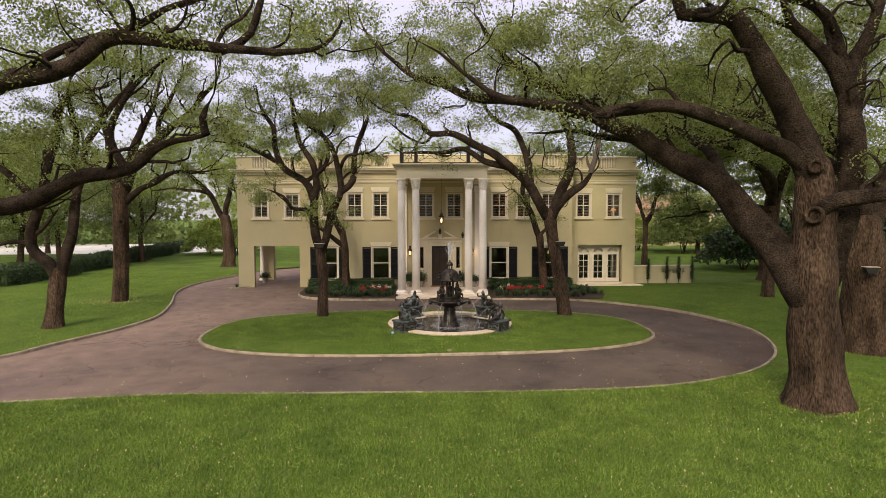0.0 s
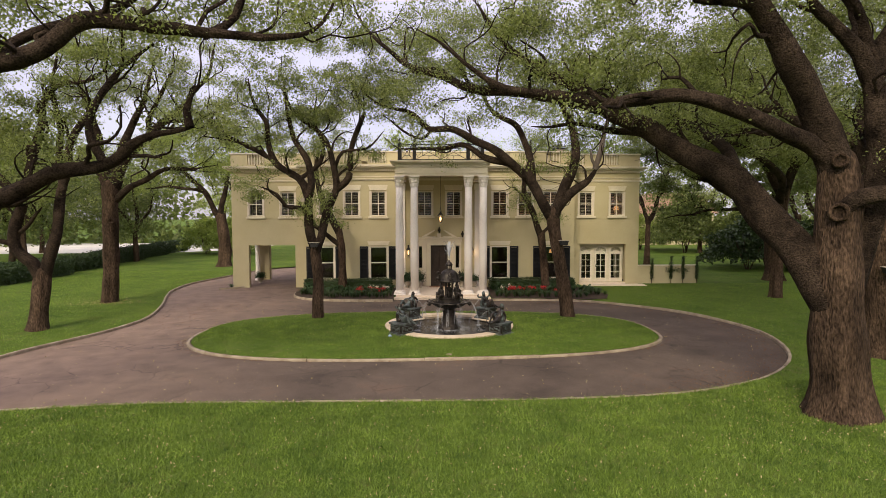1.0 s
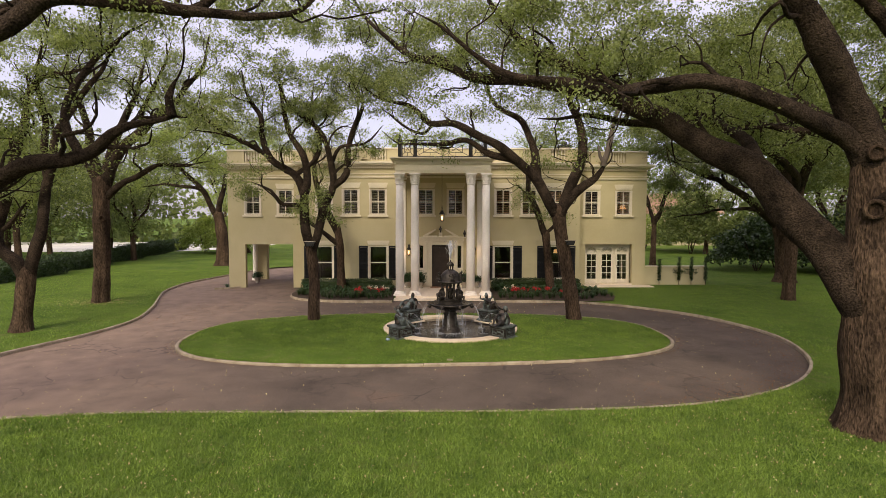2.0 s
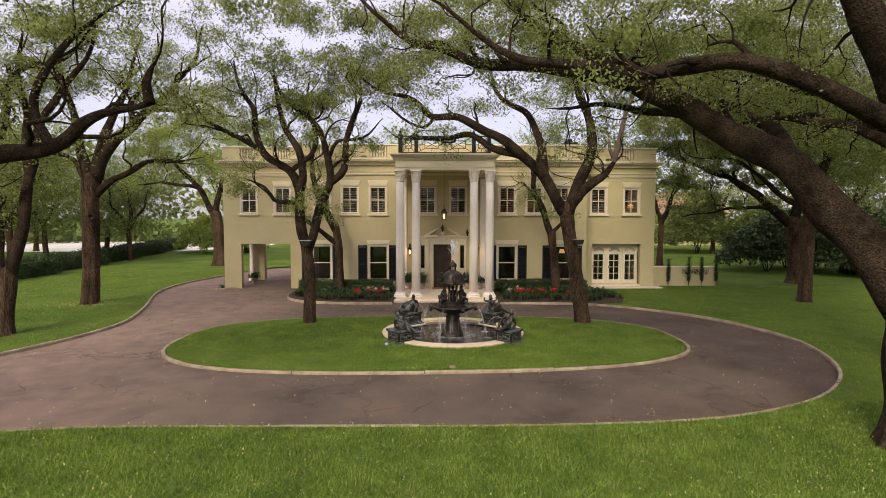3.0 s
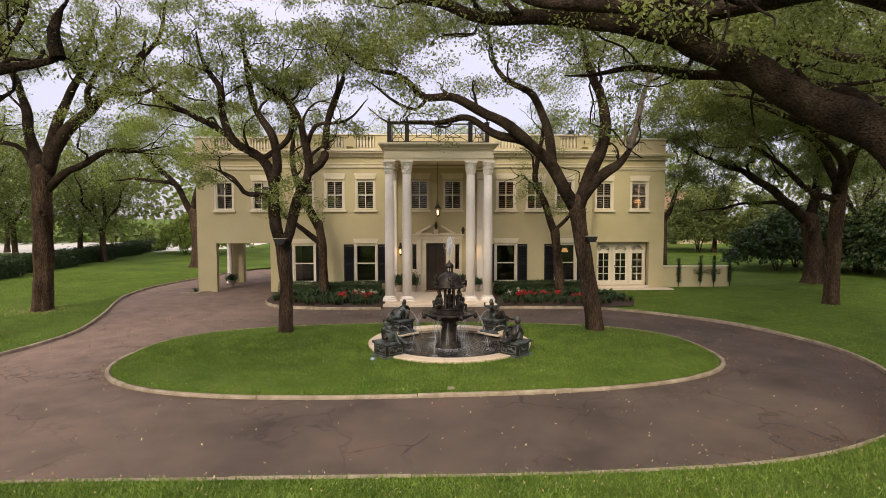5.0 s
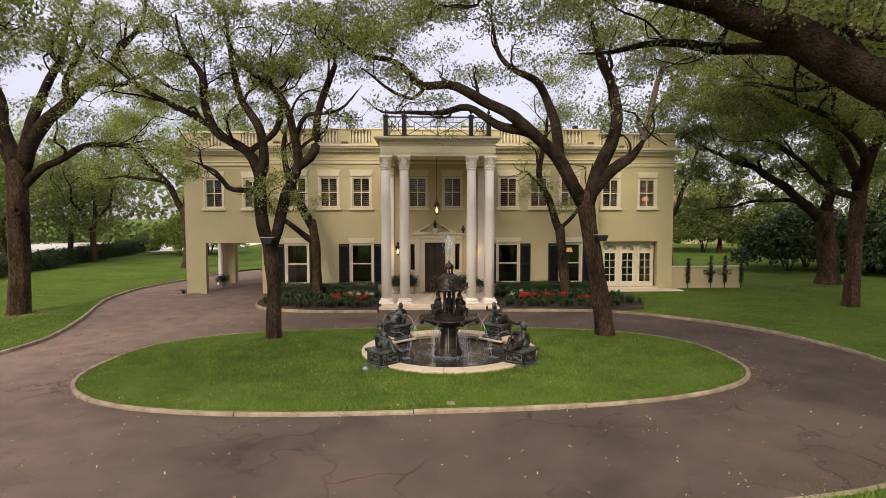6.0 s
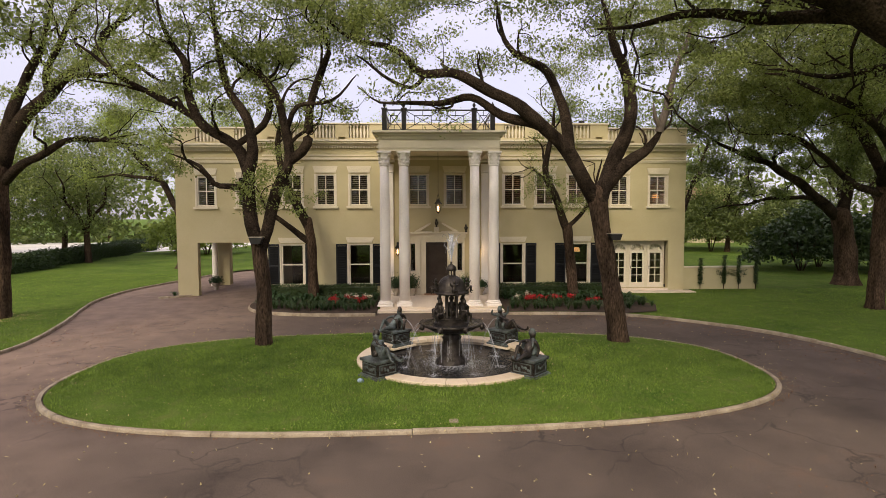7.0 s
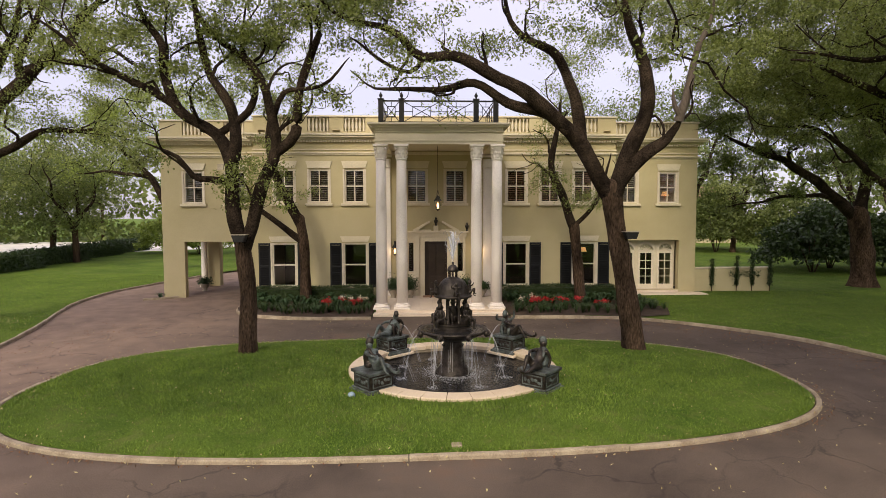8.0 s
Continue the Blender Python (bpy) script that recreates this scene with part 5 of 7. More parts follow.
oak("live_oak", (-11.8, 9.6), [
    ([(-11.8, 9.6, -0.05), (-11.7, 9.7, 1.5), (-11.5, 9.9, 3.0), (-11.3, 10.1, 4.2)], 0.55, 0.45),
    ([(-11.3, 10.1, 3.6), (-10.6, 11.6, 4.2), (-9.9, 13.0, 4.45), (-9.05, 13.0, 4.8), (-8.1, 13.0, 5.12), (-7.2, 13.0, 5.32), (-6.5, 13.0, 5.72), (-5.9, 13.0, 5.95), (-5.2, 13.0, 6.15)], 0.27, 0.12),
    ([(-5.25, 13.0, 6.12), (-5.3, 13.0, 6.5), (-5.15, 13.0, 6.9)], 0.1, 0.05),
    ([(-11.3, 10.1, 4.0), (-9.8, 10.3, 5.6), (-8.2, 10.5, 6.55), (-7.5, 10.5, 6.8), (-6.7, 10.5, 7.05), (-6.06, 10.5, 7.48), (-5.2, 10.5, 7.55), (-4.4, 10.6, 7.42), (-3.83, 10.7, 7.38), (-2.96, 10.9, 7.5), (-2.1, 11.0, 7.6), (-1.7, 11.0, 8.1)], 0.26, 0.07),
    ([(-7.7, 10.5, 6.75), (-7.4, 10.8, 7.3), (-6.6, 11.2, 7.8), (-5.6, 11.5, 8.4), (-4.2, 11.8, 8.9)], 0.1, 0.05),
    ([(-4.0, 10.7, 7.4), (-3.5, 10.9, 7.8), (-3.3, 11.0, 8.5), (-3.0, 11.1, 9.2)], 0.09, 0.05),
    ([(-11.3, 10.1, 4.0), (-9.6, 10.4, 6.8), (-8.7, 10.6, 8.6), (-8.4, 10.6, 10.0)], 0.25, 0.12),
    ([(-7.2, 13.0, 5.35), (-7.6, 13.3, 6.3), (-7.3, 13.6, 7.3), (-6.4, 13.8, 8.2)], 0.1, 0.05),
], [((-5.0, 12.4, 9.2), (4.0, 2.6, 1.3), 150), ((-8.8, 13.2, 8.6), (2.6, 2.4, 1.6), 40), ((-8.6, 13.0, 6.0), (1.6, 1.2, 0.7), 20)], 19, "old live oak reaching long limbs over the lawn", hug=0.3, hugr=0.7)
wall_oak = oak("live_oak", (17.4, 27.2), [
    ([(17.4, 27.2, -0.05), (17.45, 27.2, 1.5), (17.5, 27.2, 3.5), (17.65, 27.2, 5.4)], 0.28, 0.26),
    ([(17.6, 27.2, 5.1), (16.6, 27.2, 6.8), (15.2, 27.1, 8.0), (13.5, 27.0, 8.8), (11.6, 26.8, 9.4)], 0.22, 0.07),
    ([(17.6, 27.2, 5.1), (18.3, 27.2, 7.0), (18.8, 27.2, 9.2)], 0.22, 0.09),
    ([(17.5, 27.2, 4.8), (16.4, 25.6, 6.0), (14.6, 24.4, 6.8), (12.4, 23.8, 7.6), (10.6, 23.6, 8.0)], 0.2, 0.07),
    ([(17.6, 27.2, 5.0), (17.2, 26.0, 7.0), (15.6, 25.2, 8.6), (13.4, 24.8, 9.6)], 0.17, 0.06),
    ([(17.5, 27.2, 4.4), (16.2, 27.0, 4.9), (14.8, 26.8, 5.9), (13.4, 26.6, 6.6), (12.4, 26.6, 6.6)], 0.14, 0.05),
    ([(15.4, 27.1, 7.9), (14.2, 26.8, 7.6), (12.9, 26.6, 7.8)], 0.09, 0.04),
    ([(16.4, 27.2, 7.0), (14.0, 28.0, 8.8), (11.4, 28.8, 10.2), (8.8, 29.0, 11.2)], 0.16, 0.05),
], [((15.2, 27.0, 9.6), (5.0, 3.4, 2.4), 440), ((18.8, 27.2, 9.0), (3.0, 3.0, 2.6), 200), ((13.2, 26.8, 7.2), (1.8, 1.6, 1.0), 36), ((16.0, 25.0, 8.0), (4.4, 2.4, 1.8), 280), ((10.8, 28.8, 11.0), (4.6, 2.6, 1.8), 250), ((13.6, 24.6, 11.0), (4.0, 2.6, 1.5), 260), ((12.6, 26.2, 8.4), (3.6, 2.4, 1.6), 240), ((19.0, 25.6, 7.0), (2.6, 2.0, 1.4), 110)], 20, "live oak with layered drooping limbs by the garden wall", leaves=84, spread=0.22, leaf=(0.098, 0.054), leafmat=LEAF, bough=1.5)
# this crown's shade is put into its darker leaf material
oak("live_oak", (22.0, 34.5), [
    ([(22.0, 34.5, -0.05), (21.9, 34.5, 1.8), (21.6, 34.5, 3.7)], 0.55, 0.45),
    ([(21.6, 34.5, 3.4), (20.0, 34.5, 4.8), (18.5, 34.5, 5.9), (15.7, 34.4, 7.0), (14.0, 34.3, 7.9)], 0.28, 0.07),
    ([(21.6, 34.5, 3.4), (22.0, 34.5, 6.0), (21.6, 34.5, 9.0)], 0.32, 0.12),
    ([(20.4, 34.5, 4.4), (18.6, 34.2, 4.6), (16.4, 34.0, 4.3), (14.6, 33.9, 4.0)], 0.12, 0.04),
], [((18.6, 34.4, 8.8), (5.4, 3.0, 2.8), 400), ((23.0, 34.5, 9.0), (3.4, 3.0, 3.4), 120), ((16.0, 34.2, 6.0), (2.4, 1.4, 1.2), 36), ((14.8, 33.9, 8.8), (2.6, 1.8, 2.0), 150), ((22.5, 33.0, 6.6), (3.4, 2.4, 1.4), 150)], 21, "live oak beyond the garden wall, shade put into its leaf colour", leaves=80, leafmat=LEAF_FAR_SHADED, leaf=(0.125, 0.066), bough=1.5)
oak("live_oak", (-16.8, 46.0), [
    ([(-16.8, 46.0, -0.05), (-16.7, 46.0, 2.0), (-17.0, 46.0, 4.2)], 0.5, 0.38),
    ([(-17.0, 46.0, 4.0), (-18.5, 45.8, 6.6), (-20.5, 45.6, 8.6), (-22, 45.4, 9.4)], 0.25, 0.08),
    ([(-17.0, 46.0, 4.0), (-16.4, 46.0, 7.0), (-15.4, 46.0, 9.6)], 0.25, 0.09),
    ([(-18.2, 45.9, 6.2), (-20.4, 45.4, 6.6), (-22.6, 45.0, 6.4)], 0.14, 0.05),
], [((-18.0, 46.0, 10.0), (5.6, 4.0, 3.4), 300), ((-14.0, 45.0, 9.6), (2.6, 2.6, 2.2), 60)], 22, "spreading live oak with fresh leaves behind the carport", leaves=80, leaf=(0.13, 0.065), spread=0.38, leafmat=LEAF_LIGHT)


def knot(tree, at, r, facing):
    """A healed ring of bark round the stump of a cut limb."""
    bm = lathe(bmesh.new(), [(r * 0.9, -0.14), (r * 1.0, 0.0), (r * 0.98, 0.05), (r * 0.8, 0.085), (r * 0.62, 0.06), (r * 0.55, 0.01), (r * 0.1, -0.01)], 0, 0, 18)
    bmesh.ops.transform(bm, matrix=Matrix.Translation(at) @ Vector(facing).to_track_quat("Z", "Y").to_matrix().to_4x4(), verts=bm.verts)
    part("knot", bm, BARK, tree, "healed ring round a cut limb", True)


knot(front_oak, (8.06, 10.98, 5.2), 0.15, (-0.5, -1, 0.1))
knot(front_oak, (8.02, 10.9, 4.2), 0.19, (-0.7, -1, -0.1))
knot(lawn_oak, (-14.78, 26.56, 3.97), 0.14, (0.45, -1, 0))
knot(wall_oak, (17.3, 26.93, 4.6), 0.13, (-0.5, -1, 0))
knot(sweep_oak, (4.62, 21.92, 4.75), 0.1, (-0.3, -1, 0.2))


def far_tree(x, y, height, wide, seed, mat, leafsize=0.21, trunk=0.25, low=0.3, label="leafy tree at the edge of the grounds, some added out of view", n=210):
    h = height
    rng = np.random.RandomState(seed)
    lean = rng.uniform(-0.6, 0.6)
    limbs = [([(x, y, -0.05), (x + lean * 0.3, y, h * 0.16), (x + lean * 0.5, y, h * 0.32)], trunk, trunk * 0.75)]
    for k in range(4):
        a = rng.uniform(0, 6.28)
        limbs.append(([(x + lean * 0.5, y, h * 0.28), (x + lean * 0.5 + 0.25 * wide * math.cos(a), y + 0.25 * wide * math.sin(a), h * 0.5), (x + 0.5 * wide * math.cos(a + 0.3), y + 0.5 * wide * math.sin(a + 0.3), h * rng.uniform(0.62, 0.85))], trunk * 0.6, trunk * 0.15))
    mid = h * (low + 1) / 2
    return oak("tree", (x, y), limbs, [((x, y, mid), (wide, wide * 0.8, h * (1 - low) / 2), n)], seed, label, leaves=40, spread=0.1 * wide + 0.16, leaf=(leafsize, leafsize * 0.55), leafmat=mat, hug=0.1, sides=8, category="tree", bough=1.6)


for k, (x, y, h, w, m, low) in enumerate((
        (-26.8, 51.5, 9.5, 4.4, LEAF_FAR_SHADED, 0.18), (-38, 57, 11, 5.2, LEAF_FAR_SHADED, 0.16), (-42, 52, 12, 5.0, LEAF_LIGHT, 0.26), (-20, 62, 14, 5.5, LEAF_LIGHT, 0.2), (-44, 64, 15, 6.0, LEAF_LIGHT, 0.25), (-34, 46, 11, 4.8, LEAF_FAR_SHADED, 0.2),
        (-38, 38, 13, 4.6, LEAF_LIGHT, 0.5), (-12, 60, 13, 4.6, LEAF_LIGHT, 0.25), (-3, 64, 14.5, 5.2, LEAF_LIGHT, 0.25), (5, 70, 15.5, 5.2, LEAF_LIGHT, 0.25), (13, 68, 14, 5.2, LEAF_LIGHT, 0.2),
        (20, 74, 14, 4.6, LEAF_LIGHT, 0.1), (30, 60, 13, 5.2, LEAF, 0.08), (34, 50, 13, 5.2, LEAF_FAR_SHADED, 0.1), (29, 40, 12, 4.8, LEAF_FAR_SHADED, 0.16), (38, 42, 13, 5.4, LEAF_FAR_SHADED, 0.1), (25, 24, 12.5, 4.6, LEAF, 0.36),
        (33, 30, 13, 5.0, LEAF_FAR_SHADED, 0.15), (-50, 58, 14, 6.0, LEAF_FAR_SHADED, 0.16), (-31, 55, 10.5, 4.6, LEAF, 0.2), (-30, 42, 11, 4.0, LEAF, 0.3), (-22, 92, 16, 6.5, LEAF, 0.05), (-34, 94, 17, 7.0, LEAF_LIGHT, 0.05), (-48, 92, 17, 7.0, LEAF, 0.05), (-63, 90, 17, 7.0, LEAF_LIGHT, 0.05), (22, 72, 15, 6.0, LEAF_LIGHT, 0.15), (12.5, 48, 13.5, 4.6, LEAF_FAR_SHADED, 0.3), (18.5, 46, 12.5, 4.4, LEAF_FAR_SHADED, 0.36), (44, 58, 15, 6.5, LEAF_FAR_SHADED, 0.1), (-60, 75, 17, 7.0, LEAF_LIGHT, 0.2),
        # unseen trees, added behind the camera to keep sky out of the panes
        (-14, -16, 12, 5.5, LEAF, 0.2), (-5, -20, 13, 5.5, LEAF, 0.2), (5, -17, 12, 5.5, LEAF, 0.2), (14, -14, 12, 5.5, LEAF, 0.2), (20, 2, 12, 5.0, LEAF, 0.3))):
    far_tree(x, y, h, w, 40 + k, m, low=low, n=70 if y < 20 else 260 if x < -20 and y < 58 else 140)


def shrub(x, y, wide, deep, high, seed, mat, label, name="shrub", n=None, leaf=(0.1, 0.055)):
    """A rounded bush of many leaves on a few stems."""
    rng = np.random.RandomState(seed)
    t = thing(name, (x, y, 0), label, "shrub")
    tubes = []
    for k in range(7):
        a = rng.uniform(0, 6.28)
        c, q = math.cos(a), math.sin(a)
        line = smooth_line([(x + 0.1 * c, y + 0.1 * q, 0.0), (x + 0.25 * wide * c, y + 0.25 * deep * q, high * 0.4), (x + 0.4 * wide * c, y + 0.4 * deep * q, high * 0.75)], 0.3)
        tubes.append(tube(line, np.linspace(0.04, 0.015, len(line)), 5))
    v, f = joined(tubes)
    tagged(arrays("stem_work", v, f, BARK, t), kind="stuff")
    n = n or int(44 * wide * high)
    u = rng.normal(size=(n, 3))
    u /= np.linalg.norm(u, axis=1)[:, None]
    u[:, 2] = np.abs(u[:, 2]) * 1.15 - 0.25
    lump = 1 + 0.16 * np.sin(4 * u[:, 0] + seed) * np.sin(5 * u[:, 1] + 2 * seed) + 0.12 * np.sin(9 * u[:, 2] + 3 * u[:, 0])
    p = np.array([x, y, high * 0.32]) + u * np.array([wide, deep, high * 0.62]) * (lump * rng.uniform(0.72, 1.0, n))[:, None]
    p = clumps(p, rng, 9, 0.1 + 0.03 * wide)
    p[:, 2] = np.maximum(p[:, 2], 0.05)
    v, f = leaf_quads(p, rng, *leaf)
    tagged(arrays("leaves", v, f, mat, t, smooth=False), kind="stuff")
    return t


for k, (x, y, w, h, m) in enumerate(((28.6, 60.5, 3.6, 7.6, LEAF_FAR_SHADED), (26.0, 67.0, 3.0, 4.6, LEAF_LIGHT), (20.5, 68.0, 3.4, 5.2, LEAF_LIGHT), (31.5, 66.0, 3.4, 5.6, LEAF_LIGHT), (34.0, 58.0, 3.6, 6.4, LEAF_FAR_SHADED), (27.5, 44.0, 3.4, 5.0, HEDGE), (33.0, 41.0, 3.4, 5.0, HEDGE), (-21.0, 60.5, 3.0, 4.2, LEAF_LIGHT), (-24.6, 62.0, 2.6, 4.4, LEAF_LIGHT), (29.5, 36.5, 2.6, 4.4, HEDGE), (36, 34, 3.0, 4.6, HEDGE))):
    shrub(x, y, w, w * 0.8, h, 70 + k, m, "large rounded evergreen shrub at the lawn's edge", leaf=(0.3, 0.17))

# ---- fountain ----
SPRAY = surface("water_spray", (0.75, 0.76, 0.8), (0.9, 0.9, 0.93), 0.3, 8, 60, 0)
SPRAY.node_tree.nodes["Principled BSDF"].inputs["Alpha"].default_value = 0.3
fountain = thing("fountain", (FX, FY, 0.1), "dark bronze tiered fountain with domed temple in a round stone pool", "fountain")
part("basin", lathe(bmesh.new(), [(2.2, 0.02), (2.2, 0.165), (1.99, 0.165), (1.99, -0.3), (0.02, -0.3)], FX, FY, 64), KERB, fountain)
for k in range(30):
    a0, a1 = 2 * math.pi * (k + 0.015) / 30, 2 * math.pi * (k + 0.985) / 30
    bm = bmesh.new()
    ring = [[bm.verts.new((FX + r * math.cos(a), FY + r * math.sin(a), z)) for a in np.linspace(a0, a1, 5)] for r, z in ((2.33, 0.08), (2.34, 0.2), (2.325, 0.215), (1.965, 0.215), (1.95, 0.2), (1.95, 0.12))]
    for p, q in zip(ring, ring[1:] + ring[:1]):
        for j in range(4):
            bm.faces.new((p[j], p[j + 1], q[j + 1], q[j]))
    bm.faces.new([r[0] for r in ring])
    bm.faces.new([r[-1] for r in ring][::-1])
    bmesh.ops.recalc_face_normals(bm, faces=bm.faces[:])
    part("coping_stone", bm, STONE, fountain)
part("pool", lathe(bmesh.new(), [(1.985, 0.03), (1.985, 0.045)], FX, FY, 64), POOL, fountain, "dark rippling pool water")
part("stem", lathe(bmesh.new(), [(0.40, -0.25), (0.40, 0.10), (0.33, 0.16), (0.27, 0.24), (0.29, 0.32), (0.25, 0.40), (0.22, 0.62), (0.26, 0.68), (0.2, 0.74), (0.26, 0.82), (0.5, 0.9)], FX, FY, 24, 0.08), BRONZE, fountain, "", True)
part("bowl", lathe(bmesh.new(), [(0.2, 0.80), (0.45, 0.84), (0.62, 0.93), (0.70, 0.99), (0.77, 1.0), (0.78, 1.05), (0.74, 1.06), (0.68, 1.03), (0.3, 1.0)], FX, FY, 48), BRONZE, fountain, "", True)
part("bowl_water", lathe(bmesh.new(), [(0.69, 1.03), (0.69, 1.038)], FX, FY, 40), POOL, fountain)
for k in range(8):
    a = 2 * math.pi * (k + 0.5) / 8
    bm = bmesh.new()
    x, y = FX + 0.79 * math.cos(a), FY + 0.79 * math.sin(a)
    blob(bm, (x, y, 0.99), (0.06, 0.075, 0.085), (0, 0, math.degrees(a)), 2)
    blob(bm, (x + 0.055 * math.cos(a), y + 0.055 * math.sin(a), 0.97), (0.035, 0.035, 0.035), (0, 0, 0), 1)
    for s in (-1, 1):
        blob(bm, (x - s * 0.05 * math.sin(a), y + s * 0.05 * math.cos(a), 1.05), (0.02, 0.025, 0.025), (0, 0, 0), 1)
    part("lion_head", bm, BRONZE, fountain, "", True)
part("drum", lathe(bmesh.new(), [(0.43, 1.0), (0.43, 1.07), (0.40, 1.09), (0.40, 1.15), (0.43, 1.17), (0.43, 1.20), (0.1, 1.2)], FX, FY, 32), BRONZE, fountain)
for k in range(8):
    a = 2 * math.pi * (k + 0.5) / 8
    x, y = FX + 0.31 * math.cos(a), FY + 0.31 * math.sin(a)
    part("temple_column", lathe(bmesh.new(), [(0.045, 1.2), (0.045, 1.23), (0.03, 1.25), (0.027, 1.70), (0.045, 1.74), (0.045, 1.77)], x, y, 10), BRONZE, fountain, "", True)
part("dome", lathe(bmesh.new(), [(0.37, 1.76), (0.43, 1.78), (0.44, 1.81), (0.37, 1.83), (0.355, 1.86), (0.352, 1.94), (0.325, 2.03), (0.27, 2.12), (0.19, 2.18), (0.12, 2.21), (0.11, 2.22)], FX, FY, 32, 0.03), BRONZE, fountain, "", True)
bm = bmesh.new()
for k in range(8):
    a = 2 * math.pi * k / 8
    rod(bm, (FX + 0.09 * math.cos(a), FY + 0.09 * math.sin(a), 2.21), (FX + 0.09 * math.cos(a), FY + 0.09 * math.sin(a), 2.35), 0.016, segs=6)
part("cupola", bm, BRONZE, fountain)
part("finial", lathe(bmesh.new(), [(0.12, 2.34), (0.13, 2.37), (0.115, 2.43), (0.07, 2.48), (0.025, 2.5), (0.025, 2.55), (0.008, 2.56)], FX, FY, 20), BRONZE, fountain, "", True)
rng = np.random.RandomState(5)
tubes = []
for k in range(70):
    a, s, h = rng.uniform(0, 6.28), abs(rng.normal()) * 0.11, rng.uniform(0.35, 0.72)
    p = [(FX + s * t * math.cos(a), FY + s * t * math.sin(a), 2.54 + h * (2.2 * t - 1.2 * t * t)) for t in np.linspace(rng.uniform(0, 0.3), rng.uniform(0.6, 1.5), 7)]
    tubes.append(tube(p, np.full(7, rng.uniform(0.003, 0.008)), 4))
v, f = joined(tubes)
tagged(arrays("jet", v, f, SPRAY, fountain, "thin white jet of water"), kind="stuff")
tubes = []
for k in range(8):
    a = 2 * math.pi * (k + 0.5) / 8
    for j in range(2):
        q = a + rng.normal() * 0.02
        reach = rng.uniform(0.3, 0.42)
        p = [(FX + (0.86 + reach * t) * math.cos(q), FY + (0.86 + reach * t) * math.sin(q), 0.97 - 0.92 * t * t) for t in np.linspace(0, 1, 9)]
        tubes.append(tube(p, np.full(9, 0.0035), 5))
for k in range(46):
    a, r = rng.uniform(0, 6.28), rng.uniform(0.26, 0.5)
    z0, z1 = rng.uniform(0.5, 0.9), rng.uniform(0.05, 0.35)
    tubes.append(tube([(FX + r * math.cos(a), FY + r * math.sin(a), z0 + (z1 - z0) * t) for t in (0, 0.5, 1)], np.full(3, 0.0035), 4))
v, f = joined(tubes)
tagged(arrays("falling_water", v, f, SPRAY, fountain, "thin streams of falling water"), kind="stuff")
r = np.abs(rng.normal(size=2600)) * 0.22 + 0.42
a = rng.uniform(0, 6.28, 2600)
p = np.stack([FX + r * np.cos(a), FY + r * np.sin(a), np.full(2600, 0.056)], 1)
q = [np.array([FX + 1.24 * math.cos(2 * math.pi * (k + 0.5) / 8), FY + 1.24 * math.sin(2 * math.pi * (k + 0.5) / 8), 0.056]) + rng.normal(size=(140, 3)) * (0.07, 0.07, 0.004) for k in range(8)]
p = np.concatenate([p[r < 1.7]] + q)
v, f = leaf_quads(p, rng, 0.022, 0.014, up=4)
tagged(arrays("splash", v, f, SPRAY, fountain, "white splashing foam", smooth=False), kind="stuff")


def closed_tube(pts, radii, step=0.035):
    """A limb of a figure: a smooth tube with both ends rounded."""
    line = smooth_line(pts, step)
    r = np.interp(np.linspace(0, 1, len(line)), np.linspace(0, 1, len(radii)), radii)
    line, r = domed(line, r)
    line, r = domed(line[::-1], r[::-1])
    return tube(line, r, 12)


# poses, as rows of a figure's limbs: places along a limb and its thickness; x to the front, z up
HEAD = (([(0.03, 0, 0.70), (0.05, 0, 0.78), (0.045, 0, 0.86)], (0.075, 0.108, 0.085)), ([(-0.01, 0, 0.76), (0.0, 0, 0.86)], (0.105, 0.075)))
TORSO = (([(0.0, 0, 0.1), (-0.04, 0, 0.28), (-0.01, 0, 0.46), (0.02, 0, 0.58), (0.03, 0, 0.68)], (0.165, 0.135, 0.15, 0.12, 0.05)), ([(0.01, -0.16, 0.555), (0.0, 0, 0.57), (0.01, 0.16, 0.555)], (0.065, 0.075, 0.065)))
SIT = TORSO + HEAD + (
    ([(0.0, 0.1, 0.1), (0.3, 0.15, 0.22), (0.36, 0.14, 0.16), (0.34, 0.13, -0.12), (0.44, 0.13, -0.16)], (0.11, 0.075, 0.07, 0.045, 0.03)),
    ([(0.0, -0.1, 0.1), (0.28, -0.13, 0.34), (0.33, -0.12, 0.3), (0.36, -0.1, 0.02), (0.46, -0.1, 0.0)], (0.11, 0.075, 0.07, 0.045, 0.03)),
    ([(0.01, 0.17, 0.55), (0.04, 0.27, 0.36), (0.2, 0.2, 0.24)], (0.06, 0.045, 0.035)),
    ([(0.01, -0.17, 0.55), (0.14, -0.26, 0.42), (0.28, -0.14, 0.42)], (0.06, 0.045, 0.035)))
PERCH = TORSO + HEAD + SIT[4:6] + (
    ([(0.01, 0.17, 0.55), (0.06, 0.33, 0.66), (0.1, 0.34, 0.92)], (0.06, 0.045, 0.035)),
    ([(0.01, -0.17, 0.55), (0.1, -0.32, 0.6), (0.24, -0.3, 0.78)], (0.06, 0.045, 0.035)))
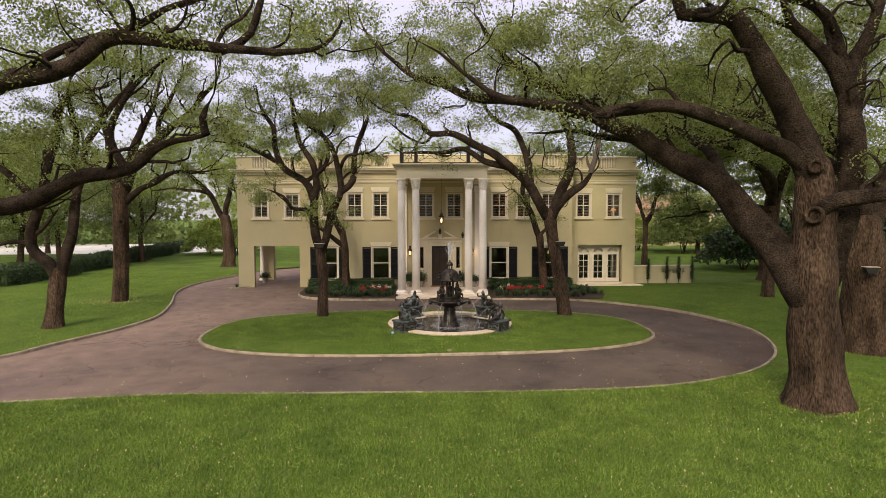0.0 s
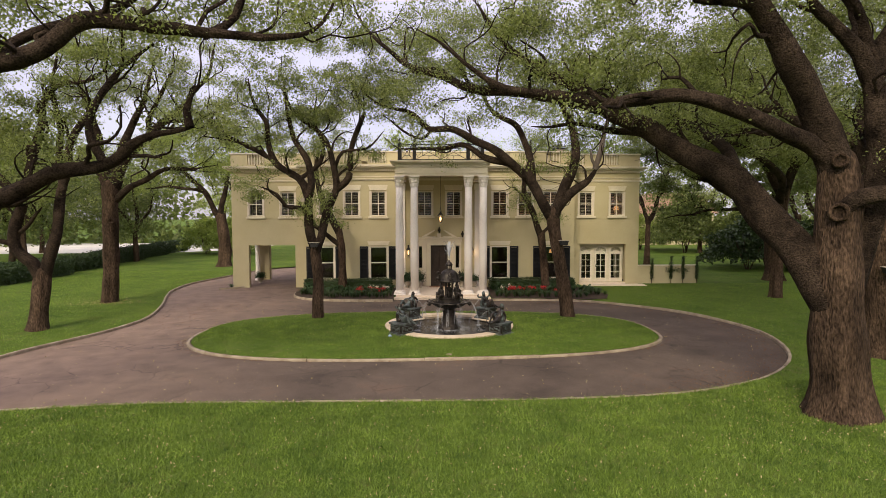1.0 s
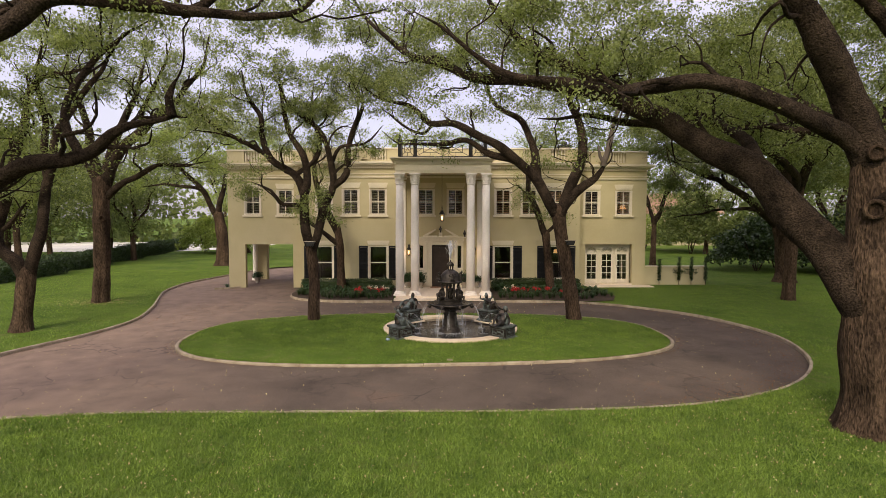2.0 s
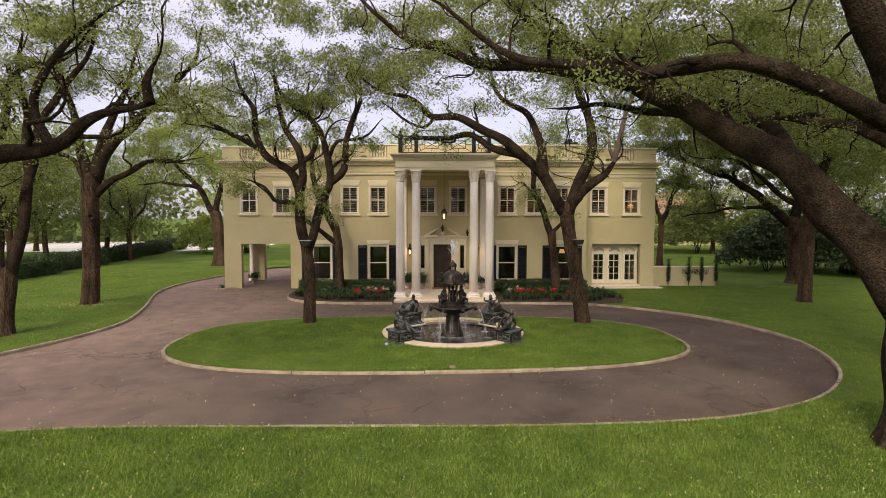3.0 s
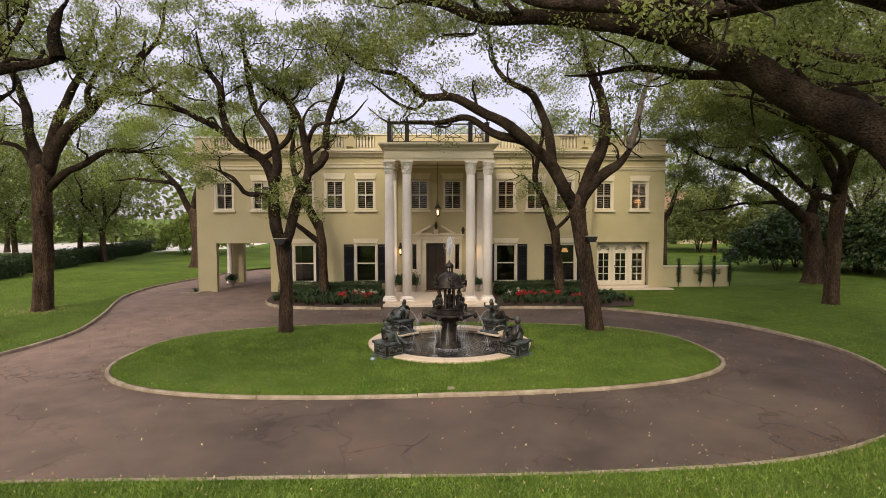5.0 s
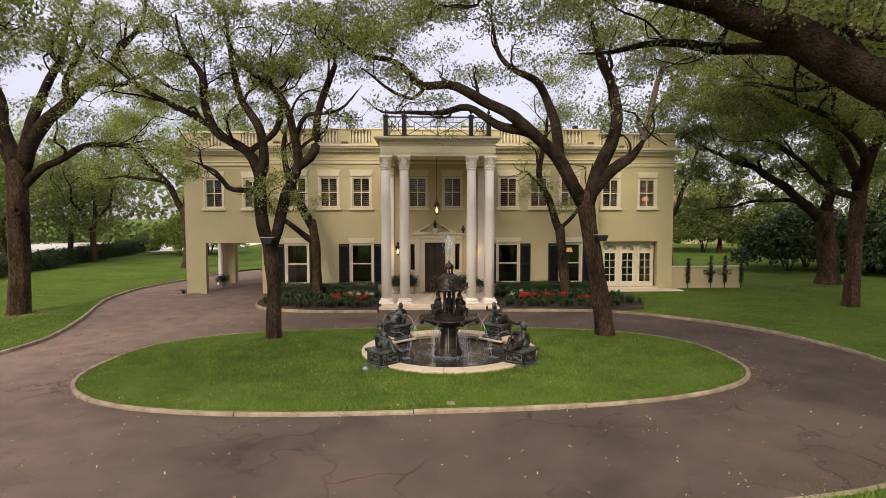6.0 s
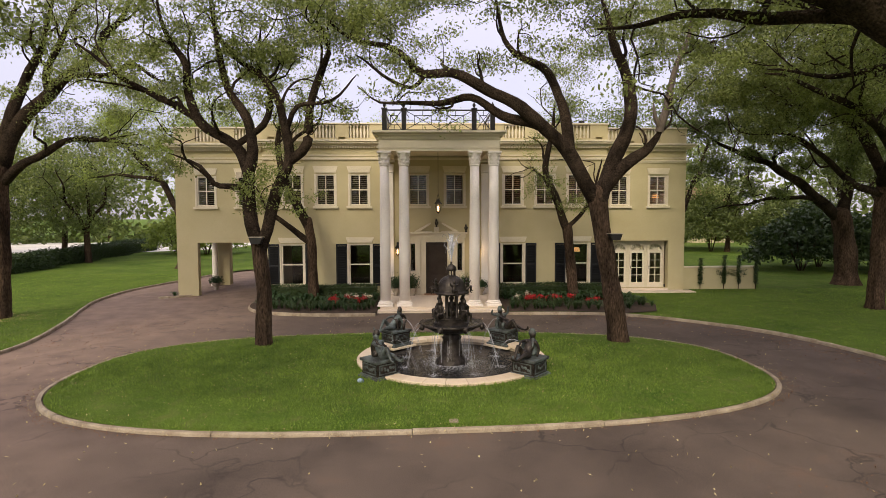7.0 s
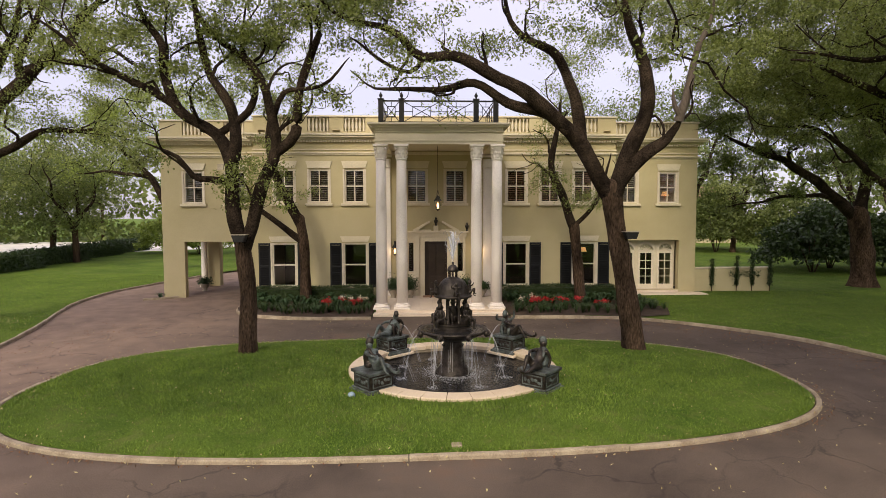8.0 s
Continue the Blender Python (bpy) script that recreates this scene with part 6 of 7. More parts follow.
RECLINE = (
    ([(0.0, 0, 0.11), (-0.14, 0, 0.22), (-0.26, 0, 0.36), (-0.34, 0, 0.47), (-0.37, 0, 0.54)], (0.155, 0.13, 0.145, 0.115, 0.05)),
    ([(-0.3, -0.15, 0.45), (-0.33, 0, 0.46), (-0.3, 0.15, 0.45)], (0.065, 0.075, 0.065)),
    ([(-0.38, 0, 0.56), (-0.4, 0, 0.64), (-0.4, 0, 0.71)], (0.075, 0.105, 0.08)),
    ([(0.0, 0.09, 0.1), (0.3, 0.12, 0.13), (0.56, 0.1, 0.06), (0.74, 0.08, 0.05)], (0.11, 0.08, 0.05, 0.03)),
    ([(0.0, -0.09, 0.1), (0.24, -0.1, 0.36), (0.3, -0.1, 0.34), (0.48, -0.09, 0.04), (0.58, -0.09, 0.03)], (0.11, 0.075, 0.07, 0.045, 0.03)),
    ([(-0.3, 0.17, 0.45), (-0.36, 0.24, 0.24), (-0.3, 0.22, 0.04)], (0.06, 0.045, 0.035)),
    ([(-0.3, -0.17, 0.45), (-0.1, -0.24, 0.44), (0.1, -0.16, 0.4)], (0.06, 0.045, 0.035)),
    ([(0.7, 0.08, 0.05), (0.84, 0.06, 0.12), (0.86, 0.02, 0.24)], (0.04, 0.05, 0.015)))


def figure(at, size, yaw, limbs, material, label, group=""):
    """A cast bronze figure, its limbs fused into one body."""
    v, f = joined([closed_tube(p, r) for p, r in limbs])
    m = np.array(Matrix.Rotation(radians(yaw), 3, "Z"))
    ob = arrays("statue", (v * size) @ m.T + np.array(at), f, material)
    fuse = ob.modifiers.new("fuse", "REMESH")
    fuse.mode, fuse.voxel_size, fuse.use_smooth_shade = "VOXEL", 0.02 * size + 0.002, True
    return tagged(ob, label, "statue", group)


for k in range(4):
    a = radians(45 + 90 * k)
    figure((FX + 0.40 * math.cos(a), FY + 0.40 * math.sin(a), 1.2), 0.5, 45 + 90 * k, SIT, BRONZE, "small dark bronze seated figure on the fountain's drum", "figures round the drum")
for k in range(4):
    a = radians(90 * k + 8)
    figure((FX + 0.38 * math.cos(a), FY + 0.38 * math.sin(a), 1.83), 0.34, 90 * k + 8, PERCH, BRONZE, "small bronze putto perched on the dome's rim", "putti on the dome")
figure((FX, FY, 1.2), 0.58, -80, SIT, BRONZE, "dark bronze figure sitting inside the little temple")

PEDESTALS = ((-0.84, 18.92), (2.48, 18.86), (-0.66, 22.0), (2.36, 21.95))
for k, (x, y) in enumerate(PEDESTALS):
    out = math.degrees(math.atan2(y - FY, x - FX))
    ped = thing("pedestal", (x, y, 0.1), "square bronze pedestal with verdigris and relief panels", "pedestal", "pedestals round the pool")
    m = Matrix.Translation((x, y, 0.02)) @ Matrix.Rotation(radians(out), 4, "Z") @ Matrix.Diagonal((0.88, 0.88, 0.96, 1))
    for name, rows, soft in (("footing", [(-0.47, 0.47, -0.47, 0.47, 0.06, 0.115)], 0.01), ("plinth", [(-0.40, 0.40, -0.40, 0.40, 0.116, 0.17)], 0.01), ("body", [(-0.32, 0.32, -0.32, 0.32, 0.17, 0.50)], 0.01), ("moulding", [(-0.36, 0.36, -0.36, 0.36, 0.171, 0.21)], 0.012), ("top_slab", [(-0.37, 0.37, -0.37, 0.37, 0.50, 0.565)], 0.012)):
        bm = boxes(*rows, soft=soft)
        bmesh.ops.transform(bm, matrix=m, verts=bm.verts)
        part(name, bm, {"footing": STONE, "body": BRONZE}.get(name, VERDIGRIS), ped, "pale stone footing" if name == "footing" else "")
    for q in range(4):
        bm = boxes((0.321, 0.335, -0.26, 0.26, 0.24, 0.265), (0.321, 0.335, -0.26, 0.26, 0.44, 0.465), (0.321, 0.335, -0.26, -0.235, 0.265, 0.44), (0.321, 0.335, 0.235, 0.26, 0.265, 0.44))
        for s in range(5):
            blob(bm, (0.322, -0.18 + s * 0.09, 0.35 + 0.03 * math.sin(2 * s + q)), (0.02, 0.04, 0.055), (20 * s, 0, 0), 1)
        bmesh.ops.transform(bm, matrix=m @ Matrix.Rotation(radians(90 * q), 4, "Z"), verts=bm.verts)
        part("relief_panel", bm, VERDIGRIS, ped)
    for s in (-1, 1):
        p = m @ Vector((0.0, s * 0.17, 0.56))
        lying = (s > 0) == (k % 2 == 0)
        figure(p, 0.72 if lying else 0.66, out + (s * 90 if lying else s * 35 + 180), RECLINE if lying else (PERCH if k == 3 else SIT), VERDIGRIS if s > 0 else BRONZE, "bronze figure with green patina lounging on a pedestal", "figures on the pedestals")
    inward = Vector((FX - x, FY - y, 0)).normalized()
    tubes = []
    for j in range(2):
        p0 = Vector((x, y, 0.86)) + inward * 0.3
        tubes.append(tube([p0 + inward * (0.75 + 0.06 * j) * t + Vector((0, 0, 0.35 * t - 1.15 * t * t)) for t in np.linspace(0, 1, 9)], np.full(9, 0.0035), 5))
    v, f = joined(tubes)
    tagged(arrays("water_stream", v, f, SPRAY, fountain, "arching thin water stream"), kind="stuff")

# ---- planted beds ----
def bed(name, outline, label):
    return tagged(part(name, filled([outline], 0.12), SOIL), label, "flower bed", kind="structure")


bed("soil_bed_1", [tuple(p) for p in bed_line] + [(-6.95, YC - 0.02), (-1.67, YC - 0.02)], "dark soil of the flower bed by the house")
bed("soil_bed_2", [(3.22, 27.15), (6.0, 27.0), (7.6, 26.6), (8.8, 26.9), (9.4, 28.4), (8.4, YC - 0.02), (3.22, YC - 0.02)], "dark soil of the flower bed by the house")


def hedge(x0, x1, y0, y1, z1, seed, label, per=900, leaf=(0.06, 0.035), z0=0.08, mat=None):
    rng = np.random.RandomState(seed)
    t = thing("hedge", ((x0 + x1) / 2, (y0 + y1) / 2, z0), label, "hedge")
    g = max(leaf)
    part("hedge_body", boxes((x0 + g, x1 - g, y0 + g, y1 - g, z0 - 0.02, z1 - g * 1.2)), mat or HEDGE, t)
    area = (x1 - x0) * (y1 - y0) + 2 * (z1 - z0) * (x1 - x0 + y1 - y0)
    n = int(area * per)
    side = rng.uniform(0, area, n)
    u, v, w = rng.uniform(0, 1, n), rng.uniform(0, 1, n), rng.uniform(0, 1, n)
    top = side < (x1 - x0) * (y1 - y0)
    ends = (~top) & (rng.uniform(0, 1, n) < (y1 - y0) / (x1 - x0 + y1 - y0))
    x = np.where(ends, np.where(w > 0.5, x0, x1), x0 + u * (x1 - x0))
    y = np.where(top | ends, y0 + v * (y1 - y0), np.where(w > 0.35, y0, y1))
    z = np.where(top, z1, z0 + rng.uniform(0, 1, n) * (z1 - z0))
    p = np.stack([x, y, z], 1) + rng.normal(size=(n, 3)) * g * 0.55
    p[:, 2] += g * 0.5 * np.sin(x * 2.1 + seed) * np.where(top, 1, 0)
    vv, ff = leaf_quads(p, rng, *leaf)
    tagged(arrays("leaves", vv, ff, mat or HEDGE, t, smooth=False), kind="stuff")


hedge(-6.75, -2.0, 30.55, 31.25, 0.66, 1, "clipped dark green box hedge under the windows")
hedge(3.5, 8.2, 30.55, 31.25, 0.66, 2, "clipped dark green box hedge under the windows")


def rosette(name, x, y, size, n, seed, mat, label, category, z=0.12, flowers=0, petal=None, width=0.25):
    """A clump of arching strap leaves, with or without blooms."""
    rng = np.random.RandomState(seed)
    t = thing(name, (x, y, z), label, category)
    vs, fs = [], []
    for k in range(n):
        a, reach, h = rng.uniform(0, 6.28), size * rng.uniform(0.35, 1), size * rng.uniform(0.55, 1.1)
        w = size * width * rng.uniform(0.6, 1) * 0.5
        c, s = math.cos(a), math.sin(a)
        b = len(vs) * 1
        for q, (rr, zz, ww) in enumerate(((0.03, 0, 0.4), (0.4, 0.75, 1.0), (0.8, 0.95, 0.75), (1.0, 0.7, 0.05))):
            vs += [(x + reach * rr * c - w * ww * s, y + reach * rr * s + w * ww * c, z + h * zz), (x + reach * rr * c + w * ww * s, y + reach * rr * s - w * ww * c, z + h * zz)]
        fs += [(b + 2 * q, b + 2 * q + 1, b + 2 * q + 3, b + 2 * q + 2) for q in range(3)]
    tagged(arrays("leaves", vs, fs, mat, t), kind="stuff")
    for k in range(flowers):
        px, py, pz = x + rng.normal() * size * 0.45, y + rng.normal() * size * 0.4, z + size * rng.uniform(0.75, 1.15)
        v, f = leaf_quads(np.array([px, py, pz]) + rng.normal(size=(42, 3)) * (0.055, 0.055, 0.04), rng, 0.06, 0.045)
        tagged(arrays("bloom", v, f, petal, t, "cluster of bright petals", smooth=False), kind="stuff")


rng = np.random.RandomState(8)
for side, (xa, xb) in enumerate(((-6.6, -1.85), (3.4, 9.1))):
    n = 26 if side == 0 else 30
    for k in range(n):
        x = xa + (xb - xa) * (k + rng.uniform(0, 1)) / n
        rosette("bed_plant", x, rng.uniform(28.7, 30.4), rng.uniform(0.3, 0.45), 20, 100 + 50 * side + k, PLANT, "dark green broad-leaved plant in the flower bed", "plant", width=0.35)
    for k in range(46):
        f = (k + rng.uniform(0, 1)) / 46
        x = xa + (xb - xa) * f
        edge = np.interp(x, bed_line[::-1, 0], bed_line[::-1, 1]) if side == 0 else np.interp(x, [3.22, 6.0, 7.6, 8.7], [27.1, 27.0, 26.7, 27.6])
        rosette("border_grass", x, edge + rng.uniform(0.3, 1.3), rng.uniform(0.26, 0.36), 34, 200 + 60 * side + k, HEDGE if k % 3 else PLANT, "tuft of dark liriope along the bed's edge", "plant", width=0.09)
for k, (x, y) in enumerate(((-3.55, 28.0), (-3.1, 28.3), (-2.6, 28.1), (-2.3, 28.4), (4.1, 28.3), (4.6, 28.1), (5.1, 28.3), (5.5, 28.0), (6.0, 28.2), (6.9, 27.9), (4.9, 28.5), (-3.3, 27.7))):
    rosette("flowering_plant", x, y + 0.55, 0.31, 16, 400 + k, PLANT, "low plant with bright red blooms in the bed", "flowers", flowers=3, petal=PETAL, width=0.3)
for k, (x, y) in enumerate(((-2.85, 28.5), (-2.1, 28.6), (3.75, 28.4), (4.35, 28.7))):
    rosette("flowering_plant", x, y + 0.55, 0.34, 14, 450 + k, PLANT, "low plant with creamy white blooms", "flowers", flowers=2, petal=PETAL_WHITE, width=0.3)


def potted(x, y, z, h, seed, label="stone urn planter with a leafy shrub by the door"):
    t = thing("potted_plant", (x, y, z), label, "plant")
    part("pot", lathe(bmesh.new(), [(0.12, z), (0.13, z + 0.03), (0.08, z + 0.07), (0.17, z + 0.2), (0.2, z + 0.32), (0.215, z + 0.33), (0.215, z + 0.36), (0.18, z + 0.36), (0.16, z + 0.3)], x, y, 20), POT, t, "", True)
    rng = np.random.RandomState(seed)
    p = np.array([x, y, z + 0.36 + h * 0.4]) + rng.normal(size=(900, 3)) * (0.14, 0.14, h * 0.28)
    p[:, 2] = np.maximum(p[:, 2], z + 0.34)
    v, f = leaf_quads(p, rng, 0.1, 0.035)
    tagged(arrays("leaves", v, f, PLANT, t, smooth=False), kind="stuff")


potted(-0.42, YC - 0.55, 0.19, 0.55, 31)
potted(-1.12, YC - 0.5, 0.19, 0.5, 32)
potted(1.95, YC - 0.55, 0.19, 0.5, 33)
potted(2.62, YC - 0.45, 0.19, 0.3, 34)
potted(-10.45, 34.9, 0.0, 0.3, 35, "dark pot with a leafy plant under the carport")
rosette("corner_plant", -11.3, 32.2, 0.3, 16, 470, PLANT, "small weed at the carport's corner", "plant", z=0.0)
part("corner_kerb", kerb_section(np.array([(-11.9, 31.9), (-11.5, 32.05), (-11.0, 32.35), (-10.7, 32.6)]), 0.12, -0.05, 0.09), KERB)
tagged(bpy.data.objects["corner_kerb"], "short curved kerb at the carport corner", "kerb", kind="structure")

# ---- garden wall with trained vines, paving by the french doors ----
gw = thing("garden_wall", (14.5, 33.2, 0), "low cream stucco garden wall", "wall")
part("wall", boxes((12.575, 16.35, 33.1, 33.32, 0.0, 1.14), soft=0.01), STUCCO, gw)
part("coping", boxes((12.575, 16.39, 33.06, 33.36, 1.14, 1.2), soft=0.012), TRIM, gw)
for k, x in enumerate((13.55, 14.72, 15.45, 16.3)):
    t = thing("vine", (x, 33.0, 0.085), "narrow upright evergreen vine trained up the garden wall", "vine", "vines on the garden wall")
    rng = np.random.RandomState(60 + k)
    part("stem", rod(bmesh.new(), (x, 33.02, 0.05), (x + 0.03, 33.02, 1.5), 0.02, 0.008), BARK, t)
    p = np.stack([x + rng.normal(size=900) * 0.055, 33.0 + rng.normal(size=900) * 0.05, rng.uniform(0.35, 1.75 if k else 1.6, 900) ** 1.0], 1)
    if k in (1, 2):
        for s in (-1, 1):
            p = np.vstack([p, np.stack([x + s * rng.uniform(0, 0.4, 90), 33.0 + rng.normal(size=90) * 0.03, 0.75 + rng.uniform(0, 0.3, 90)], 1)])
    v, f = leaf_quads(p, rng, 0.07, 0.035)
    tagged(arrays("leaves", v, f, HEDGE, t, smooth=False), kind="stuff")
pav = thing("paving", (10.5, 32.3, 0.09), "pale stone paving before the french doors", "paving", kind="structure")
for k in range(3):
    part("slab", boxes((9.1 + k * 1.25, 10.32 + k * 1.25, 31.9, YW - 0.03, 0.06, 0.115 + 0.004 * k), soft=0.01), PORCH, pav)

# ---- side hedge, distant street and woods ----
for k in range(5):
    y0 = 33 + k * 7.0
    hedge(-26.6 - 0.14 * (y0 - 33), -25.2 - 0.14 * (y0 - 33), y0, y0 + 6.98, 1.2, 80 + k, "long clipped dark hedge along the side lawn", per=170, leaf=(0.16, 0.09))
PALE = surface("pale_street", (0.5, 0.47, 0.4), (0.68, 0.64, 0.56), 0.9, 0.2, 10, 0.1)
tagged(part("street", filled([[(-160, 54), (-29.5, 64), (-22, 70), (-22, 88), (-160, 84)]], 0.10), PALE), "pale sunlit street beyond the hedge", "street", kind="structure")
rng = np.random.RandomState(77)
n = 46000
# the ring also closes behind the camera, added unseen against sky reflections
a = np.radians(rng.uniform(-180, 180, n))
d = rng.uniform(97, 118, n)
x, y = d * np.sin(a), d * np.cos(a)
h = 15 + 5 * np.sin(a * 23) * np.sin(a * 41 + 1) + 2.5 * np.sin(a * 90)
z = h * rng.uniform(0.0, 1, n) ** 1.5
v, f = leaf_quads(np.stack([x, y, z], 1), rng, 1.25, 0.75)
tagged(arrays("far_woods", v, f, LEAF_FAR_SHADED, None, "hazy belt of distant woods round the grounds", smooth=False), category="woods", kind="stuff")
# dark understorey to the side beyond the lawn oaks
for k, (x, y, w, h) in enumerate(((24.5, 41.5, 3.2, 4.4), (29.0, 39.0, 3.2, 5.0), (34.0, 36.5, 3.4, 5.0), (38.5, 33.0, 3.4, 5.2), (31.0, 31.5, 2.8, 4.0), (41, 28, 3.6, 5.0))):
    shrub(x, y, w, w * 0.8, h, 120 + k, HEDGE, "dense dark evergreen shrub beneath the trees", leaf=(0.3, 0.17))
ROOF_TILE = surface("clay_roof_tile", (0.30, 0.17, 0.12), (0.46, 0.29, 0.21), 0.85, 2.0, 30, 0.4)
nb = thing("neighbour_house", (33, 80, 0), "distant clay-tiled house half hidden by trees", "house")
part("wall", boxes((29, 41, 78, 86, 0, 4.6)), STUCCO, nb)
bm = bmesh.new()
prism(bm, [(28.4, 4.6), (41.6, 4.6), (38.5, 7.4), (31.5, 7.4)], 77.6, 86.4)
part("roof", bm, ROOF_TILE, nb)

# ---- lights strapped to trunks, a glass globe in the grass ----
def trunk_light(x, y, z, yaw, label):
    t = thing("tree_floodlight", (x, y, z), label, "floodlight")
    m = Matrix.Translation((x, y, z)) @ Matrix.Rotation(radians(yaw), 4, "Z")
    bm = bmesh.new()
    prism(bm, [(-0.17, 0.08), (0.17, 0.08), (0.11, -0.09), (-0.11, -0.09)], -0.14, 0.1)
    bmesh.ops.transform(bm, matrix=m, verts=bm.verts)
    part("housing", bm, IRON, t)
    bm = boxes((-0.19, 0.19, -0.16, 0.1, 0.081, 0.1))
    bmesh.ops.transform(bm, matrix=m, verts=bm.verts)
    part("lens", bm, POT, t)
    bm = boxes((-0.03, 0.03, 0.1, 0.22, -0.05, 0.03))
    bmesh.ops.transform(bm, matrix=m, verts=bm.verts)
    part("bracket", bm, IRON, t)


trunk_light(5.36, 21.72, 3.1, 0, "dark metal floodlight fixed to an oak trunk")
trunk_light(-4.34, 21.72, 3.05, 0, "dark metal floodlight fixed to an oak trunk")
trunk_light(12.85, 15.25, 2.62, -15, "dark metal floodlight fixed to a thick oak trunk")
tagged(part("plaque", boxes((-4.82, -4.68, 21.66, 21.70, 4.72, 4.86)), POT), "small pale metal tag nailed to an oak limb", "tag")
globe = thing("garden_globe", (-1.22, 18.45, 0.1), "small blue-grey glass globe lying in the grass", "ornament")
part("ball", blob(bmesh.new(), (-1.22, 18.45, 0.17), (0.075, 0.075, 0.075), sub=3), GLOBE, globe, "", True)
part("foot", lathe(bmesh.new(), [(0.05, 0.09), (0.04, 0.12)], -1.22, 18.45, 12), IRON, globe)
bx = thing("drain_cover", (0.66, 16.2, 0.13), "small tan irrigation cover by the kerb", "cover")
part("lid", boxes((0.58, 0.74, 16.2, 16.34, 0.07, 0.125), soft=0.01), KERB, bx)

# ---- grass and fallen leaves ----
def inside(p, loop):
    """Which points lie inside a closed outline."""
    q = np.asarray(loop)
    r = np.roll(q, -1, axis=0)
    hit = np.zeros(len(p), bool)
    for (xa, ya), (xb, yb) in zip(q, r):
        if ya == yb:
            continue
        c = ((ya > p[:, 1]) != (yb > p[:, 1])) & (p[:, 0] < (xb - xa) * (p[:, 1] - ya) / (yb - ya) + xa)
        hit ^= c
    return hit


def scatter(x0, x1, y0, y1, n, rng, where):
    p = np.stack([rng.uniform(x0, x1, n), rng.uniform(y0, y1, n)], 1)
    if where == "island":
        p = p[inside(p, island_line * 0.985 + 0.015 * ic)]
        return p[np.hypot(p[:, 0] - FX, p[:, 1] - FY) > 2.34]
    return p[~inside(p, drive_loop)]


def blades(name, label, p, z, height, width, rng):
    n = len(p)
    a = rng.uniform(0, 6.28, n)
    side = np.stack([np.cos(a), np.sin(a), np.zeros(n)], 1) * (width * rng.uniform(0.6, 1.3, n))[:, None]
    base = np.column_stack([p, np.broadcast_to(z, n)])
    tip = base + np.column_stack([rng.normal(size=(n, 2)) * height * 0.55, height * rng.uniform(0.5, 1.15, n)])
    v = np.stack([base - side, base + side, tip], 1).reshape(-1, 3)
    tagged(arrays(name, v, np.arange(3 * n).reshape(-1, 3), BLADE, None, label, smooth=False), category="grass", kind="stuff")


def island_height(p):
    f = np.hypot((p[:, 0] - ic[0]) / ISLAND[2], (p[:, 1] - ic[1]) / ISLAND[3])
    return np.interp(f, [0, 0.6, 0.8, 0.95, 1.05], [0.155, 0.155, 0.14, 0.09, 0.068])


rng = np.random.RandomState(91)
blades("grass", "short green blades of the front lawn", scatter(-11, 12, 5.5, 13.5, 275000, rng, "lawn"), GRASS_Z - 0.005, 0.07, 0.009, rng)
p = scatter(-8.2, 8.3, 15.6, 23.9, 180000, rng, "island")
blades("grass", "short green blades of the island lawn", p, island_height(p) - 0.005, 0.07, 0.0095, rng)
p = scatter(-24, -11, 14, 42, 75000, rng, "lawn")
blades("grass", "short green blades of the side lawn", p, GRASS_Z - 0.005, 0.06, 0.011, rng)
p = scatter(7.5, 24, 10.5, 33, 95000, rng, "lawn")
blades("grass", "short green blades of the side lawn", p[~((p[:, 0] < 12.6) & (p[:, 1] > 31.8)) & ~((p[:, 0] < 8.9) & (p[:, 1] > 26.5))], GRASS_Z - 0.005, 0.055, 0.010, rng)


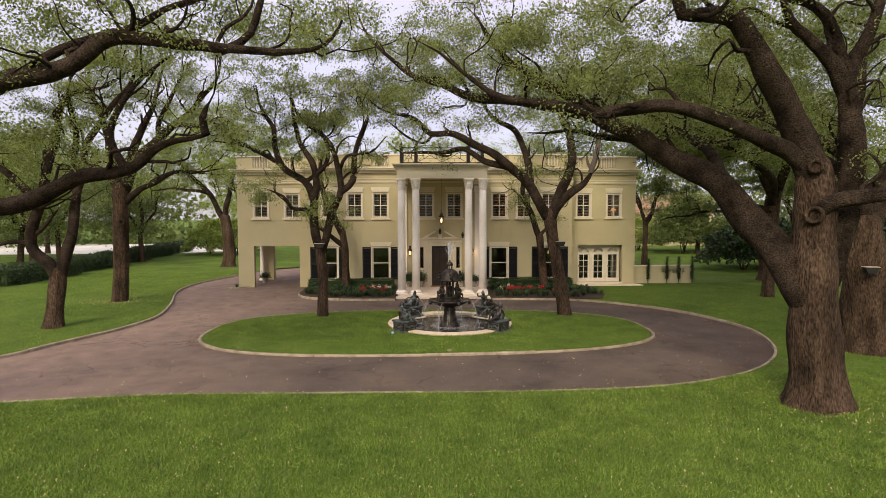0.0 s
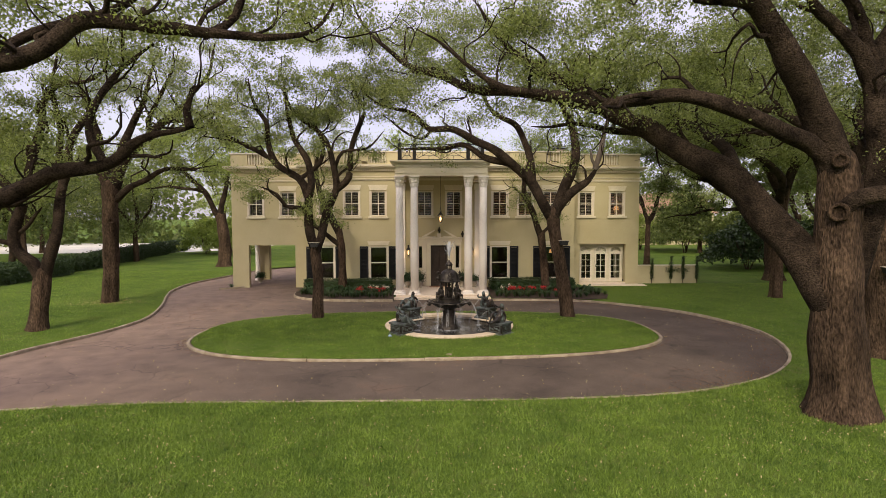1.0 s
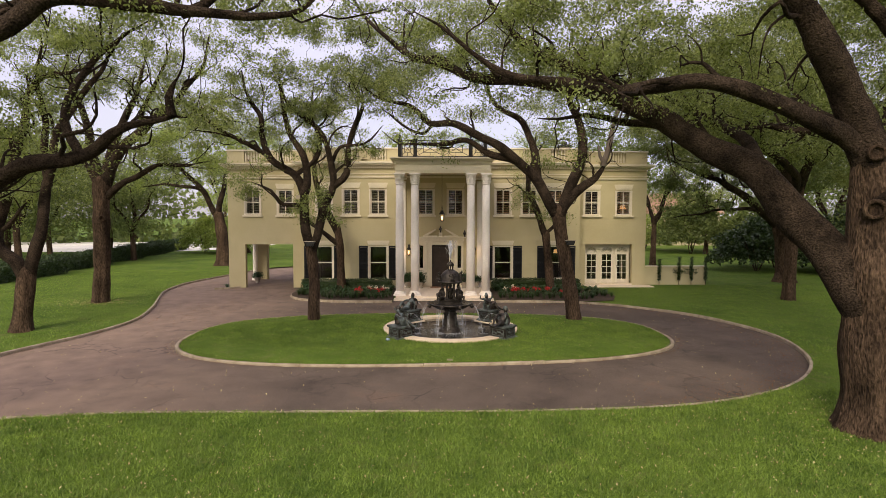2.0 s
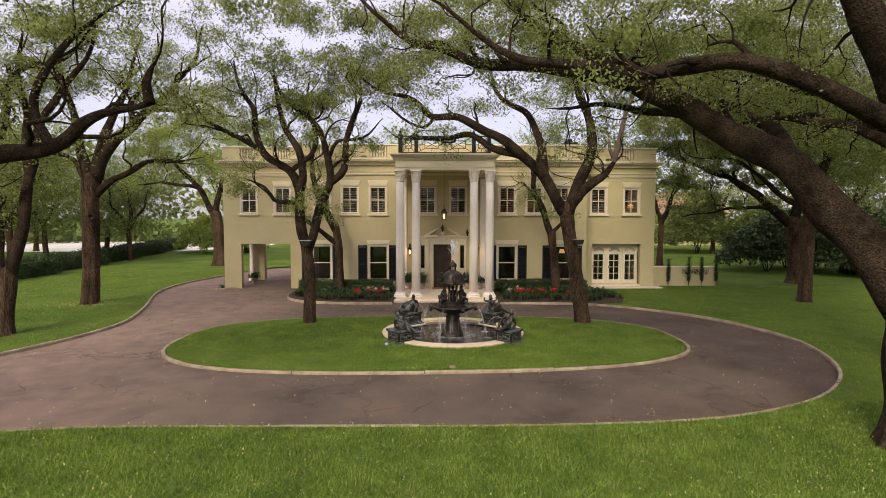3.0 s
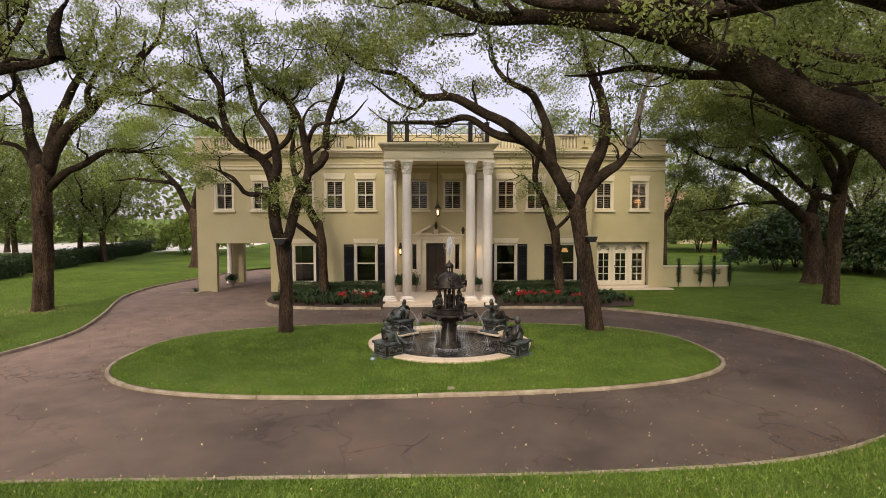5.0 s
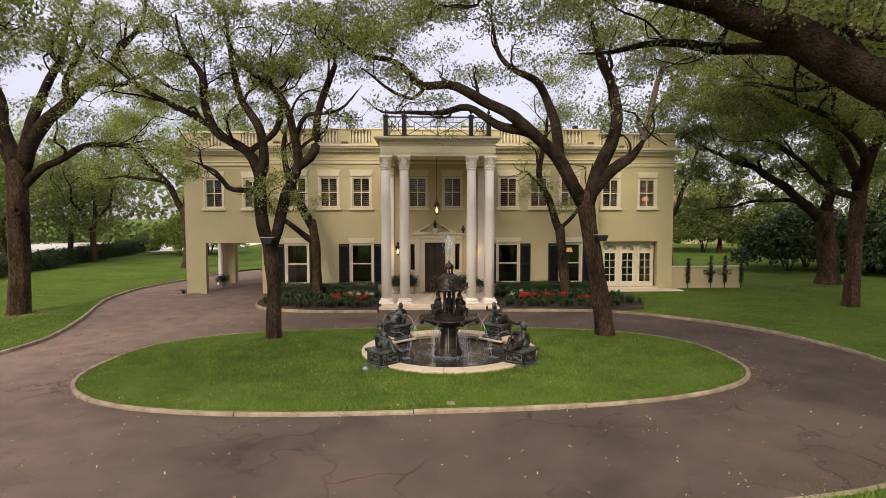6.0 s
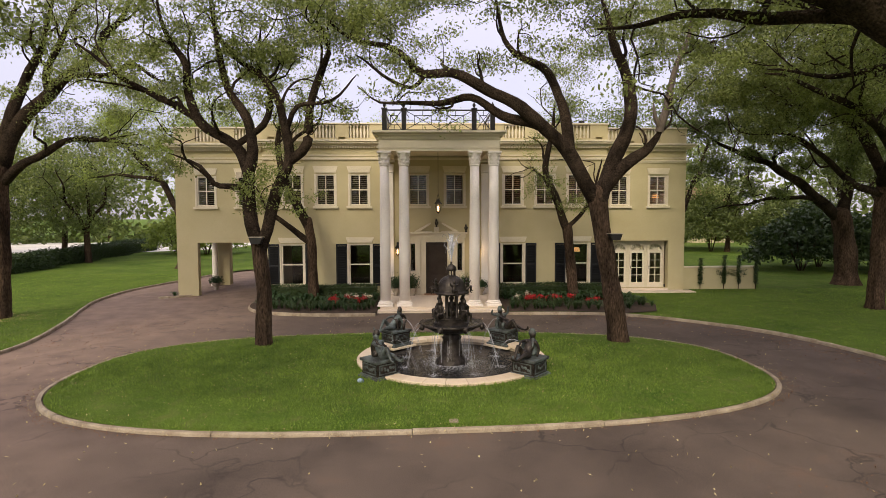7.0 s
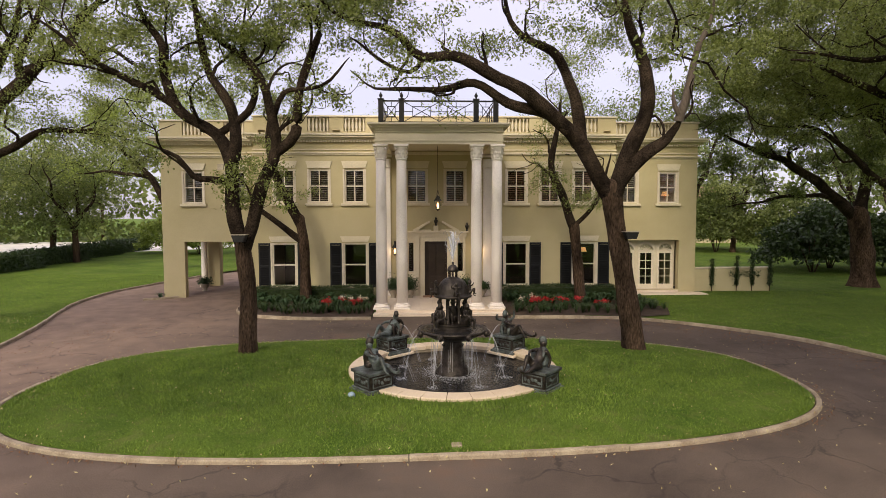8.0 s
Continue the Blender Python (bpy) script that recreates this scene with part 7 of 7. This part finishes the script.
def litter(label, p, z, size, mat=STRAW):
    v, f = leaf_quads(np.column_stack([p, np.broadcast_to(z, len(p)) + rng.uniform(0.0, 0.02, len(p))]), rng, size, size * 0.5, up=5)
    tagged(arrays("fallen_leaves", v, f, mat, None, label, smooth=False), category="leaves", kind="stuff")


litter("pale dry leaves scattered over the front lawn", scatter(-11, 12, 6, 13, 3000, rng, "lawn"), GRASS_Z + 0.035, 0.045)
p = scatter(-8, 8, 15.7, 23.7, 1000, rng, "island")
litter("pale dry leaves scattered over the island lawn", p, island_height(p) + 0.035, 0.045)
p = np.stack([rng.uniform(-12, 12, 900), rng.uniform(12.3, 27, 900)], 1)
p = p[inside(p, drive_loop) & ~inside(p, island_line)]
litter("pale dry leaves scattered over the asphalt", p, 0.006, 0.055)
p = np.concatenate([np.array(island_line)[rng.randint(0, len(island_line), 700)] * 1.0 + rng.normal(size=(700, 2)) * 0.12 + (0, -0.12), right_line[rng.randint(45, len(right_line), 500)] + rng.normal(size=(500, 2)) * 0.14])
litter("dry leaves gathered along the kerbs", p, 0.09, 0.04)
p = np.concatenate([np.array([-15.2, 26.7]) + rng.normal(size=(500, 2)) * (0.9, 0.6), np.array([8.6, 11.0]) + rng.normal(size=(260, 2)) * 0.8, np.array([-4.3, 22.0]) + rng.normal(size=(120, 2)) * 0.4, np.array([5.65, 22.0]) + rng.normal(size=(120, 2)) * 0.4])
litter("dry leaves lying round the oak trunks", p, 0.12, 0.06)
bend = right_line[(right_line[:, 0] > 5) & (right_line[:, 1] > 12.4)]
drift = bend[rng.randint(0, len(bend), 2600)]
drift = drift + (np.array([2.0, 19.5]) - drift) * (0.015 + np.abs(rng.normal(size=(2600, 1))) * 0.07) + rng.normal(size=(2600, 2)) * 0.08
foot = np.array(island_line)[rng.randint(0, len(island_line), 1100)]
foot = foot + (foot - ic) * (0.018 + np.abs(rng.normal(size=(1100, 1))) * 0.014)
side = np.array([-9.6, 24.6]) + rng.normal(size=(700, 2)) * (0.9, 1.6)
p = np.concatenate([drift, foot, side])
p = p[inside(p, drive_loop) & ~inside(p, island_line * 1.012 - 0.012 * ic)]
litter("brown leaves and crumbs drifted over the asphalt", p, 0.004, 0.042, BROWN_LEAF)
